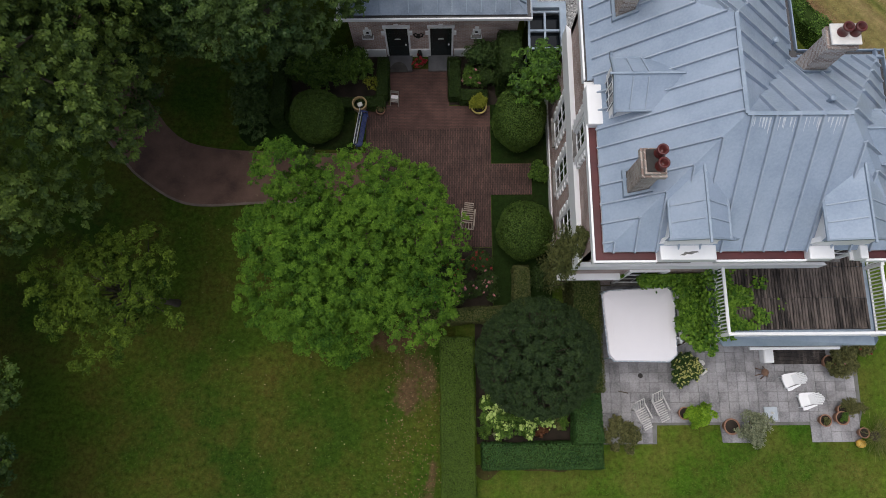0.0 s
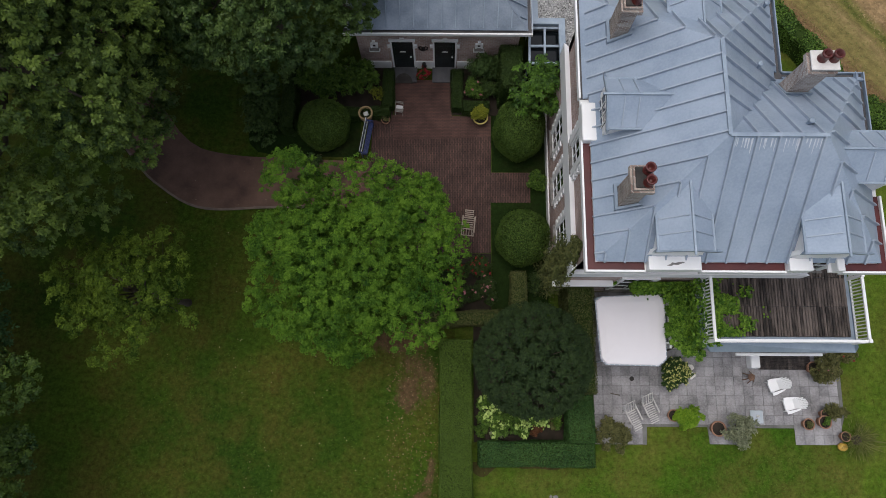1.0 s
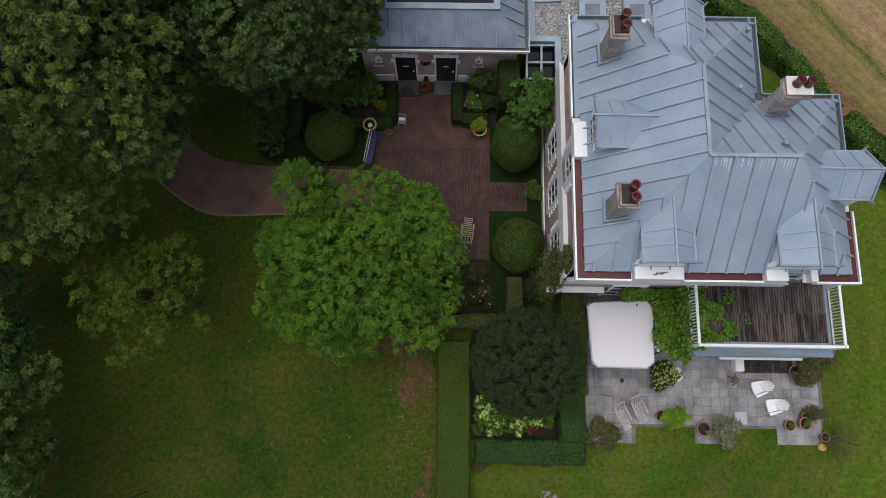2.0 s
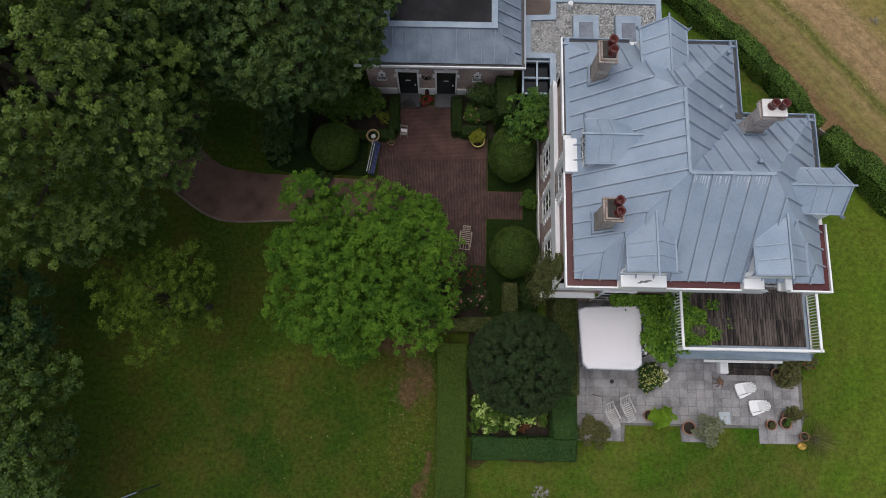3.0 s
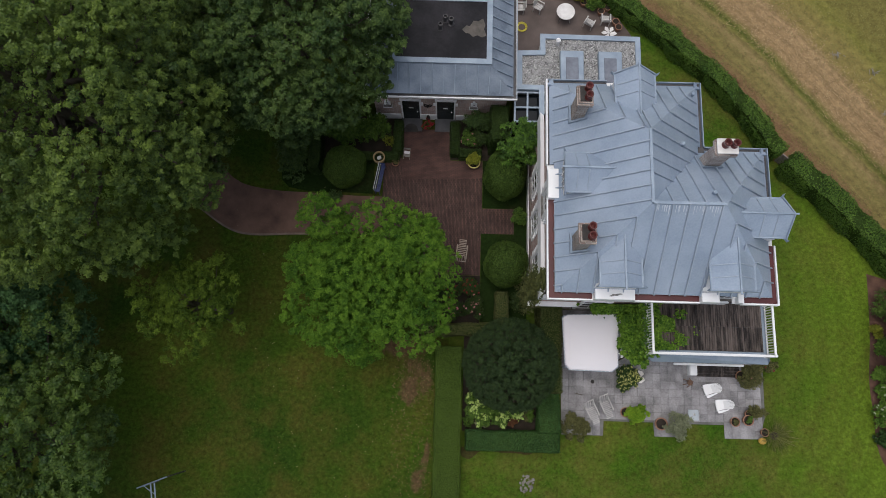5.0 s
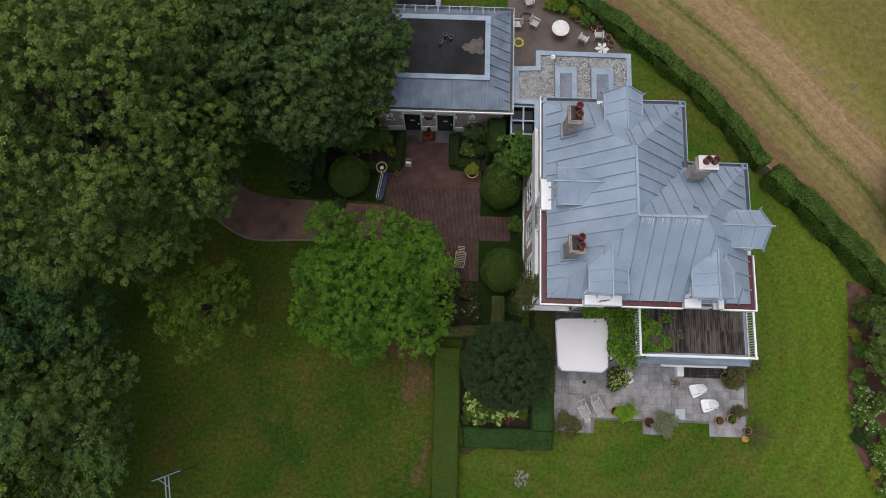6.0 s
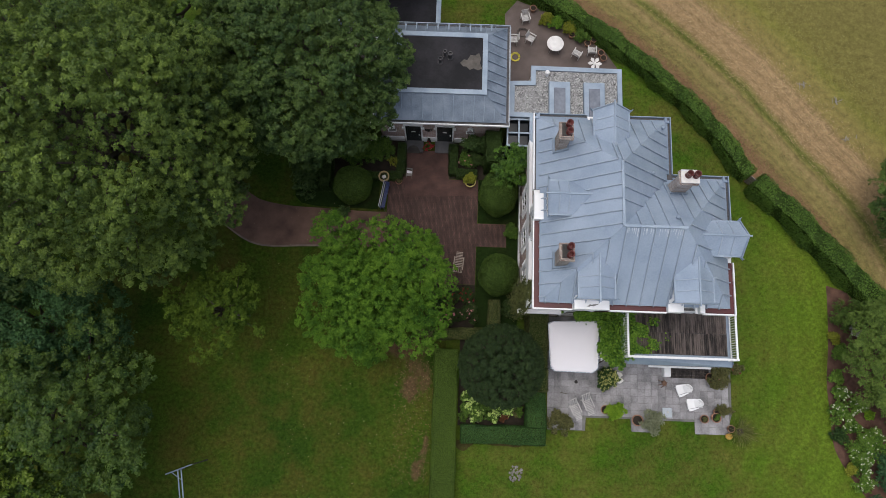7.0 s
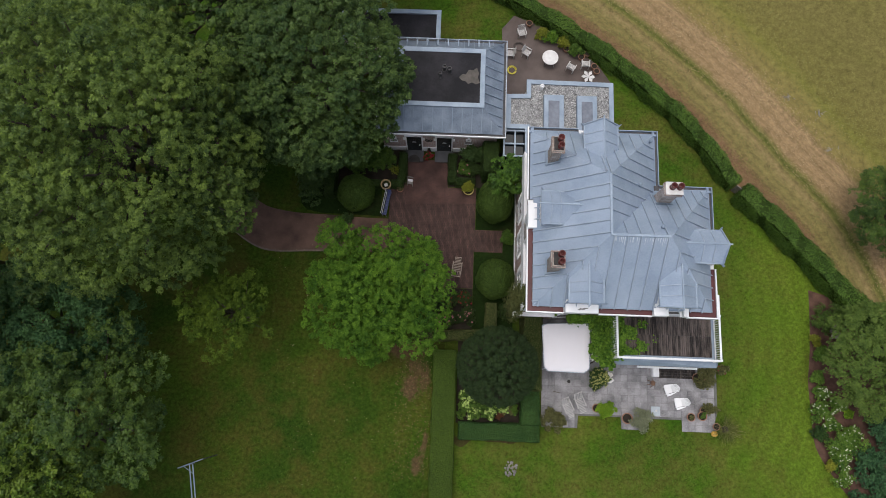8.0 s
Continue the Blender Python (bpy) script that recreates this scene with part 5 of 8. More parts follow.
BRICK_CHIMNEY = bricks("chimney_brick", (0.20, 0.135, 0.115), (0.40, 0.33, 0.29), (0.44, 0.42, 0.39), plane="wall", gap=0.013)
WHITE_STONE = surface("white_capstone", (0.52, 0.50, 0.48), (0.74, 0.72, 0.70), 3, 25, rough=0.8)
chimney(house, 5.11, 5.73, 5.25, 6.01, 11.65, ((5.52, 5.46), (5.52, 5.81)), "soot", "weathered brick chimney with two red pots")
chimney(house, 5.12, 5.72, 10.7, 11.48, 11.65, ((5.5, 10.93), (5.5, 11.29)), "soot", "weathered brick chimney with two red pots")
chimney(house, 10.32, 11.12, 8.81, 9.42, 11.65, ((10.62, 9.15), (10.95, 9.15)), "stone", "brick chimney with white cap and two red pots")
for x, y in ((9.54, 9.66), (10.16, 7.31), (10.35, 12.2)):
    bm = bmesh.new()
    z = roof_z(x, y)
    lathe(bm, x, y, [(0.06, z - 0.05), (0.06, z + 0.2), (0.09, z + 0.2), (0.09, z + 0.26), (0.02, z + 0.3)], 12)
    part("roof_vent", bm, ZINC_PALE, house)

# ---- annex ----
annex = thing("annex", (-0.3, 17.6, 0), "single-storey brick annex with zinc-edged flat roof and two doors", "annex")
AX0, AX1, AY0, AY1, AZ = -4.28, 3.65, 14.42, 20.75, 3.75
FX0, FX1, FY0, FY1, FZ = -2.75, 2.15, 15.95, 19.45, 4.75
wx0, wx1, wy0, wy1 = AX0 + 0.42, AX1 - 0.42, 14.88, 20.3
for q in ([(wx0, wy0), (wx1, wy0), (wx1, wy0 + 0.3), (wx0, wy0 + 0.3)], [(wx1 - 0.3, wy0 + 0.3), (wx1, wy0 + 0.3), (wx1, wy1), (wx1 - 0.3, wy1)], [(wx0, wy1 - 0.3), (wx1 - 0.3, wy1 - 0.3), (wx1 - 0.3, wy1), (wx0, wy1)], [(wx0, wy0 + 0.3), (wx0 + 0.3, wy0 + 0.3), (wx0 + 0.3, wy1 - 0.3), (wx0, wy1 - 0.3)]):
    bm = bmesh.new()
    prism(bm, q, -0.1, 3.58)
    part("wall", bm, BRICK_WALL, annex, "pinkish brown brick wall")
ro = [(AX0 + 0.2, AY0 + 0.2), (AX1 - 0.2, AY0 + 0.2), (AX1 - 0.2, AY1 - 0.2), (AX0 + 0.2, AY1 - 0.2)]
ri = [(FX0, FY0), (FX1, FY0), (FX1, FY1), (FX0, FY1)]
bm = bmesh.new()
va = [bm.verts.new((*p, AZ)) for p in ro]
vb = [bm.verts.new((*p, FZ)) for p in ri]
for i in range(4):
    bm.faces.new((va[i], va[(i + 1) % 4], vb[(i + 1) % 4], vb[i]))
bm.faces.new(va[::-1])
bm.faces.new(vb)
aroof = part("roof", bm, ZINC_DULL, annex, "grey zinc sloping roof edge")
bm = bmesh.new()
prism(bm, inset(ri, 0.15), FZ - 0.02, FZ + 0.012)
part("flat_roof", bm, ROOF_FELT, annex, "dark damp bitumen flat roof")
bm = bmesh.new()
ring(bm, inset(ri, -0.12), 0.28, FZ - 0.04, FZ + 0.06)
part("roof_kerb", bm, ZINC_PALE, annex, "pale zinc kerb round the flat roof")
for i, ax in ((0, "y"), (1, "x"), (2, "y")):
    lo_ = AX0 if ax == "y" else AY0
    seams([(*ro[i], AZ), (*ro[(i + 1) % 4], AZ), (*ri[(i + 1) % 4], FZ), (*ri[i], FZ)], ax, [lo_ + 0.65 + 0.58 * k for k in range(13)], aroof, pull=0.1, metal=ZINC_PALE)
for i in range(4):
    bm = bmesh.new()
    beam(bm, (*ro[i], AZ), (*ri[i], FZ), 0.06, 0.02, lift=0.004)
    part("hip_fold", bm, ZINC_DULL, aroof)
for a, b, n in (((AX0, AY0), (AX1, AY0), (0, 1)), ((AX1, AY0 + 0.062), (AX1, AY1), (-1, 0)), ((AX1 - 0.062, AY1), (AX0, AY1), (0, -1))):
    gutter(a, b, n, GUTTER_DARK, annex, 3.62, 0.0, edge=WHITE if n == (0, 1) else ZINC_SEAM)
bm = bmesh.new()
prism(bm, inset([(AX0, AY0), (AX1, AY0), (AX1, AY1), (AX0, AY1)], 0.04), 3.54, 3.62)
part("soffit", bm, WHITE, annex)


def door_leaf(parent, xc, y, w=0.92, h=2.3, label="black-green panelled door in a white surround"):
    m = pose(xc, y, 0.12, 0, 0, 0)
    bm = bmesh.new()
    box(bm, -w / 2, w / 2, -0.05, 0.02, 0, h)
    for z0, z1 in ((0.2, 0.85), (1.0, 1.95)):
        for s in (-1, 1):
            box(bm, s * 0.22 - 0.15, s * 0.22 + 0.15, -0.065, -0.049, z0, z1, 0.01)
    d = part("door", turned(bm, m), GREEN_DOOR, parent, label)
    bm = bmesh.new()
    for s in (-1, 1):
        box(bm, s * (w / 2 + 0.04) - 0.04, s * (w / 2 + 0.04) + 0.04, -0.07, 0.02, 0, h + 0.04)
        box(bm, s * (w / 2 + 0.1) - 0.1, s * (w / 2 + 0.1) + 0.1, -0.08, 0.02, h - 0.5, h - 0.28)
    box(bm, -w / 2 - 0.12, w / 2 + 0.12, -0.09, 0.02, h + 0.04, h + 0.16)
    box(bm, -0.1, 0.1, -0.11, 0.02, h + 0.12, h + 0.26)
    part("door_surround", turned(bm, m), WHITE, d, "white moulded surround with keystone")
    bm = bmesh.new()
    box(bm, -0.13, 0.13, -0.075, -0.052, h * 0.62, h * 0.62 + 0.06)
    lathe(bm, 0.34, -0.09, [(0.035, 1.0), (0.04, 1.03), (0.035, 1.06)], 10)
    part("letter_plate", turned(bm, m), WHITE_STONE, d, "pale metal letter plate and knob")
    bm = bmesh.new()
    box(bm, -w / 2 - 0.12, w / 2 + 0.12, -0.8, 0.0, -0.15, 0.0, 0.02)
    part("doorstep", turned(bm, m), DOORSTONE, d, "dark bluestone doorstep")


DOORSTONE = surface("bluestone", (0.05, 0.05, 0.055), (0.11, 0.11, 0.12), 2, 20, rough=0.7)
door_leaf(annex, -1.9, wy0 - 0.004)
door_leaf(annex, -0.02, wy0 - 0.004)
for xa, xb in ((-3.9, -2.5), (-1.38, -0.56), (0.56, 1.35)):
    bm = bmesh.new()
    box(bm, xa, xb, wy0 - 0.06, wy0 + 0.01, -0.1, 0.62)
    part("plinth", bm, WHITE, annex, "white plinth")
for xc in (-3.15, 1.5):
    window(annex, pose(xc, wy0 - 0.012, 1.9, 0, 0, 0), 0.22, 0.3, bars=(0, 0), surround=0.06)
    bm = bmesh.new()
    prism(bm, [(xc - 0.07, wy0 - 0.1), (xc + 0.07, wy0 - 0.1), (xc + 0.07, wy0 + 0.005), (xc - 0.07, wy0 + 0.005)], 2.27, 2.45)
    box(bm, xc - 0.24, xc + 0.24, wy0 - 0.17, wy0 + 0.005, 1.72, 1.8)
    part("window_trim", bm, WHITE, annex, "white keystone and lower ledge of the small window")
# pipes and hatch on the flat roof
for x, y, r in ((-0.38, 17.72, 0.10), (-0.14, 18.15, 0.10), (0.16, 18.02, 0.115)):
    bm = bmesh.new()
    lathe(bm, x, y, [(r * 1.5, FZ), (r * 1.4, FZ + 0.04), (r, FZ + 0.06), (r, FZ + 0.34), (r * 1.2, FZ + 0.36), (r * 1.2, FZ + 0.5), (r * 0.8, FZ + 0.5), (r * 0.75, FZ + 0.36)], 14)
    part("roof_vent", bm, GUTTER_DARK, annex, "dark round roof vent", smooth=False)
bm = bmesh.new()
prism(bm, [(0.72, 17.72), (0.95, 17.95), (1.12, 17.9), (1.3, 18.22), (1.55, 18.2), (1.78, 18.36), (1.9, 18.0), (1.84, 17.75), (1.97, 17.4), (1.72, 17.3), (1.5, 17.42), (1.28, 17.3), (1.1, 17.5), (0.9, 17.52)], FZ + 0.013, FZ + 0.018)
part("roof_patch", bm, surface("dried_silt", (0.05, 0.044, 0.038), (0.12, 0.105, 0.09), 3, 20), annex, "dried brown silt patch on the roof")
for i in range(9):
    bm = bmesh.new()
    box(bm, -2.5 + i * 0.62, -2.43 + i * 0.62, 20.0, 20.45, 3.9, 4.3)
    part("roof_bracket", bm, ZINC_PALE, annex)

annex_rear = thing("rear_wing", (-3.5, 22, 0), "low flat-roofed rear wing with zinc coping", "annex")
bm = bmesh.new()
prism(bm, [(-6.5, 20.31), (-0.75, 20.31), (-0.75, 22.75), (-6.5, 22.75)], -0.1, 3.0)
part("wall", bm, BRICK_WALL, annex_rear)
bm = bmesh.new()
q = [(-6.9, 20.8), (-0.5, 20.8), (-0.5, 23.0), (-6.9, 23.0)]
prism(bm, q, 3.0, 3.12)
part("flat_roof", bm, ROOF_FELT, annex_rear, "dark bitumen flat roof")
bm = bmesh.new()
ring(bm, q, 0.28, 3.1, 3.24)
part("coping", bm, ZINC_PALE, annex_rear, "pale zinc coping")

# ---- flat-roofed link with gravel and rooflights ----
link = thing("link", (7.2, 15.8, 0), "flat gravel-roofed link building with zinc coping", "extension")
LQ = [(3.72, 15.38), (4.88, 15.38), (4.88, 12.95), (10.28, 12.95), (10.28, 18.58), (4.95, 18.62), (4.95, 17.66), (3.72, 17.6)]
bm = bmesh.new()
prism(bm, inset(LQ, 0.12), -0.1, 2.8)
part("wall", bm, WHITE, link, "white rendered wall")
bm = bmesh.new()
prism(bm, inset(LQ, 0.1), 2.8, 2.9)
part("gravel_bed", bm, GRAVEL_BED, link)
bm = bmesh.new()
ring(bm, LQ, 0.27, 2.82, 3.02)
part("coping", bm, ZINC_PALE, link, "pale zinc coping")
for x in (6.6, 8.62):
    bm = bmesh.new()
    box(bm, x - 0.62, x + 0.62, 15.0, 17.6, 2.9, 3.16, 0.03)
    rl = part("rooflight", bm, ZINC_PALE, link, "rooflight with pale zinc upstand")
    bm = bmesh.new()
    box(bm, x - 0.33, x + 0.33, 15.35, 17.2, 3.16, 3.2, 0.02)
    part("pane", bm, surface("rooflight_glass", (0.11, 0.12, 0.15), (0.2, 0.22, 0.26), 2, 8, rough=0.15, bump=0), rl)
bm = bmesh.new()
k = 0
pts = RNG.uniform((3.95, 13.2), (10.05, 18.35), size=(13000, 2))
gv, gf = [], []
for x, y in pts:
    if (x < 4.95 and (y < 15.6 or y > 17.4)) or (5.95 < x < 7.25 and 14.9 < y < 17.65) or (7.97 < x < 9.27 and 14.9 < y < 17.65):
        continue
    r = RNG.uniform(0.02, 0.045)
    c = RNG.uniform(0, 6.28)
    i = len(gv)
    for a in (0, 1.57, 3.14, 4.71):
        gv.append((x + r * math.cos(a + c), y + r * 0.8 * math.sin(a + c), 2.895))
    for a in (0.4, 2.0, 3.5, 5.0):
        gv.append((x + 0.6 * r * math.cos(a + c), y + 0.5 * r * math.sin(a + c), 2.895 + r * RNG.uniform(0.7, 1.2)))
    gf += [(i, i + 1, i + 5, i + 4), (i + 1, i + 2, i + 6, i + 5), (i + 2, i + 3, i + 7, i + 6), (i + 3, i, i + 4, i + 7), (i + 4, i + 5, i + 6, i + 7)]
bm.free()
me = bpy.data.meshes.new("gravel")
me.from_pydata([(x - 7.2, y - 15.8, z) for x, y, z in gv], [], gf)
me.materials.append(PEBBLE)
gravel = new("gravel", me)
gravel.parent = link
tagged(gravel, "loose pale grey and white roof gravel", kind="stuff")
bm = bmesh.new()
lathe(bm, 5.85, 18.05, [(0.09, 2.9), (0.09, 3.25), (0.13, 3.26), (0.13, 3.4), (0.03, 3.48)], 14)
part("roof_vent", bm, WHITE, link, "white round roof vent")

conservatory = thing("glass_porch", (4.4, 14.5, 0), "glazed porch with pale blue-grey frame and dark glass", "porch")
bm = bmesh.new()
prism(bm, [(3.62, 13.8), (5.0, 13.8), (5.0, 15.3), (3.62, 15.3)], -0.1, 2.55)
part("glazed_body", bm, PANE, conservatory)
bm = bmesh.new()
for a, b in (((3.6, 13.75, 2.55), (5.05, 13.75, 2.55)), ((5.0, 13.75, 2.55), (5.0, 15.35, 2.75)), ((3.6, 15.3, 2.75), (5.05, 15.3, 2.75)), ((3.64, 13.75, 2.55), (3.64, 15.35, 2.75)), ((4.3, 13.75, 2.55), (4.3, 15.3, 2.75)), ((3.6, 14.5, 2.65), (5.0, 14.5, 2.65))):
    beam(bm, a, b, 0.09, 0.09)
for x in (3.62, 4.3, 5.0):
    box(bm, x - 0.04, x + 0.04, 13.72, 13.8, 0, 2.6)
part("porch_frame", bm, ZINC_PALE, conservatory, "pale blue-grey glazing frame")
bm = bmesh.new()
box(bm, 5.06, 5.3, 13.0, 15.37, 0, 2.86)
part("porch_side", bm, ZINC_PALE, conservatory)

# ---- garden extension with roof deck ----
ext = thing("deck_extension", (12.6, 2.6, 0), "garden extension with weathered roof deck and white railing", "extension")
DX0, DX1, DY0, DY1 = 9.75, 15.28, 1.75, 4.20
bm = bmesh.new()
prism(bm, [(DX0 + 0.1, 1.95), (DX1 - 0.1, 1.95), (DX1 - 0.1, 5.3), (13.0, 5.3), (13.0, 4.2), (DX0 + 0.1, 4.2)], -0.1, 3.895)
part("wall", bm, WHITE, ext, "white painted wall")
bm = bmesh.new()
prism(bm, [(DX0 + 0.35, 1.42), (DX1 + 0.3, 1.42), (DX1 + 0.3, 1.6), (DX1 + 0.02, 4.2), (DX0, 4.2), (DX0, 1.75)], 3.5, lambda x, y: 3.56 + 0.5 * min(1, max(0, (y - 1.42) / 0.4)))
part("zinc_roof_edge", bm, ZINC_PALE, ext, "blue-grey zinc roof edge")
bm = bmesh.new()
prism(bm, [(DX0, DY0), (DX1, DY0), (DX1, 5.35), (13.0, 5.35), (13.0, DY1), (DX0, DY1)], 3.9, 4.1)
part("deck_base", bm, ZINC_PALE, ext)
n_boards = 48
bw = (15.12 - 9.95) / n_boards
bm = bmesh.new()
box(bm, -bw / 2 + 0.008, bw / 2 - 0.008, -0.55, 0.55, 0, 0.05, 0.006)
deck = part("deck", (lambda b: (prism(b, [(9.93, 1.95), (15.14, 1.95), (15.14, 4.2), (9.93, 4.2)], 4.1, 4.125), b)[1])(bmesh.new()), GUTTER_DARK, ext, "dark weathered wooden roof deck")
board = bpy.data.meshes.new("deck_board")
bm.to_mesh(board)
bm.free()
board.materials.append(DECKWOOD)
for i in range(n_boards):
    for y in (2.52, 3.635, 4.75) if 9.95 + bw * i > 13.05 else (2.52, 3.635):
        piece("deck_board", board, deck, (9.95 + bw * (i + 0.5), y + random.uniform(-0.012, 0.012), 4.126 + random.uniform(0, 0.008)))
railing = part("railing", (lambda b: (beam(b, (DX0 - 0.05, DY0, 4.92), (DX1 + 0.05, DY0, 4.92), 0.1, 0.06), beam(b, (DX0, DY0 + 0.05, 4.92), (DX0, DY1, 4.92), 0.1, 0.06), beam(b, (DX1, DY0 + 0.05, 4.92), (DX1, 5.3, 4.92), 0.1, 0.06), beam(b, (DX0, DY0 + 0.03, 4.2), (DX0, DY1, 4.2), 0.06, 0.04), beam(b, (DX1, DY0 + 0.03, 4.2), (DX1, 5.3, 4.2), 0.06, 0.04), beam(b, (DX0 - 0.03, DY0, 4.2), (DX1 + 0.03, DY0, 4.2), 0.06, 0.04), b)[-1])(bmesh.new()), WHITE_WOOD, ext, "white painted railing")
bm = bmesh.new()
box(bm, -0.02, 0.02, -0.02, 0.02, 0, 0.7)
bal = bpy.data.meshes.new("baluster")
bm.to_mesh(bal)
bm.free()
bal.materials.append(WHITE_WOOD)
for i in range(19):
    for x in (DX0, DX1):
        piece("baluster", bal, railing, (x, DY0 + 0.12 + i * 0.125, 4.22))
for i in range(9):
    piece("baluster", bal, railing, (DX1, DY0 + 0.12 + (i + 19) * 0.125, 4.22))
for i in range(44):
    piece("baluster", bal, railing, (DX0 + 0.125 * (i + 0.5), DY0, 4.22))
for x in (DX0, DX1):
    for y in (DY0, DY1 - 0.06):
        bm = bmesh.new()
        box(bm, x - 0.06, x + 0.06, y - 0.06, y + 0.06, 3.95, 5.05, 0.01)
        part("railing_post", bm, WHITE_WOOD, railing)
bm = bmesh.new()
box(bm, 11.45, 14.85, 1.33, 1.44, 2.55, 2.66, 0.02)
part("awning_box", bm, WHITE, ext, "white awning box over the garden doors")
for xc in (10.8, 12.3, 13.8):
    window(ext, pose(xc, 1.94, 0.15, 0, 0, 0), 1.1, 2.3, sill=False)
bm = bmesh.new()
for i in range(4):
    box(bm, 13.5, 15.7, 0.88 + i * 0.16, 1.03 + i * 0.16, 0.04, 0.16, 0.008)
single("garden_step", bm, DECKWOOD, "dark wooden step before the garden doors", "step")
bm = bmesh.new()
box(bm, 13.0, 13.4, 0.92, 1.5, 0.04, 0.5, 0.03)
box(bm, 13.03, 13.37, 0.95, 1.47, 0.5, 0.53, 0.01)
single("white_box", bm, WHITE_WOOD, "white garden storage box beside the step", "box")

# ---- trees ----
tree("maple_tree", (-3.4, 5.0, 0), (-3.3, 4.65, 3.9), (4.25, 3.9, 3.4), 15, 120, 180000, 0.085, LEAF_BRIGHT, "broad garden maple with bright green clumped leaves", trunk=0.2, bough=0.40, spray=0.15, low=-0.05, reach=(0.9, 1.04), inner=0.7, more=((-5.6, 7.4, 5.7, 1.15), (-1.0, 6.9, 4.6, 1.1), (-3.6, 1.9, 3.4, 1.0)))
tree("slender_tree", (-11.2, 3.6, 0), (-11.4, 3.4, 5.2), (2.9, 2.8, 2.3), 60, 12, 24000, 0.1, LEAF_OLIVE, "slender open tree with small olive-green leaves", trunk=0.13, bough=0.17, spray=0.13, low=-0.1, reach=(0.5, 1.08), inner=0.2)
BIG = dict(bough=0.19, spray=0.135, low=-0.6, inner=0.3, flat=0.85)
tree("tall_tree", (-17.0, 13.0, 0), (-15.4, 10.2, 11.2), (6.7, 6.9, 8.9), 115, 60, 310000, 0.115, LEAF_TALL, "tall beech tree with dense fresh green crown", trunk=0.45, **BIG)
tree("tall_tree", (-7.6, 16.2, 0), (-6.9, 15.8, 8.4), (5.2, 5.6, 6.2), 88, 52, 210000, 0.115, LEAF_DEEP, "tall beech tree with dense crown overhanging the annex roof", trunk=0.35, **BIG)
tree("tall_tree", (-12.9, 13.2, 0), (-12.7, 12.2, 6.3), (3.3, 4.0, 3.9), 40, 28, 56000, 0.125, LEAF_DEEP, "lower tree between the tall beeches beside the drive", trunk=0.25, bough=0.24, spray=0.26, low=-0.5)
tree("tall_tree", (-18.0, -3.0, 0), (-17.9, -2.8, 6.4), (5.0, 5.8, 5.0), 44, 48, 100000, 0.13, LEAF_MID, "tall tree with clumped mid-green crown at the lawn's edge", trunk=0.35, bough=0.22, spray=0.17, low=-0.4, reach=(0.66, 1.08))
tree("tall_tree", (-21.5, -7.0, 0), (-19.8, -6.2, 8.4), (4.0, 4.2, 4.6), 40, 26, 44000, 0.15, LEAF_FRESH, "tree with fresh yellow-green leaves at the lawn's edge", trunk=0.3, bough=0.23, spray=0.28, low=-0.4)
tree("dark_tree", (-20.5, 2.4, 0), (-20.4, 2.2, 5.6), (4.8, 3.6, 4.0), 40, 26, 46000, 0.15, LEAF_BLUE, "dark bluish tree in the woodland edge", trunk=0.3, bough=0.24, spray=0.3, low=-0.2)
tree("tall_tree", (-24.5, 5.5, 0), (-24.5, 5.5, 9.5), (6.0, 6.0, 7.0), 60, 26, 30000, 0.2, LEAF_DEEP, "tall dark tree in the woodland edge", trunk=0.4, **BIG)
tree("tall_tree", (-12.5, 22.5, 0), (-12.4, 19.7, 9.0), (6.5, 6.0, 7.0), 90, 34, 100000, 0.16, LEAF_MID, "tall beech tree behind the annex", trunk=0.4, **BIG)
tree("tall_tree", (-25.0, 17.0, 0), (-25.0, 17.0, 10.5), (7.0, 7.5, 8.0), 60, 26, 34000, 0.22, LEAF_TALL, "tall tree in the woodland edge", trunk=0.45, **BIG)
tree("tall_tree", (-5.0, 26.5, 0), (-5.2, 25.0, 7.5), (4.6, 4.2, 5.0), 50, 26, 40000, 0.16, LEAF_DEEP, "tree behind the rear wing", trunk=0.3, **BIG)
tree("round_tree", (3.55, 1.2, 0), (3.52, 1.1, 2.5), (2.3, 2.25, 2.2), 300, 12, 110000, 0.06, LEAF_YEW, "round clipped dark evergreen tree in the flower bed", trunk=0.16, bough=0.09, spray=0.1, reach=(0.99, 1.0), low=-0.3, inner=0.4, wild=0.2)
tree("border_tree", (26.4, 2.2, 0), (26.0, 2.3, 2.0), (3.7, 3.7, 2.1), 110, 26, 90000, 0.09, LEAF_FEATHER, "low spreading light green tree in the mulch border", trunk=0.14, bough=0.17, spray=0.17, low=-0.1)
tree("field_tree", (26.9, 10.8, 0), (26.9, 11.0, 2.4), (2.6, 3.0, 2.4), 40, 24, 32000, 0.11, LEAF_MID, "round tree at the field's edge", trunk=0.14, bough=0.24, spray=0.2, low=-0.2)

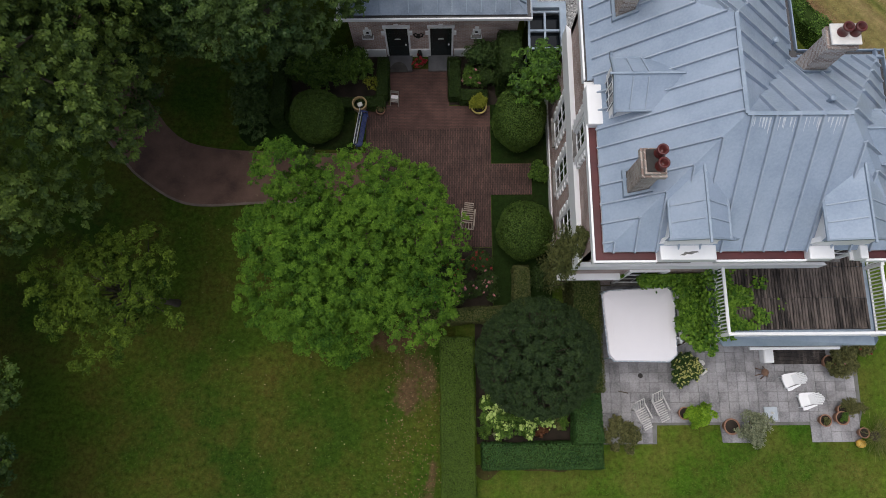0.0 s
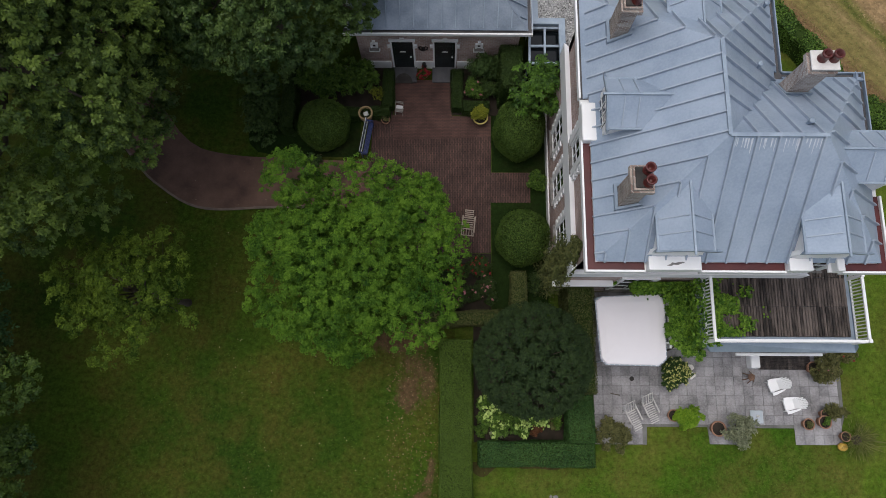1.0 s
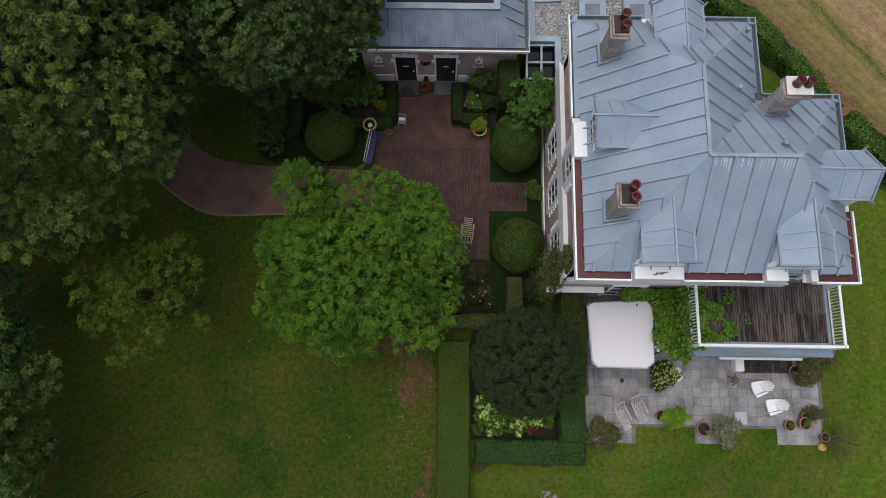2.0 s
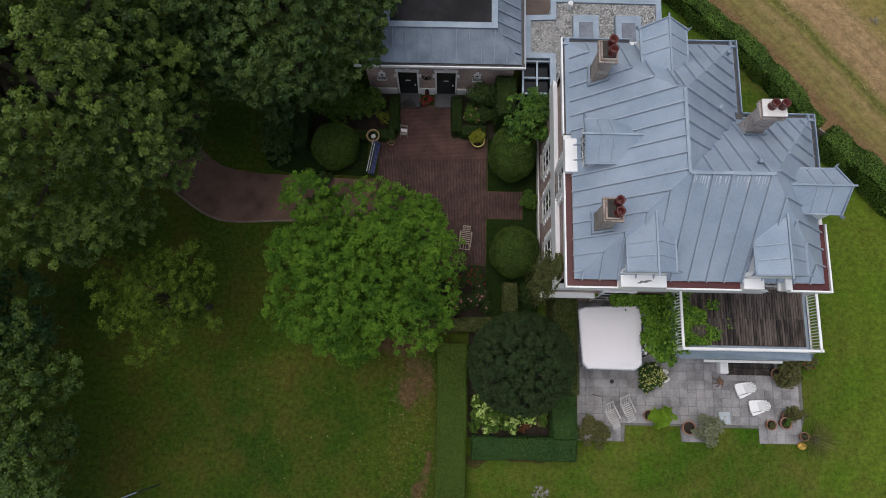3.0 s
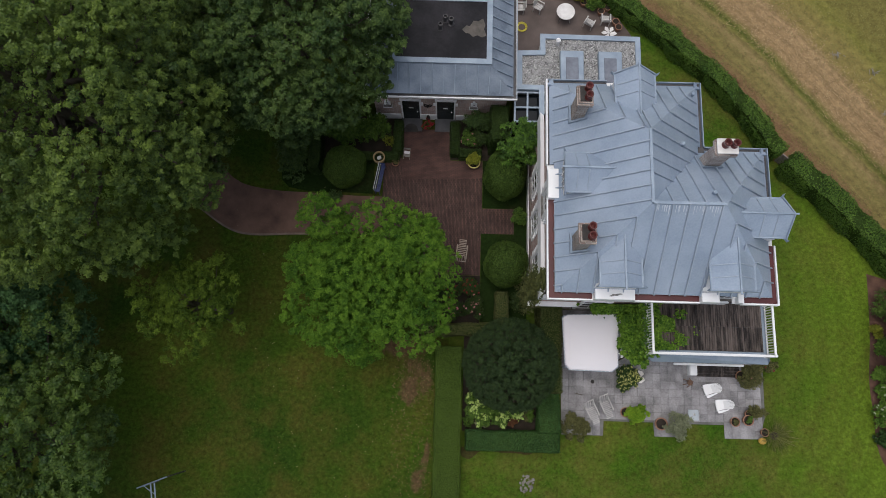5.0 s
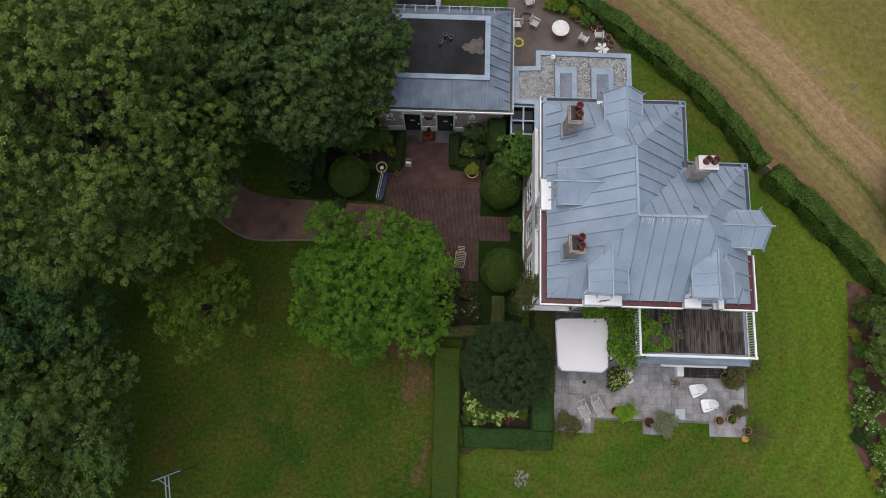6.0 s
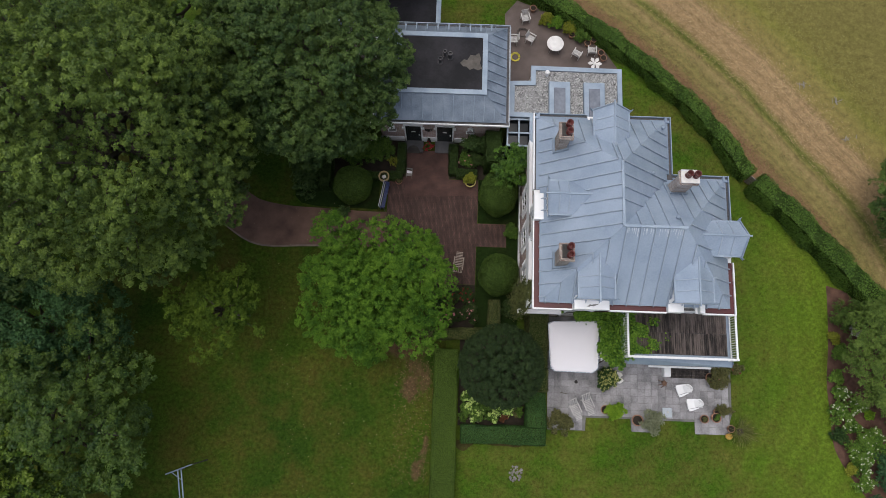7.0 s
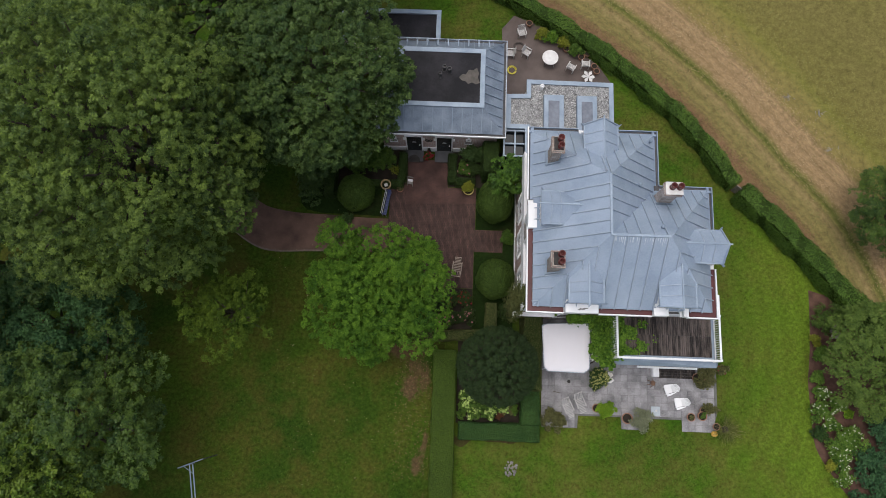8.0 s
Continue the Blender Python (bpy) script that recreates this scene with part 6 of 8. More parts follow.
# ---- clipped hedges and shrubs ----
hedge("field_hedge", HEDGE_LINE + np.array([0.1, 0.1]), 0.88, 1.1, 64000, 0.09, LEAF_FIELD_HEDGE, "long clipped green hedge along the field", uneven=0.1, group="field hedges")
hedge("field_hedge", HEDGE_LINE_2, 1.05, 1.35, 44000, 0.09, LEAF_FIELD_HEDGE, "long clipped green hedge along the field", uneven=0.1, group="field hedges")
hedge("lawn_hedge", [(0.53, 2.0), (0.53, -3.0), (0.56, -9.0)], 1.3, 0.95, 62000, 0.058, LEAF_SOFT, "wide clipped low hedge beside the lawn", uneven=0.03)
hedge("bed_hedge", [(1.5, -2.6), (6.15, -2.6)], 0.95, 0.9, 17100, 0.061, LEAF_BED, "clipped hedge at the foot of the flower bed", uneven=0.03)
hedge("bed_hedge", [(5.62, -2.1), (5.6, -0.2)], 1.05, 1.2, 9500, 0.061, LEAF_BED, "clipped hedge between flower bed and patio", uneven=0.03)
hedge("patio_hedge", [(5.58, -0.15), (5.6, 4.3)], 1.1, 2.0, 17100, 0.061, LEAF_IVY, "tall clipped olive hedge beside the patio", uneven=0.03)
hedge("cross_hedge", [(-1.3, 2.85), (2.75, 2.95)], 0.6, 0.95, 11400, 0.062, LEAF_IVY, "thin low hedge between lawn and roses", uneven=0.04)
hedge("short_hedge", [(3.2, 3.2), (3.2, 4.9)], 0.65, 1.0, 6650, 0.058, LEAF_IVY, "short clipped hedge by the house bed", uneven=0.03)
hedge("low_hedge", [(-6.0, 12.35), (-2.55, 12.4)], 0.5, 0.55, 9500, 0.05, LEAF_BOX, "low dark box edging beside the courtyard", uneven=0.03, group="box edging")
hedge("low_hedge", [(-2.62, 12.66), (-2.62, 14.5)], 0.5, 0.55, 5700, 0.05, LEAF_BOX, "low dark box edging beside the courtyard", uneven=0.03, group="box edging")
hedge("low_hedge", [(0.56, 14.5), (0.56, 12.6), ], 0.5, 0.55, 5700, 0.05, LEAF_BOX, "low dark box edging beside the courtyard", uneven=0.03, group="box edging")
hedge("low_hedge", [(0.82, 12.68), (2.0, 12.68)], 0.5, 0.55, 3800, 0.05, LEAF_BOX, "low dark box edging beside the courtyard", uneven=0.03, group="box edging")
hedge("tall_hedge", [(2.9, 12.8), (2.9, 14.7)], 0.95, 2.4, 11400, 0.061, LEAF_BOX, "tall clipped hedge by the glazed porch", uneven=0.03)
hedge("tall_hedge", [(-7.1, 11.4), (-7.1, 15.0)], 0.6, 1.0, 15200, 0.061, LEAF_BOX, "dark clipped hedge under the tall tree", uneven=0.05)
topiary("clipped_shrub", (-5.4, 11.55, 0.95), (1.12, 1.12, 1.08), 17100, 0.06, LEAF_BALL, "dark round clipped box ball", group="clipped box")
topiary("clipped_shrub", (3.3, 11.2, 1.3), (1.12, 1.3, 1.3), 22800, 0.06, LEAF_BALL, "egg-shaped clipped box shrub beside the courtyard", group="clipped box")
topiary("clipped_shrub", (3.42, 6.4, 0.95), (1.14, 1.2, 1.1), 19000, 0.06, LEAF_BALL, "round clipped box shrub beside the house", group="clipped box")

# ---- laurel, ivy, vine ----
tree("laurel_tree", (4.2, 12.2, 0), (4.15, 12.35, 2.6), (1.3, 1.5, 2.0), 34, 7, 4600, 0.135, LEAF_LIME_DARK, "fresh green laurel tree by the house wall", trunk=0.08, bough=0.24, spray=0.13, reach=(0.7, 1.1), inner=0.4)


def cling(name, places, normals, length, material, label, category, origin):
    return leafy(name, leaf_mesh(name, places, normals, length, material), origin, None, label, category)


k = 7500
y = np.clip(RNG.normal(4.75, 0.36, k), 3.7, 6.0)
z = RNG.uniform(0, 1, k) ** 0.8 * (7.4 - np.abs(y - 4.75) * 2.2)
depth = RNG.uniform(0, 1, k) ** 1.5 * np.where(z < 5.2, 0.75, 0.3) * (0.6 + 0.4 * np.sin(y * 5) * np.sin(z * 3))
P = np.stack([xw - 0.05 - depth, y, np.maximum(z, 0.05)], 1)
cling("ivy", P, np.array([-1.0, 0, 0.7]) + RNG.normal(size=(k, 3)) * 0.5, 0.11, LEAF_IVY, "brownish green climber on the house corner", "climbing plant", (xw - 0.3, 5.0, 0.0))

# pergola between canopy and deck, overgrown by a vine
pergola = thing("pergola", (9.3, 2.4, 0), "white timber pergola overgrown with a vine", "pergola")
for x in (8.95, 9.65):
    for y in (1.75, 3.6):
        bm = bmesh.new()
        box(bm, x - 0.05, x + 0.05, y - 0.05, y + 0.05, 0.0, 2.55, 0.01)
        part("post", bm, WHITE_WOOD, pergola)
for y in (1.8, 2.4, 3.0, 3.6):
    bm = bmesh.new()
    box(bm, 8.75, 9.9, y - 0.03, y + 0.03, 2.58, 2.7)
    part("rafter", bm, WHITE_WOOD, pergola)
for x in (8.95, 9.65):
    bm = bmesh.new()
    box(bm, x - 0.04, x + 0.04, 1.6, 3.8, 2.45, 2.57)
    part("beam", bm, WHITE_WOOD, pergola)
vine = thing("vine", (9.1, 1.4, 0.0), "fresh green large-leaved vine over pergola and railing", "climbing plant")


def vine_part(name, P):
    N = RNG.normal(size=(len(P), 3)) * 0.42 + np.array([0, 0, 1.0])
    leafy(name, leaf_mesh(name, P, N, 0.115, LEAF_VINE, 0.8), None, vine)


P, N, bc, way = crown_points((9.42, 2.75, 2.75), (0.85, 1.75, 0.7), 70, 24000, bough=(0.22, 0.4), low=-0.3, shell=0.1, lean=0.9)
vine_part("pergola_foliage", P)
k = 6500
Q = np.stack([10.0 + np.abs(RNG.normal(0, 0.66, k)), 1.95 + RNG.random(k) * 2.2, 4.2 + RNG.random(k) * 0.22], 1)
lob = np.sin(Q[:, 0] * 4.2 + 1) * np.sin(Q[:, 1] * 5.1 + Q[:, 0]) + 0.15 - (Q[:, 0] - 10.0) * 0.42 - np.maximum(0, Q[:, 1] - 3.0) * 0.5
vine_part("deck_foliage", Q[lob + RNG.normal(size=len(lob)) * 0.22 > -0.12])
vine_part("railing_foliage", np.stack([RNG.normal(9.9, 0.25, 2600), RNG.uniform(1.6, 4.1, 2600), RNG.uniform(2.8, 4.5, 2600)], 1))
W2 = np.stack([RNG.uniform(6.7, 9.6, 6000), 4.12 - np.abs(RNG.normal(0, 0.16, 6000)), RNG.uniform(2.5, 3.3, 6000)], 1)
W2 = W2[np.sin(W2[:, 0] * 5) * 0.6 + (W2[:, 0] - 7.2) * 1.1 - (4.0 - W2[:, 1]) * 0.8 > 0]
vine_part("wall_foliage", W2)
bm = bmesh.new()
tube(bm, [(9.1, 1.4, -0.03), (9.05, 1.5, 1.2), (9.2, 1.7, 2.5), (9.4, 2.5, 2.75)], [0.05, 0.04, 0.035, 0.02], 6)
part("stem", bm, BARK, vine)

# white canopy on posts
canopy = thing("canopy", (7.4, 2.3, 0), "white canvas garden canopy on a metal frame", "canopy")
CQ = [(6.38, 0.97), (8.42, 0.93), (8.72, 1.18), (8.78, 3.45), (8.58, 3.72), (6.30, 3.60), (6.06, 3.46), (6.18, 1.20)]
bm = bmesh.new()
cx, cy = 7.42, 2.32
rings = []
for f, zz in ((1.0, 2.62), (0.985, 2.69), (0.8, 2.74), (0.5, 2.78), (0.2, 2.80)):
    rings.append([bm.verts.new((cx + (x - cx) * f, cy + (y - cy) * f, zz)) for x, y in CQ])
for a, b in zip(rings, rings[1:]):
    for i in range(8):
        bm.faces.new((a[i], a[(i + 1) % 8], b[(i + 1) % 8], b[i]))
bm.faces.new(rings[-1])
low = [bm.verts.new((v.co.x, v.co.y, v.co.z - 0.015)) for v in rings[0]]
bm.faces.new(low[::-1])
for i in range(8):
    bm.faces.new((low[i], low[(i + 1) % 8], rings[0][(i + 1) % 8], rings[0][i]))
part("canvas", bm, CANVAS, canopy, "white stretched canvas", smooth=False)
bm = bmesh.new()
fr = [(cx + (x - cx) * 1.015, cy + (y - cy) * 1.015, 2.6) for x, y in CQ]
for a, b in zip(fr, fr[1:] + fr[:1]):
    tube(bm, [a, b], [0.02, 0.02], 6)
part("canopy_frame", bm, ZINC_SEAM, canopy)
for x, y in ((6.22, 1.08), (8.6, 1.06), (8.68, 3.6), (6.15, 3.58)):
    bm = bmesh.new()
    tube(bm, [(x, y, 0.02), (x, y, 2.6)], [0.03, 0.03], 8)
    part("post", bm, ZINC_SEAM, canopy)
for a, b in zip(CQ, CQ[1:] + CQ[:1]):
    L = math.dist(a, b)
    for i in range(max(1, int(L / 0.2))):
        f = (i + 0.5) / max(1, int(L / 0.2))
        p = (a[0] + (b[0] - a[0]) * f, a[1] + (b[1] - a[1]) * f)
        o = Vector((p[0] - cx, p[1] - cy)).normalized()
        bm = bmesh.new()
        beam(bm, (p[0] - o.x * 0.01, p[1] - o.y * 0.01, 2.63), (p[0] + o.x * 0.025, p[1] + o.y * 0.025, 2.615), 0.03, 0.02)
        part("tie", bm, WHITE, canopy)

# ---- patio furniture ----


def adirondack(m):
    t = thing("garden_armchair", (0, 0, 0), "white slatted wooden garden armchair on the patio", "garden chair", "white armchairs")
    for i in range(6):
        y0 = -0.42 + i * 0.1
        bm = bmesh.new()
        beam(bm, (-0.27, y0, 0.36 - i * 0.022), (0.27, y0, 0.36 - i * 0.022), 0.09, 0.02)
        part("seat_slat", bm, WHITE_WOOD, t)
    for i in range(7):
        x = (i - 3) * 0.085
        top = 0.98 - 0.018 * (i - 3) ** 2
        bm = bmesh.new()
        beam(bm, (x * 0.85, 0.12, 0.24), (x * 1.12, 0.12 + (top - 0.24) * 0.62, top), 0.078, 0.02, up=(0, -1, 0.6))
        part("back_slat", bm, WHITE_WOOD, t)
    for s in (-1, 1):
        bm = bmesh.new()
        prism(bm, [(s * 0.29, -0.5), (s * 0.45, -0.5), (s * 0.46, -0.3), (s * 0.36, 0.3), (s * 0.3, 0.3)], 0.54, 0.565)
        part("armrest", bm, WHITE_WOOD, t)
        bm = bmesh.new()
        box(bm, s * 0.31 - 0.02, s * 0.31 + 0.02, -0.45, -0.35, 0, 0.54)
        part("front_leg", bm, WHITE_WOOD, t)
        bm = bmesh.new()
        beam(bm, (s * 0.27, -0.44, 0.27), (s * 0.27, 0.62, 0.0), 0.03, 0.1)
        part("side_rail", bm, WHITE_WOOD, t)
    bm = bmesh.new()
    box(bm, -0.32, 0.32, -0.455, -0.43, 0.24, 0.36)
    part("apron", bm, WHITE_WOOD, t)
    t.matrix_basis = m
    return t


ch = adirondack(pose(14.1, 0.22, 0.03, 0, 0, -72))
ch.scale = (0.74, 0.74, 0.74)
copy_thing(ch, pose(14.68, -0.56, 0.03, 0, 0, -78))


def deck_chair(m, label, wood):
    t = thing("deck_chair", (0, 0, 0), label, "garden chair", "silvered chairs")
    for i in range(6):
        bm = bmesh.new()
        beam(bm, (-0.22, -0.3 + i * 0.1, 0.42), (0.22, -0.3 + i * 0.1, 0.42), 0.045, 0.018)
        part("seat_slat", bm, wood, t)
    for i in range(4):
        x = (i - 1.5) * 0.12
        bm = bmesh.new()
        beam(bm, (x, 0.25, 0.44), (x, 0.62, 0.98), 0.03, 0.018, up=(0, -1, 0.7))
        part("back_slat", bm, wood, t)
    for s in (-1, 1):
        bm = bmesh.new()
        beam(bm, (s * 0.27, -0.34, 0.63), (s * 0.27, 0.42, 0.66), 0.06, 0.025)
        part("armrest", bm, wood, t)
        bm = bmesh.new()
        beam(bm, (s * 0.25, 0.23, 0.42), (s * 0.25, 0.66, 1.04), 0.035, 0.04, up=(0, -1, 0.7))
        part("back_post", bm, wood, t)
        for y in (-0.3, 0.3):
            bm = bmesh.new()
            box(bm, s * 0.25 - 0.02, s * 0.25 + 0.02, y - 0.02, y + 0.02, 0, 0.63)
            part("leg", bm, wood, t)
    bm = bmesh.new()
    beam(bm, (-0.27, 0.64, 1.0), (0.27, 0.64, 1.0), 0.03, 0.06)
    part("top_rail", bm, wood, t)
    for i in range(4):
        bm = bmesh.new()
        beam(bm, (-0.2, -0.4 - i * 0.1, 0.36 - i * 0.04), (0.2, -0.4 - i * 0.1, 0.36 - i * 0.04), 0.045, 0.018)
        part("footrest_slat", bm, wood, t)
    for s in (-1, 1):
        bm = bmesh.new()
        beam(bm, (s * 0.18, -0.7, 0.22), (s * 0.18, -0.7, 0.0), 0.03, 0.03, up=(0, 1, 0))
        part("footrest_leg", bm, wood, t)
    t.matrix_basis = m
    return t


dc = deck_chair(pose(7.92, -1.05, 0.03, 0, 0, 26), "pale silvered slatted teak deck chair with footrest", PALE_TEAK)
dc.scale = (0.9, 0.9, 0.9)
copy_thing(dc, pose(8.64, -0.74, 0.03, 0, 0, 24))
deck_chair(pose(1.07, 7.1, 0.03, 0, 0, 174), "brown slatted teak deck chair in the courtyard", BROWN_TEAK)


def pot(base, r, h, material, label, soil=True):
    t = thing("plant_pot", base, label, "plant pot")
    x, y, z = base
    bm = bmesh.new()
    lathe(bm, x, y, [(r * 0.68, z), (r * 0.95, z + h * 0.82), (r * 1.06, z + h * 0.84), (r * 1.06, z + h), (r * 0.9, z + h), (r * 0.86, z + h * 0.9)], 22)
    part("pot_body", bm, material, t, smooth=False)
    bm = bmesh.new()
    lathe(bm, x, y, [(r * 0.87, z + h * 0.86), (r * 0.87, z + h * 0.905)], 18)
    part("soil", bm, SOIL, t)
    return t


YELLOW_GLAZE = surface("yellow_glaze", (0.42, 0.33, 0.09), (0.58, 0.47, 0.16), 3, 20, rough=0.4)
pot((9.63, -1.04, 0.03), 0.24, 0.42, TERRACOTTA, "terracotta pot beside a lime-green shrub")
pot((11.42, -1.56, 0.03), 0.3, 0.5, TERRACOTTA, "large terracotta pot at the patio edge")
pot((15.25, -1.36, 0.03), 0.23, 0.36, TERRACOTTA, "terracotta pot with a small plant")
pot((15.9, -1.27, 0.03), 0.26, 0.42, TERRACOTTA, "terracotta pot among patio plants")
pot((16.0, -0.95, 0.03), 0.2, 0.34, TERRACOTTA, "terracotta pot among patio plants")
pot((15.68, 0.95, 0.03), 0.26, 0.4, TERRACOTTA, "orange terracotta pot by the step")
pot((16.75, -1.85, 0.03), 0.2, 0.32, TERRACOTTA, "small terracotta pot on the patio corner")
pot((1.63, 12.2, 0.04), 0.34, 0.4, YELLOW_GLAZE, "yellow glazed pot on the courtyard")
pot((-2.72, 12.1, 0.04), 0.2, 0.3, TERRACOTTA, "terracotta pot by the box edging")
loose_plant("potted_shrub", (10.12, -1.12, 0.1), (0.66, 0.66, 1.1), 7500, 0.1, LEAF_LIME, "bushy lime-green potted shrub", boughs=16)
loose_plant("olive_bush", (12.15, -1.55, 0.15), (0.7, 0.95, 1.25), 3600, 0.1, LEAF_SILVER, "silvery loose olive bush by a terracotta pot", boughs=20)
loose_plant("pot_plant", (15.25, -1.36, 0.33), (0.22, 0.22, 0.25), 500, 0.06, LEAF_BROWN, "small brownish plant in a pot", boughs=6)
loose_plant("pot_plant", (15.9, -1.27, 0.4), (0.26, 0.26, 0.35), 700, 0.07, LEAF_HEDGE, "small green plant in a pot", boughs=6)
loose_plant("patio_shrub", (16.35, -0.85, 0.03), (0.55, 0.5, 0.8), 2600, 0.08, LEAF_BROWN, "brownish patio plant with dull leaves", boughs=14)
loose_plant("patio_shrub", (16.15, 0.85, 0.03), (0.82, 0.8, 1.15), 6500, 0.1, LEAF_BROWN, "large olive-brown shrub by the garden step", blooms=9, bloom_material=PETAL_PINK, bloom_size=0.05, boughs=18)
loose_plant("flowering_shrub", (9.7, 0.75, 0.03), (0.85, 0.82, 1.15), 7500, 0.095, LEAF_MID, "round shrub full of cream-white flowers", blooms=210, bloom_material=PETAL_CREAM, bloom_size=0.06, boughs=18)
loose_plant("dry_shrub", (7.15, -1.8, 0.03), (0.9, 0.8, 0.8), 6000, 0.1, LEAF_BROWN, "brownish wispy shrub at the patio edge", boughs=18)
ROUGH_CLUMP = foliage("wispy_grass", (0.06, 0.075, 0.02), (0.20, 0.20, 0.07), 0.3)
gk = 300
ga_ = RNG.uniform(0, 6.283, gk)
gw = np.stack([np.cos(ga_), np.sin(ga_), RNG.uniform(0.1, 1.4, gk)], 1)
gp = np.array([17.35, -2.0, 0.12]) + np.stack([np.cos(ga_), np.sin(ga_), np.zeros(gk)], 1) * (RNG.random((gk, 1)) * 0.5) + RNG.normal(size=(gk, 3)) * np.array([0.12, 0.12, 0.02])
grassy = thing("grass_clump", (17.35, -2.0, 0.0), "tall wispy ornamental grass clump by the patio corner", "ornamental grass")
leafy("foliage", leaf_mesh("foliage", gp, np.stack([-np.cos(ga_), -np.sin(ga_), np.ones(gk)], 1), 0.55, ROUGH_CLUMP, 0.03, along=gw), None, grassy)
bm = bmesh.new()
lathe(bm, 17.35, -2.0, [(0.2, -0.03), (0.22, 0.06), (0.12, 0.16), (0.02, 0.2)], 12)
part("crown_base", bm, BARK, grassy)
loose_plant("red_hot_poker", (17.2, 1.5, 0.0), (0.6, 0.35, 0.6), 900, 0.12, LEAF_BROWN, "low dry plant with a few orange-red flowers beside the extension", blooms=4, bloom_material=PETAL_RED, bloom_size=0.07, boughs=10)
loose_plant("yellow_plant", (1.63, 12.25, 0.36), (0.52, 0.5, 0.7), 3000, 0.1, LEAF_YELLOW, "yellow-green plant spilling from a glazed pot", boughs=14)
loose_plant("pot_plant", (-2.72, 12.1, 0.3), (0.2, 0.2, 0.3), 450, 0.06, LEAF_BROWN, "small plant in a terracotta pot", boughs=6)
bm = bmesh.new()
box(bm, 12.97, 13.5, -1.36, -0.82, 0.03, 0.1, 0.015)
slab = single("water_basin", bm, surface("blue_grey_slab", (0.30, 0.34, 0.38), (0.42, 0.46, 0.50), 3, 20, rough=0.4), "square blue-grey slab with a small metal spout", "fountain")
bm = bmesh.new()
lathe(bm, 13.27, -1.06, [(0.06, 0.098), (0.05, 0.13), (0.02, 0.16), (0.03, 0.24), (0.01, 0.26)], 12)
part("spout", bm, WHITE_STONE, slab)
RUST = surface("rusty_iron", (0.09, 0.05, 0.035), (0.20, 0.12, 0.08), 6, 30, rough=0.9)
brazier = thing("iron_stand", (13.12, 0.58, 0.03), "small rusty iron plant stand on the patio", "stand")
bm = bmesh.new()
lathe(bm, 13.04, 0.55, [(0.1, 0.3), (0.15, 0.33), (0.15, 0.36), (0.12, 0.36), (0.07, 0.33)], 14)
part("bowl", bm, RUST, brazier)
for a in (0.3, 1.3, 2.4, 3.6, 4.5, 5.5):
    bm = bmesh.new()
    tube(bm, [(13.04 + 0.12 * math.cos(a), 0.55 + 0.12 * math.sin(a), 0.36), (13.04 + 0.3 * math.cos(a), 0.55 + 0.26 * math.sin(a), 0.03)], [0.02, 0.02], 5)
    part("leg", bm, RUST, brazier)
bm = bmesh.new()
bmesh.ops.create_icosphere(bm, subdivisions=3, radius=0.17, matrix=Matrix.Translation((16.68, -2.28, 0.13)) @ Matrix.Diagonal((1.2, 1, 0.85, 1)))
for v in bm.verts:
    a = math.atan2(v.co.y + 2.28, v.co.x - 16.68)
    v.co.xy = Vector((16.68, -2.28)) + (v.co.xy - Vector((16.68, -2.28))) * (1 + 0.06 * math.cos(a * 9))
tube(bm, [(16.68, -2.28, 0.26), (16.7, -2.27, 0.33)], [0.025, 0.015], 6)
single("pumpkin", bm, surface("pumpkin_skin", (0.45, 0.26, 0.04), (0.6, 0.38, 0.08), 4, 20, rough=0.5), "yellow-orange ribbed pumpkin on the patio corner", "pumpkin", smooth=True)
bm = bmesh.new()
for i in range(7):
    a = i * 0.9
    box(bm, 10.5 + 0.16 * math.cos(a) * (i > 0) - 0.18, 10.5 + 0.16 * math.cos(a) * (i > 0) + 0.13, 0.75 + 0.2 * math.sin(a) - 0.1, 0.75 + 0.2 * math.sin(a) + 0.12, 0.03, 0.1 + 0.03 * i, 0.03, turn=a * 40)
single("pale_stones", bm, WHITE_STONE, "heap of pale weathered stones beside the flowering shrub", "stones")
bm = bmesh.new()
lathe(bm, 8.06, 0.46, [(0.1, 0.03), (0.1, 0.045), (0.08, 0.047), (0.02, 0.04)], 16)
single("drain_cover", bm, IRON, "round dark drain cover in the patio", "drain")
bm = bmesh.new()
tube(bm, [(7.1, -0.15, 0.06), (7.45, -0.22, 0.06), (7.5, -0.24, 0.07)], [0.018, 0.018, 0.03], 6)
single("garden_stick", bm, BARK, "dark garden stick lying on the patio", "stick")

# ---- courtyard things ----
bench = thing("blue_bench", (0, 0, 0), "blue wooden garden bench with white-edged back", "bench")
for i in range(4):
    bm = bmesh.new()
    beam(bm, (-0.8, -0.4 + i * 0.11, 0.43), (0.8, -0.4 + i * 0.11, 0.43), 0.095, 0.03)
    part("seat_slat", bm, BLUE_WOOD, bench)
for i in range(3):
    bm = bmesh.new()
    beam(bm, (-0.82, 0.06 + i * 0.06, 0.56 + i * 0.13), (0.82, 0.06 + i * 0.06, 0.56 + i * 0.13), 0.03, 0.1)
    part("back_slat", bm, BLUE_WOOD if i == 1 else WHITE_WOOD, bench, "" if i == 1 else "white painted slat")
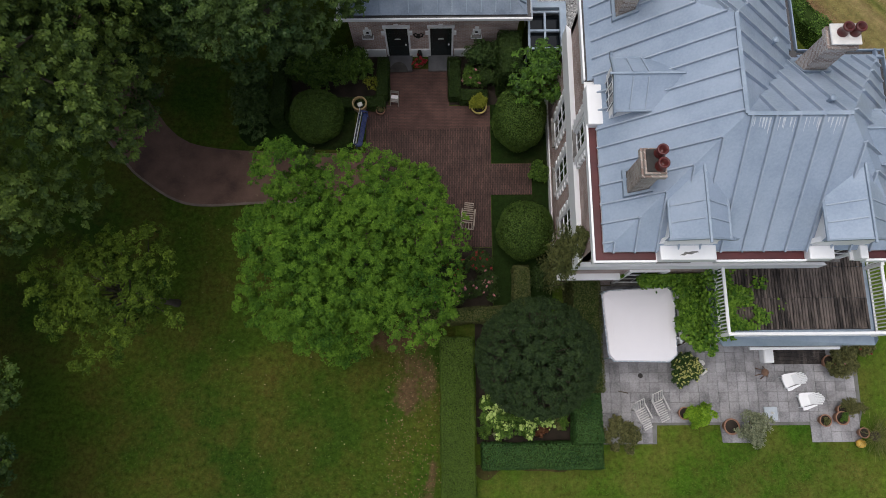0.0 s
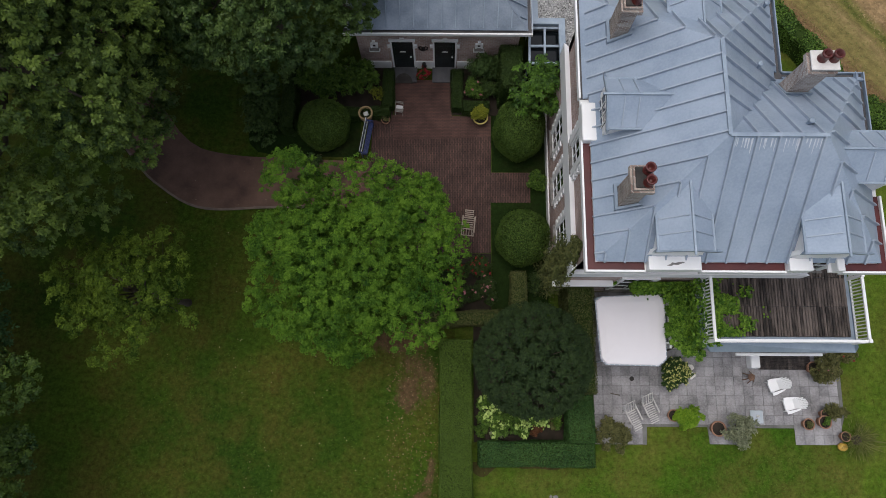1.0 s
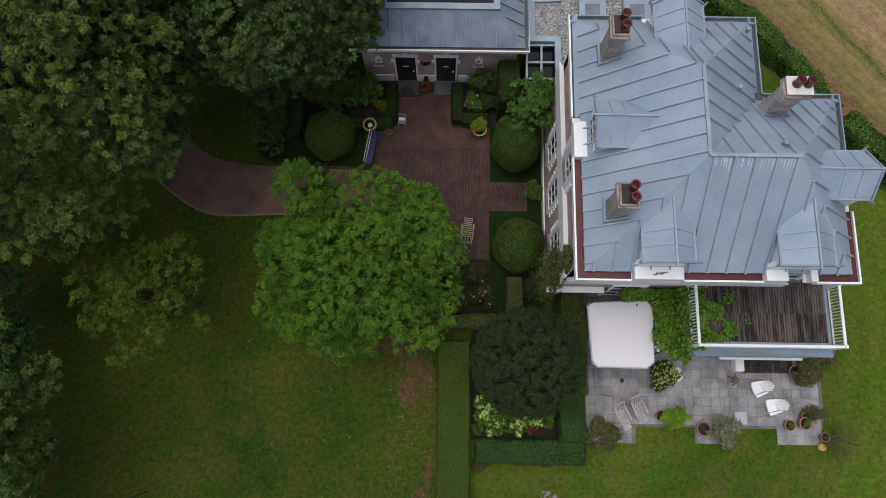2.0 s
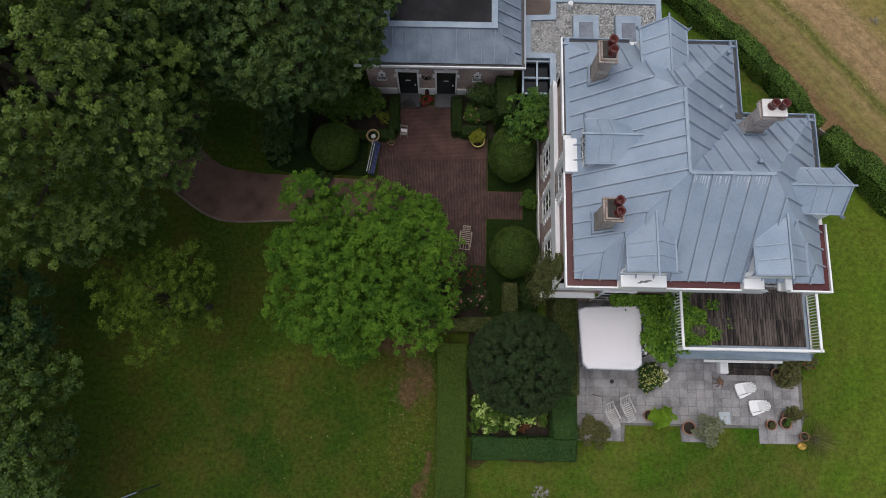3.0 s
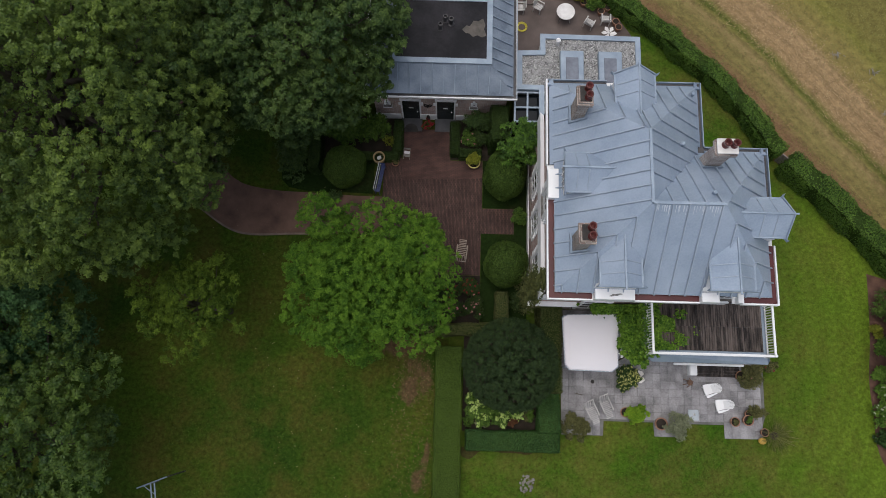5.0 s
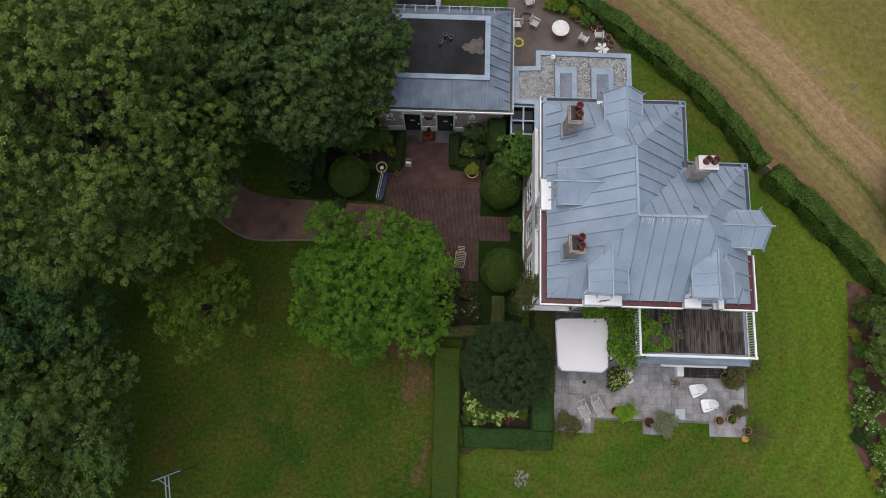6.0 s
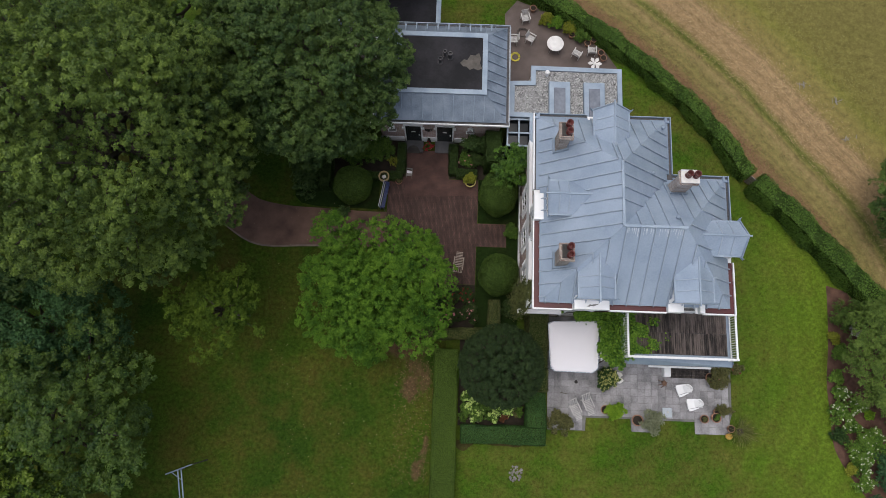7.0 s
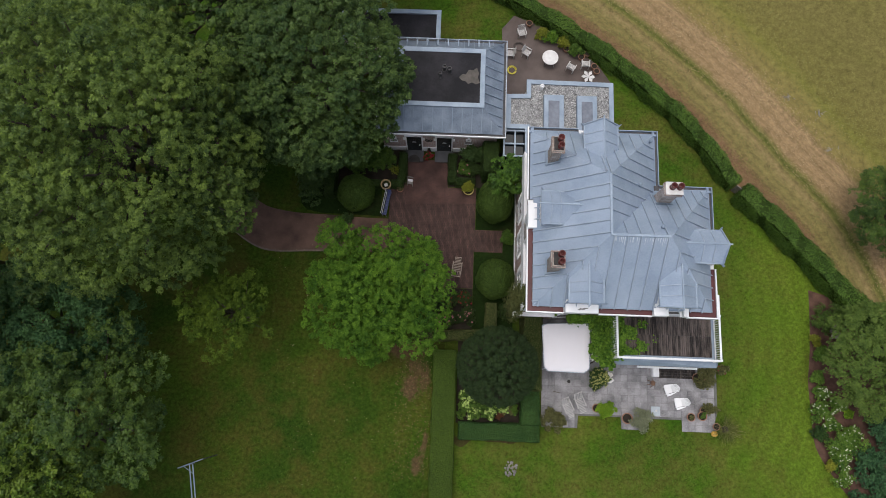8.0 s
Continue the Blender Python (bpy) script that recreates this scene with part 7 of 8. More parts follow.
for s in (-1, 1):
    bm = bmesh.new()
    box(bm, s * 0.78 - 0.03, s * 0.78 + 0.03, -0.42, -0.36, 0, 0.66)
    box(bm, s * 0.78 - 0.03, s * 0.78 + 0.03, 0.02, 0.08, 0, 0.55)
    beam(bm, (s * 0.78, -0.45, 0.64), (s * 0.78, 0.1, 0.64), 0.07, 0.03)
    part("bench_end", bm, BLUE_WOOD, bench)
bench.matrix_basis = pose(-3.6, 11.12, 0.03, 0, 0, 81) @ Matrix.Diagonal((1.0, 0.5, 1, 1))
barrel = thing("half_barrel", (-3.62, 12.28, 0.03), "wooden half-barrel planter with pale rim beside the bench", "planter")
bm = bmesh.new()
lathe(bm, -3.62, 12.28, [(0.25, 0.03), (0.31, 0.3), (0.33, 0.62), (0.33, 0.66), (0.27, 0.66), (0.26, 0.5)], 24)
part("barrel_body", bm, surface("pale_barrel_wood", (0.30, 0.21, 0.10), (0.46, 0.33, 0.17), 4, 30), barrel)
bm = bmesh.new()
lathe(bm, -3.62, 12.28, [(0.26, 0.48), (0.26, 0.5)], 18)
part("soil", bm, SOIL, barrel)
bm = bmesh.new()
box(bm, -3.72, -3.5, 12.16, 12.36, 0.5, 0.6, 0.03, turn=20)
part("tile_shard", bm, WHITE_STONE, barrel)
bm = bmesh.new()
lathe(bm, -3.62, 12.28, [(0.325, 0.34), (0.335, 0.35), (0.335, 0.39), (0.328, 0.4)], 24, cap=False)
part("hoop", bm, IRON, barrel)
fold = thing("folding_chair", (0, 0, 0), "small wooden folding chair with a white cushion", "chair")
for i in range(5):
    bm = bmesh.new()
    beam(bm, (-0.2, -0.18 + i * 0.08, 0.42), (0.2, -0.18 + i * 0.08, 0.42), 0.06, 0.02)
    part("seat_slat", bm, GREY_WOOD, fold)
for i in range(2):
    bm = bmesh.new()
    beam(bm, (-0.2, 0.25, 0.6 + i * 0.16), (0.2, 0.25, 0.6 + i * 0.16), 0.02, 0.08)
    part("back_slat", bm, GREY_WOOD, fold)
for s in (-1, 1):
    bm = bmesh.new()
    beam(bm, (s * 0.21, -0.22, 0.0), (s * 0.21, 0.26, 0.86), 0.025, 0.035)
    part("leg", bm, GREY_WOOD, fold)
    bm = bmesh.new()
    beam(bm, (s * 0.18, 0.24, 0.0), (s * 0.18, -0.2, 0.42), 0.025, 0.035)
    part("leg", bm, GREY_WOOD, fold)
bm = bmesh.new()
box(bm, -0.19, 0.19, -0.02, 0.18, 0.443, 0.5, 0.025)
part("cushion", bm, CANVAS, fold, "white cushion")
fold.matrix_basis = pose(-2.1, 12.6, 0.036, 0, 0, -8) @ Matrix.Diagonal((0.82, 0.82, 0.82, 1))
bm = bmesh.new()
prism(bm, [(-1.94 + 0.42 * math.cos(a), 14.0 + 0.5 * math.sin(a)) for a in np.linspace(0, math.pi, 13)][::1], 0.125, 0.14)
single("doormat", bm, SOOT, "black half-round doormat before the door", "doormat")
pot((-0.98, 14.42, 0.036), 0.22, 0.26, TERRACOTTA, "terracotta bowl of red flowers between the doors")
loose_plant("red_flowers", (-0.98, 14.4, 0.24), (0.42, 0.36, 0.26), 600, 0.07, LEAF_HEDGE, "low red flowers in a bowl", "flowers", blooms=34, bloom_material=PETAL_RED, bloom_size=0.09, boughs=8)
bm = bmesh.new()
lathe(bm, -0.98, 14.72, [(0.13, 0.036), (0.13, 0.1), (0.07, 0.14), (0.1, 0.3), (0.12, 0.42), (0.05, 0.5), (0.09, 0.58), (0.09, 0.66), (0.02, 0.72)], 14)
single("garden_ornament", bm, IRON, "dark cast iron urn-shaped ornament by the wall", "ornament", smooth=True)
lamp = thing("wall_lantern", (-0.98, 14.87, 1.75), "dark iron wall ornament with two curled arms", "wall lamp")
bm = bmesh.new()
for s in (-1, 1):
    tube(bm, [(-0.98, 14.84, 1.62), (-0.98 + s * 0.16, 14.82, 1.78), (-0.98 + s * 0.2, 14.82, 1.95), (-0.98 + s * 0.1, 14.82, 2.03), (-0.98 + s * 0.06, 14.82, 1.94)], [0.03, 0.035, 0.03, 0.025, 0.02], 6)
part("scroll", bm, IRON, lamp)
bm = bmesh.new()
box(bm, -1.06, -0.9, 14.8, 14.875, 1.7, 1.9, 0.02)
part("backplate", bm, IRON, lamp)

# planting by the annex
loose_plant("rhododendron", (-5.6, 13.7, 0.0), (1.25, 0.95, 2.0), 5200, 0.15, LEAF_HEDGE, "dark large-leaved shrub by the annex wall", boughs=34)
loose_plant("rhododendron", (-4.0, 13.8, 0.0), (1.15, 0.85, 2.1), 5000, 0.14, LEAF_HEDGE, "leafy green shrub below the small annex window", boughs=34, blooms=8, bloom_material=PETAL_WHITE, bloom_size=0.05)
loose_plant("under_shrub", (-6.6, 14.9, 0.0), (0.8, 0.8, 2.0), 4000, 0.14, LEAF_DARK, "dark shrub at the annex corner", boughs=24)
loose_plant("yellow_twigs", (-3.1, 13.3, 0.0), (0.42, 0.42, 0.9), 500, 0.08, LEAF_YELLOW, "thin twiggy shrub with yellow leaves", boughs=12)
loose_plant("hibiscus", (1.35, 13.5, 0.0), (0.65, 0.65, 1.1), 2200, 0.12, LEAF_HEDGE, "leafy shrub with a few red flowers by the door", boughs=16, blooms=5, bloom_material=PETAL_PINK, bloom_size=0.1)
loose_plant("wall_shrub", (1.9, 14.3, 0.0), (1.1, 0.5, 2.1), 5600, 0.12, LEAF_DARK, "dark shrub against the annex wall", boughs=30)
loose_plant("wall_shrub", (2.0, 13.5, 0.0), (0.75, 0.5, 1.1), 3200, 0.11, LEAF_BOX, "dark shrub among the bed plants by the annex", boughs=20)
loose_plant("under_shrub", (-8.3, 12.6, 0.0), (1.0, 1.9, 1.6), 5200, 0.15, LEAF_DARK, "dark shrubs under the tall tree", boughs=30)
loose_plant("under_shrub", (-6.0, 9.9, 0.0), (0.6, 0.5, 0.8), 1800, 0.1, LEAF_DARK, "dark low shrub beside the drive", boughs=12)
loose_plant("wall_fern", (4.1, 9.2, 0.0), (0.45, 0.7, 0.6), 1800, 0.12, LEAF_HEDGE, "soft green ferns at the house wall", boughs=14)
loose_plant("wall_fern", (4.0, 4.6, 0.0), (0.5, 0.8, 0.5), 1500, 0.11, LEAF_BOX, "soft green ferns at the house wall", boughs=14)
for x, y, c in ((1.5, 5.2, PETAL_RED), (0.7, 4.0, PETAL_PINK), (1.7, 4.2, PETAL_PINK), (0.3, 5.0, PETAL_RED), (-0.2, 3.9, PETAL_PINK)):
    loose_plant("rose_bush", (x, y, 0.0), (0.75, 0.65, 1.05), 3600, 0.1, LEAF_BOX, "rose bush with red flowers" if c is PETAL_RED else "rose bush with pink flowers", "rose", "roses", blooms=16, bloom_material=c, bloom_size=0.09, boughs=16)
for x, y, r in ((1.75, -0.5, 0.42), (1.8, -1.25, 0.45), (2.25, -1.0, 0.5), (2.35, -1.65, 0.42), (2.9, -1.3, 0.5), (3.35, -1.55, 0.42), (3.5, -1.15, 0.48), (4.0, -1.2, 0.38)):
    loose_plant("hydrangea", (x, y, 0.0), (r, r, 0.95), 1900, 0.12, LEAF_HEDGE, "hydrangea with pale lime-green flower heads", "hydrangea", "hydrangeas", blooms=4, bloom_material=PETAL_LIME, bloom_size=0.23, boughs=10)
loose_plant("red_leaf_plant", (3.95, -1.62, 0.0), (0.4, 0.35, 0.45), 900, 0.08, foliage("reddish_leaves", (0.10, 0.035, 0.02), (0.2, 0.09, 0.04)), "reddish perennial in the flower bed", boughs=8)
loose_plant("withered_plant", (4.4, -1.25, 0.0), (0.4, 0.5, 0.55), 1300, 0.09, LEAF_BROWN, "withered brown-green perennial in the flower bed", boughs=10)
loose_plant("lime_plant", (4.78, -1.35, 0.0), (0.34, 0.5, 0.7), 1400, 0.08, LEAF_HERB, "yellow-green perennial in the flower bed", boughs=10)
loose_plant("leafy_perennial", (1.62, -1.75, 0.0), (0.34, 0.36, 0.5), 900, 0.09, LEAF_HEDGE, "low green perennial at the corner of the flower bed", boughs=8)
loose_plant("grey_plant", (2.2, -1.85, 0.0), (0.5, 0.25, 0.35), 700, 0.06, LEAF_SILVER, "low silvery edging plant", boughs=8)

# ---- east border ----
LEAF_TEAL = foliage("blue_green_leaves", (0.018, 0.062, 0.026), (0.075, 0.160, 0.062), 0.2, patch=1.5)
BORDER = (
    (23.65, 4.75, 0.95, 1.2, LEAF_FEATHER, None, "round mid-green shrub at the head of the border"),
    (23.05, 3.5, 0.34, 0.45, LEAF_YELLOW, None, "small yellow-green perennial in the border"),
    (23.3, 2.7, 0.5, 0.5, LEAF_HERB, None, "low bright green plant in the border"),
    (23.1, 0.4, 0.48, 0.7, LEAF_HERB, PETAL_WHITE, "bright green plant with white flowers"),
    (23.05, -0.75, 0.62, 0.7, LEAF_HERB, PETAL_WHITE, "bright green plant with white flowers"),
    (23.95, -0.3, 0.5, 0.6, LEAF_HERB, PETAL_WHITE, "green border shrub with white flowers"),
    (24.7, -0.8, 0.35, 0.4, LEAF_LIME, None, "small lime-green plant in the mulch"),
    (22.9, -2.0, 0.5, 0.5, LEAF_MID, None, "low green plant at the lawn's edge"),
    (24.1, -2.5, 1.05, 1.0, LEAF_HERB, PETAL_WHITE, "broad border shrub with white flowers"),
    (23.4, -3.75, 0.36, 0.4, LEAF_YELLOW, None, "small yellow-green perennial in the border"),
    (24.0, -4.45, 0.62, 0.6, LEAF_HERB, PETAL_WHITE, "bright green plant with white flowers"),
    (25.6, -3.6, 1.2, 1.0, LEAF_TEAL, None, "dense blue-green leafy ground shrub"),
    (27.2, -2.2, 1.3, 1.1, LEAF_TEAL, None, "dense blue-green leafy ground shrub"),
    (26.3, -5.4, 1.4, 1.0, LEAF_TEAL, None, "dense blue-green leafy ground shrub"),
    (24.9, -6.2, 0.9, 0.9, LEAF_TEAL, None, "dense blue-green leafy ground shrub"),
    (23.0, 1.25, 0.42, 0.5, LEAF_HERB, None, "low bright green plant in the border"),
    (23.5, -1.5, 0.55, 0.6, LEAF_HERB, PETAL_WHITE, "bright green plant with white flowers"),
    (24.7, -2.0, 0.6, 0.7, LEAF_HERB, PETAL_WHITE, "green border shrub with white flowers"),
    (23.9, -3.3, 0.6, 0.6, LEAF_HERB, PETAL_WHITE, "bright green plant with white flowers"),
    (26.6, -1.4, 1.2, 1.0, LEAF_TEAL, None, "dense blue-green leafy ground shrub"),
    (25.5, 4.8, 0.9, 1.2, LEAF_MID, None, "green shrub in the mulch border"))
LEAF_SMALL = 0.12
for x, y, r, h, m, b, lab in BORDER:
    loose_plant("border_shrub", (x, y, 0.0), (r * 1.25, r * 1.25, h * 1.15), int(3400 * r), 0.14 if m is LEAF_TEAL else LEAF_SMALL, m, lab, "shrub", "border shrubs", blooms=24 if b else 0, bloom_material=b, bloom_size=0.07, boughs=int(12 + r * 10))
seat = thing("border_chair", (24.3, 3.85, 0.012), "tilted pale grey garden seat in the border", "garden chair")
bm = bmesh.new()
box(bm, 24.0, 24.6, 3.6, 4.05, 0.38, 0.42, 0.015, turn=-20)
part("seat", bm, GREY_WOOD, seat)
bm = bmesh.new()
beam(bm, (24.1, 4.1, 0.42), (24.0, 4.35, 0.9), 0.5, 0.03, up=(0.3, -1, 0.5))
part("backrest", bm, GREY_WOOD, seat)
for x, y in ((24.1, 3.65), (24.5, 3.7), (24.15, 4.0), (24.5, 4.0)):
    bm = bmesh.new()
    box(bm, x - 0.02, x + 0.02, y - 0.02, y + 0.02, 0.01, 0.38)
    part("leg", bm, GREY_WOOD, seat)
gate = thing("garden_gate", (18.8, 12.7, 0), "small weathered wooden gate in the hedge gap", "gate")
ga, gb = Vector((18.5, 12.95, 0)), Vector((19.1, 12.45, 0))
for i in range(8):
    p = ga.lerp(gb, (i + 0.5) / 8)
    bm = bmesh.new()
    box(bm, p.x - 0.035, p.x + 0.035, p.y - 0.035, p.y + 0.035, 0.0, 1.0)
    part("slat", bm, GREY_WOOD, gate)
for z in (0.25, 0.8):
    bm = bmesh.new()
    beam(bm, (ga.x + 0.05, ga.y, z), (gb.x + 0.05, gb.y, z), 0.04, 0.08)
    part("rail", bm, GREY_WOOD, gate)

# ---- north terrace ----
table = thing("round_table", (6.76, 21.4, 0.03), "round white garden table on the terrace", "table")
bm = bmesh.new()
lathe(bm, 6.76, 21.4, [(0.51, 0.72), (0.53, 0.735), (0.53, 0.75), (0.51, 0.76)], 36)
part("tabletop", bm, WHITE_STONE, table)
for i in range(4):
    a = 0.8 + i * 1.571
    bm = bmesh.new()
    tube(bm, [(6.76 + 0.2 * math.cos(a), 21.4 + 0.2 * math.sin(a), 0.72), (6.76 + 0.48 * math.cos(a), 21.4 + 0.48 * math.sin(a), 0.03)], [0.02, 0.02], 6)
    part("leg", bm, GREY_WOOD, table)


def terrace_chair():
    t = thing("terrace_chair", (0, 0, 0), "pale slatted wooden armchair on the terrace", "garden chair", "terrace chairs")
    for i in range(6):
        bm = bmesh.new()
        beam(bm, (-0.26, -0.24 + i * 0.09, 0.42), (0.26, -0.24 + i * 0.09, 0.42), 0.07, 0.02)
        part("seat_slat", bm, PALE_TEAK, t)
    for i in range(6):
        x = (i - 2.5) * 0.09
        bm = bmesh.new()
        beam(bm, (x, 0.26, 0.45), (x, 0.4, 0.95), 0.06, 0.02, up=(0, -1, 0.3))
        part("back_slat", bm, PALE_TEAK, t)
    for s in (-1, 1):
        bm = bmesh.new()
        beam(bm, (s * 0.31, -0.3, 0.63), (s * 0.31, 0.35, 0.64), 0.08, 0.03)
        part("armrest", bm, PALE_TEAK, t)
        for y in (-0.26, 0.27):
            bm = bmesh.new()
            box(bm, s * 0.3 - 0.025, s * 0.3 + 0.025, y - 0.025, y + 0.025, 0, 0.63)
            part("leg", bm, PALE_TEAK, t)
    bm = bmesh.new()
    beam(bm, (-0.3, 0.41, 0.93), (0.3, 0.41, 0.93), 0.03, 0.07)
    part("top_rail", bm, PALE_TEAK, t)
    return t


tc = terrace_chair()
tc.matrix_basis = pose(4.9, 23.35, 0.03, 0, 0, 15)
tc.scale = (0.8, 0.8, 0.8)
for x, y, r in ((8.2, 20.95, 150), (9.15, 21.2, 178), (4.15, 21.8, -90), (5.25, 21.9, 60)):
    copy_thing(tc, pose(x, y, 0.03, 0, 0, r))
for x, y in ((9.75, 21.1), (9.9, 20.75), (8.9, 21.75), (7.9, 22.3), (5.4, 24.1), (9.3, 22.0)):
    pot((x, y, 0.03), 0.2, 0.34, TERRACOTTA, "terracotta pot along the terrace hedge")
for x, y, m in ((6.3, 23.3, LEAF_YELLOW), (6.9, 23.0, LEAF_VINE), (7.7, 22.6, LEAF_YELLOW), (8.5, 22.1, LEAF_HEDGE)):
    loose_plant("terrace_plant", (x, y, 0.03), (0.62, 0.58, 0.9), 2200, 0.1, m, "leafy plant along the terrace hedge", boughs=12)
bm = bmesh.new()
for i in range(6):
    a = i * 1.05
    prism(bm, [(9.3, 20.25), (9.3 + 0.34 * math.cos(a - 0.36), 20.25 + 0.34 * math.sin(a - 0.36)), (9.3 + 0.46 * math.cos(a), 20.25 + 0.46 * math.sin(a)), (9.3 + 0.34 * math.cos(a + 0.36), 20.25 + 0.34 * math.sin(a + 0.36))], 0.45 + 0.02 * i, 0.475 + 0.02 * i)
lathe(bm, 9.3, 20.25, [(0.05, 0.03), (0.05, 0.46)], 8)
single("white_plant_stand", bm, WHITE_STONE, "white petal-shaped garden stand on the terrace", "stand")
bm = bmesh.new()
for k in range(4):
    pts = [(4.3 + (0.22 + 0.03 * k) * math.cos(a), 20.75 + (0.22 + 0.03 * k) * math.sin(a), 0.05 + 0.012 * k) for a in np.linspace(0, 6.1, 18)]
    tube(bm, pts, [0.018] * 18, 5)
single("garden_hose", bm, surface("yellow_hose", (0.42, 0.36, 0.03), (0.55, 0.48, 0.06), 5, 30, rough=0.4), "coiled yellow garden hose", "hose")
bm = bmesh.new()
for k in range(3):
    pts = [(4.75 + (0.3 + 0.04 * k) * math.cos(a), 22.45 + (0.24 + 0.03 * k) * math.sin(a), 0.06 + 0.05 * k) for a in np.linspace(0, 6.1, 16)]
    tube(bm, pts, [0.014] * 16, 4)
single("wire_basket", bm, IRON, "round open wire basket on the terrace", "basket")

# ---- lawn things ----
swing = thing("swing_frame", (-12.9, -6.3, 0), "pale galvanised metal swing frame on the lawn", "swing")
for o in (-0.09, 0.09):
    bm = bmesh.new()
    tube(bm, [(-13.28 + o, -4.82, 2.5), (-12.6 + o, -8.2, 2.5)], [0.035, 0.035], 8)
    part("top_bar", bm, ZINC_PALE, swing)
for dy in (0.0, -3.3):
    dx = -dy * 0.2
    bm = bmesh.new()
    tube(bm, [(-14.0 + dx, -5.1 + dy, 2.46), (-12.65 + dx, -4.55 + dy, 2.46)], [0.03, 0.03], 7)
    part("cross_bar", bm, ZINC_PALE, swing)
    for p in ((-13.95 + dx, -5.08 + dy), (-12.7 + dx, -4.57 + dy)):
        bm = bmesh.new()
        tube(bm, [(*p, 2.46), (p[0], p[1], 0.0)], [0.03, 0.03], 7)
        part("post", bm, GUTTER_DARK, swing)
    bm = bmesh.new()
    tube(bm, [(-13.7 + dx, -4.98 + dy, 2.46), (-13.1 + dx, -5.35 + dy, 2.48)], [0.02, 0.02], 6)
    part("brace", bm, ZINC_PALE, swing)
bm = bmesh.new()
for i in range(34):
    a, rr = i * 2.4, 0.04 + 0.052 * math.sqrt(i * 1.3)
    px_, py_, h_ = 4.62 + rr * math.cos(a) + random.uniform(-0.06, 0.06), -4.75 + rr * 1.1 * math.sin(a) + random.uniform(-0.06, 0.06), 0.035 + 0.055 * random.random()
    box(bm, px_ - h_, px_ + h_ * 0.8, py_ - h_ * 0.8, py_ + h_, -0.02, 0.025 + 0.012 * (i % 3), 0.015, turn=a * 30)
single("stone_patch", bm, STONE, "patch of small broken grey stones in the lawn", "stones")
for (x0, y0, x1, y1, count, m, nm, lab) in ((-9, -8, 0, 2.5, 80, surface("fallen_leaf", (0.14, 0.11, 0.05), (0.32, 0.28, 0.16), 3, 9), "fallen_leaves", "scattered pale fallen leaves on the lawn"), (-13, 1, -4, 11, 70, surface("fallen_leaf_dry", (0.15, 0.12, 0.06), (0.3, 0.25, 0.16), 3, 9), "fallen_leaves", "scattered dry leaves under the trees"), (-2.4, -5.5, -0.1, 2.6, 520, surface("fallen_leaf_brown", (0.09, 0.05, 0.024), (0.22, 0.14, 0.07), 3, 9), "fallen_leaves", "brown fallen leaves along the hedge")):
    P = np.stack([RNG.uniform(x0, x1, count), RNG.uniform(y0, y1, count), np.full(count, 0.03)], 1)
    leafy(nm, leaf_mesh(nm, P, RNG.normal(size=(count, 3)) * 0.25 + np.array([0, 0, 1.0]), 0.06, m, 0.8), ((x0 + x1) / 2, (y0 + y1) / 2, 0.0), None, lab, "leaves", kind="stuff")


def grass_tufts(name, count, inside, material, label, length=0.12):
    """Uneven blades and tufts over a lawn."""
    P = np.array([p for p in inside(count)])
    n = RNG.normal(size=(len(P), 3)) * 0.3 + np.array([0, 0, 1.0])
    leafy(name, leaf_mesh(name, P, n, length, material, 0.18), (P[:, 0].mean(), P[:, 1].mean(), 0.0), None, label, "grass", kind="stuff")


def scatter(poly, count):
    xs, ys = [p[0] for p in poly], [p[1] for p in poly]
    res = []
    while len(res) < count:
        x, y = random.uniform(min(xs), max(xs)), random.uniform(min(ys), max(ys))
        if inside(poly, x, y):
            res.append((x, y, 0.02))
    return res


# ---- patio tiles ----
def inside(poly, x, y):
    c = False
    for (xa, ya), (xb, yb) in zip(poly, poly[1:] + poly[:1]):
        if (ya > y) != (yb > y) and x < (xb - xa) * (y - ya) / (yb - ya) + xa:
            c = not c
    return c


bm = bmesh.new()
box(bm, -0.195, 0.195, -0.195, 0.195, 0, 0.03, 0.005)
tile_me = bpy.data.meshes.new("tile")
bm.to_mesh(tile_me)
bm.free()
tile_me.materials.append(TILE)
for j in range(16):
    for i in range(27):
        x, y = 6.6 + i * 0.4, -2.02 + j * 0.4
        if inside(PATIO, x, y) and not (9.85 < x < 15.2 and y > 2.0):
            piece("tile", tile_me, patio, (x + random.uniform(-0.004, 0.004), y + random.uniform(-0.004, 0.004), 0.004 + random.uniform(-0.004, 0.004)), random.uniform(-0.01, 0.01))

# ---- straw and rough grass on the field ----
def field_scatter(count, middle, spread):
    """Places on the field round a distance from the track, thinning out to both sides."""
    q = RNG.uniform((4.0, 3.0), (31.0, 31.0), size=(count * 30, 2))
    gap = np.full(len(q), 1e9)
    side = np.zeros(len(q))
    for a, b in zip(TRACK_LINE[:-1], TRACK_LINE[1:]):
        t = (b - a) / np.linalg.norm(b - a)
        m = np.hypot(*(q - (a + b) / 2).T)
        near = m < gap
        gap[near] = m[near]
        side[near] = (t[0] * (q[:, 1] - a[1]) - t[1] * (q[:, 0] - a[0]))[near]
    keep = RNG.random(len(q)) < np.exp(-((side - middle) / spread) ** 4)
    q = q[keep & (side > -3.2)][:count]
    return np.column_stack([q, np.full(len(q), 0.03)])


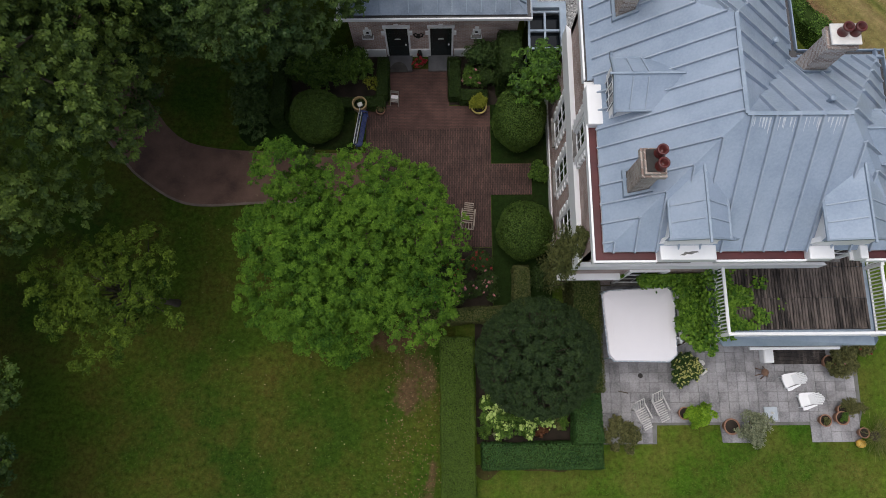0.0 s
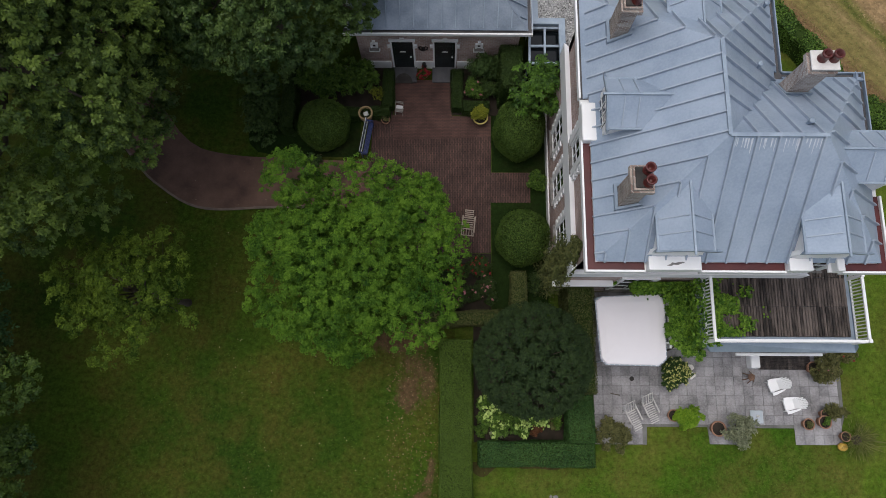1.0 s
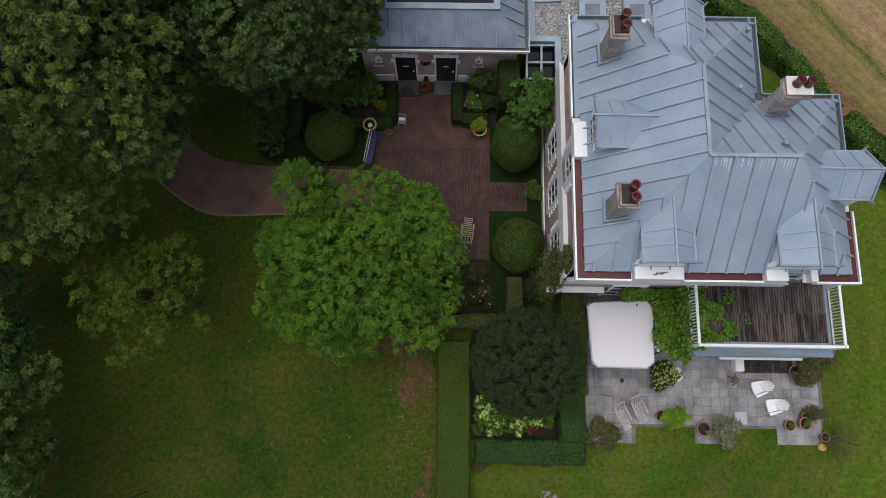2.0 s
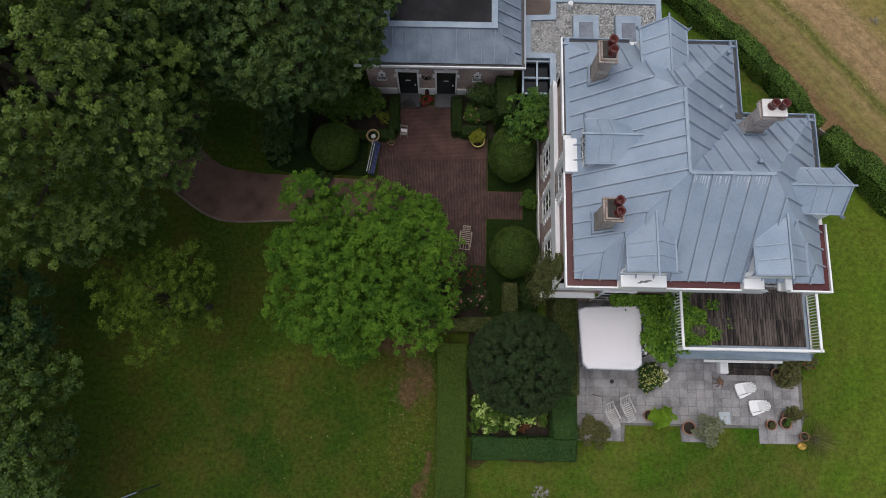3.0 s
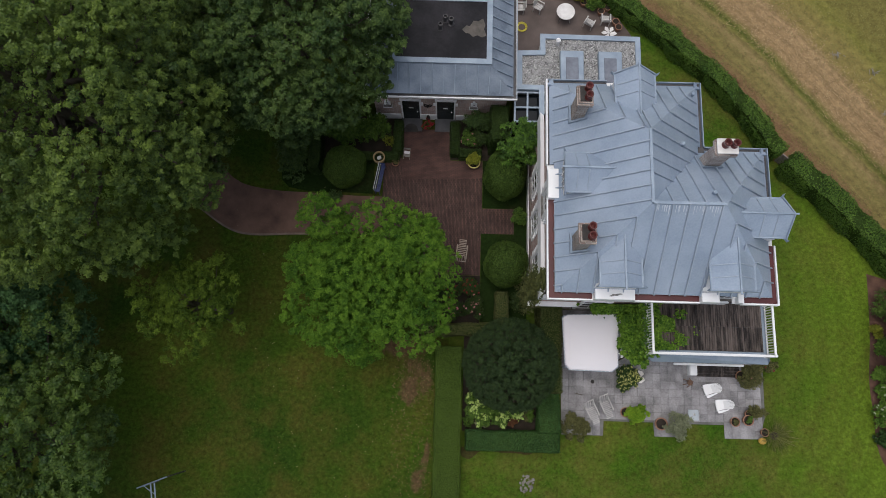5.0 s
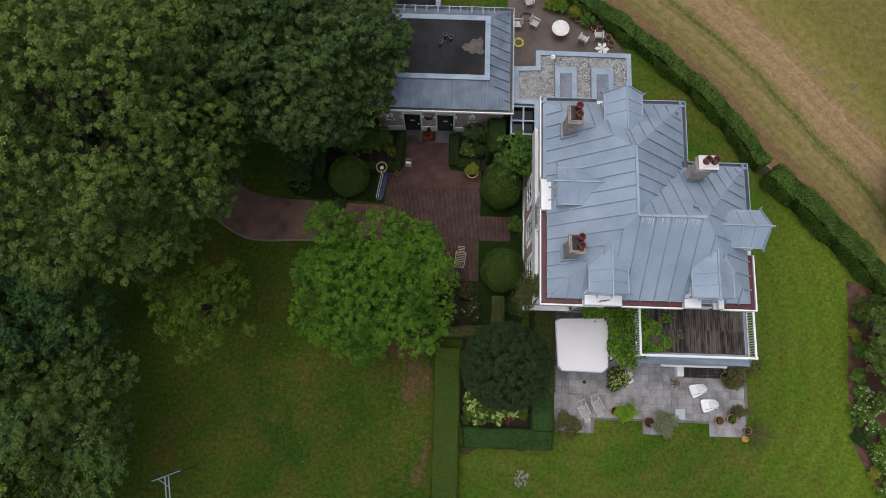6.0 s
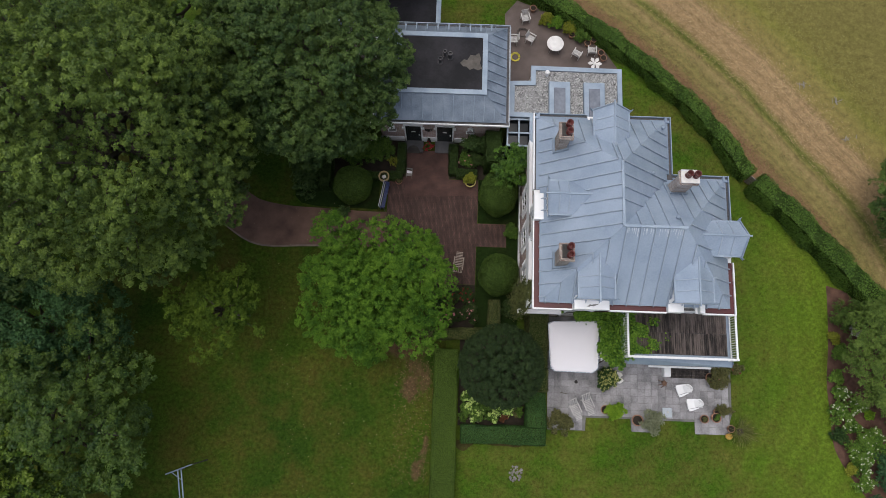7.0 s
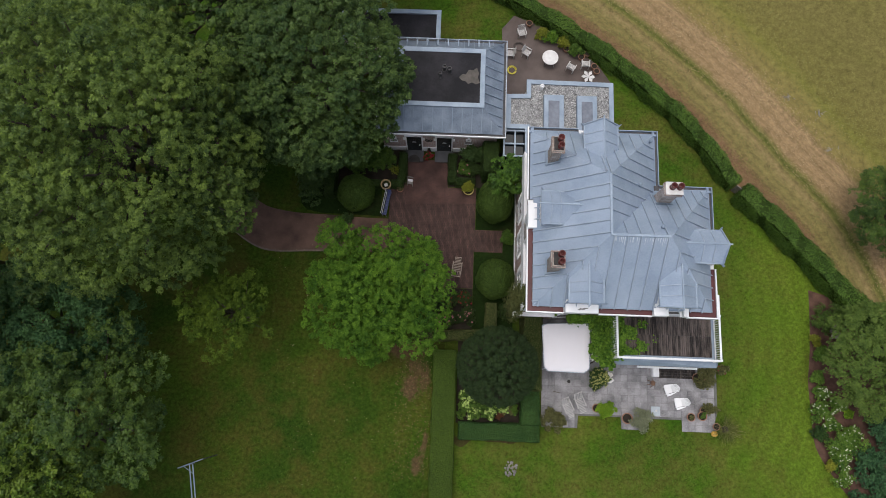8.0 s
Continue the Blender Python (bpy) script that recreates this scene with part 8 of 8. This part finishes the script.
STRAW = foliage("dry_straw", (0.17, 0.115, 0.06), (0.46, 0.34, 0.19), 0.1, rough=0.8, patch=0.8)
ROUGH_BLADE = foliage("rough_field_grass", (0.11, 0.12, 0.03), (0.25, 0.23, 0.085), 0.15, rough=0.8, patch=0.8)
TRACK_BLADE = foliage("green_track_grass", (0.035, 0.065, 0.010), (0.13, 0.16, 0.03), 0.15, rough=0.8, patch=0.8)
grass_tufts("straw_litter", 14000, lambda k: field_scatter(k, 1.6, 1.5), STRAW, "dry straw lying in a mown strip", 0.14)
DRY_LEAF = foliage("dry_brown_clippings", (0.10, 0.052, 0.026), (0.30, 0.19, 0.105), 0.1, rough=0.8, patch=0.8)
grass_tufts("hedge_clippings", 9000, lambda k: field_scatter(k, -2.75, 0.75), DRY_LEAF, "dry brown hedge clippings lying beside the hedge", 0.14)
grass_tufts("field_grass", 8000, lambda k: field_scatter(k, -1.6, 1.6), ROUGH_BLADE, "rough olive field grass beside the hedge", 0.13)
grass_tufts("field_grass", 9000, lambda k: field_scatter(k, 4.6, 2.6), ROUGH_BLADE, "rough olive field grass", 0.13)
grass_tufts("track_grass", 1500, lambda k: field_scatter(k, 0.0, 0.22), TRACK_BLADE, "narrow green grass line along the track", 0.13)

# ---- heaps of cut twigs on the field ----
bm = bmesh.new()
for x, y, r in ((22.6, 19.5, 0.45), (24.6, 18.5, 0.7), (25.0, 15.9, 0.5)):
    for k in range(9):
        a, d = random.uniform(0, 6.28), random.uniform(0, r) * random.random()
        c = Vector((x + d * 1.6 * math.cos(a), y + d * math.sin(a), random.uniform(0.03, 0.14)))
        w = Vector((math.cos(a * 3), math.sin(a * 3), random.uniform(-0.15, 0.15))) * random.uniform(0.08, 0.26)
        c.z = max(c.z, abs(w.z) + 0.02)
        tube(bm, [c - w, c + Vector((0, 0, 0.02)), c + w], [0.014, 0.012, 0.006], 4)
single("twig_litter", bm, GREY_WOOD, "scattered cut grey twigs lying on the field", "twigs", kind="stuff")

# ---- grass blades ----
BLADE = foliage("grass_blades", (0.036, 0.080, 0.008), (0.095, 0.15, 0.018), 0.2, rough=0.7, patch=0.3)
MOSS_BLADE = foliage("mossy_grass_blades", (0.028, 0.058, 0.007), (0.075, 0.11, 0.016), 0.2, rough=0.7, patch=0.3)
grass_tufts("lawn_grass", 7000, lambda k: scatter([(-14, -9), (-0.2, -9), (-0.2, 2.4), (-4, 3.0), (-6, 7), (-13, 7.5), (-14, 4)], k), MOSS_BLADE, "short lawn grass with uneven tufts", 0.1)
grass_tufts("lawn_grass", 12000, lambda k: scatter([(1.6, -9), (22, -9), (22.4, 5), (17.5, 13), (14, 16), (14, 11), (17.2, 2), (17.1, -2.4), (6.2, -3.3), (1.6, -3.3)], k), BLADE, "short lawn grass with uneven tufts", 0.1)
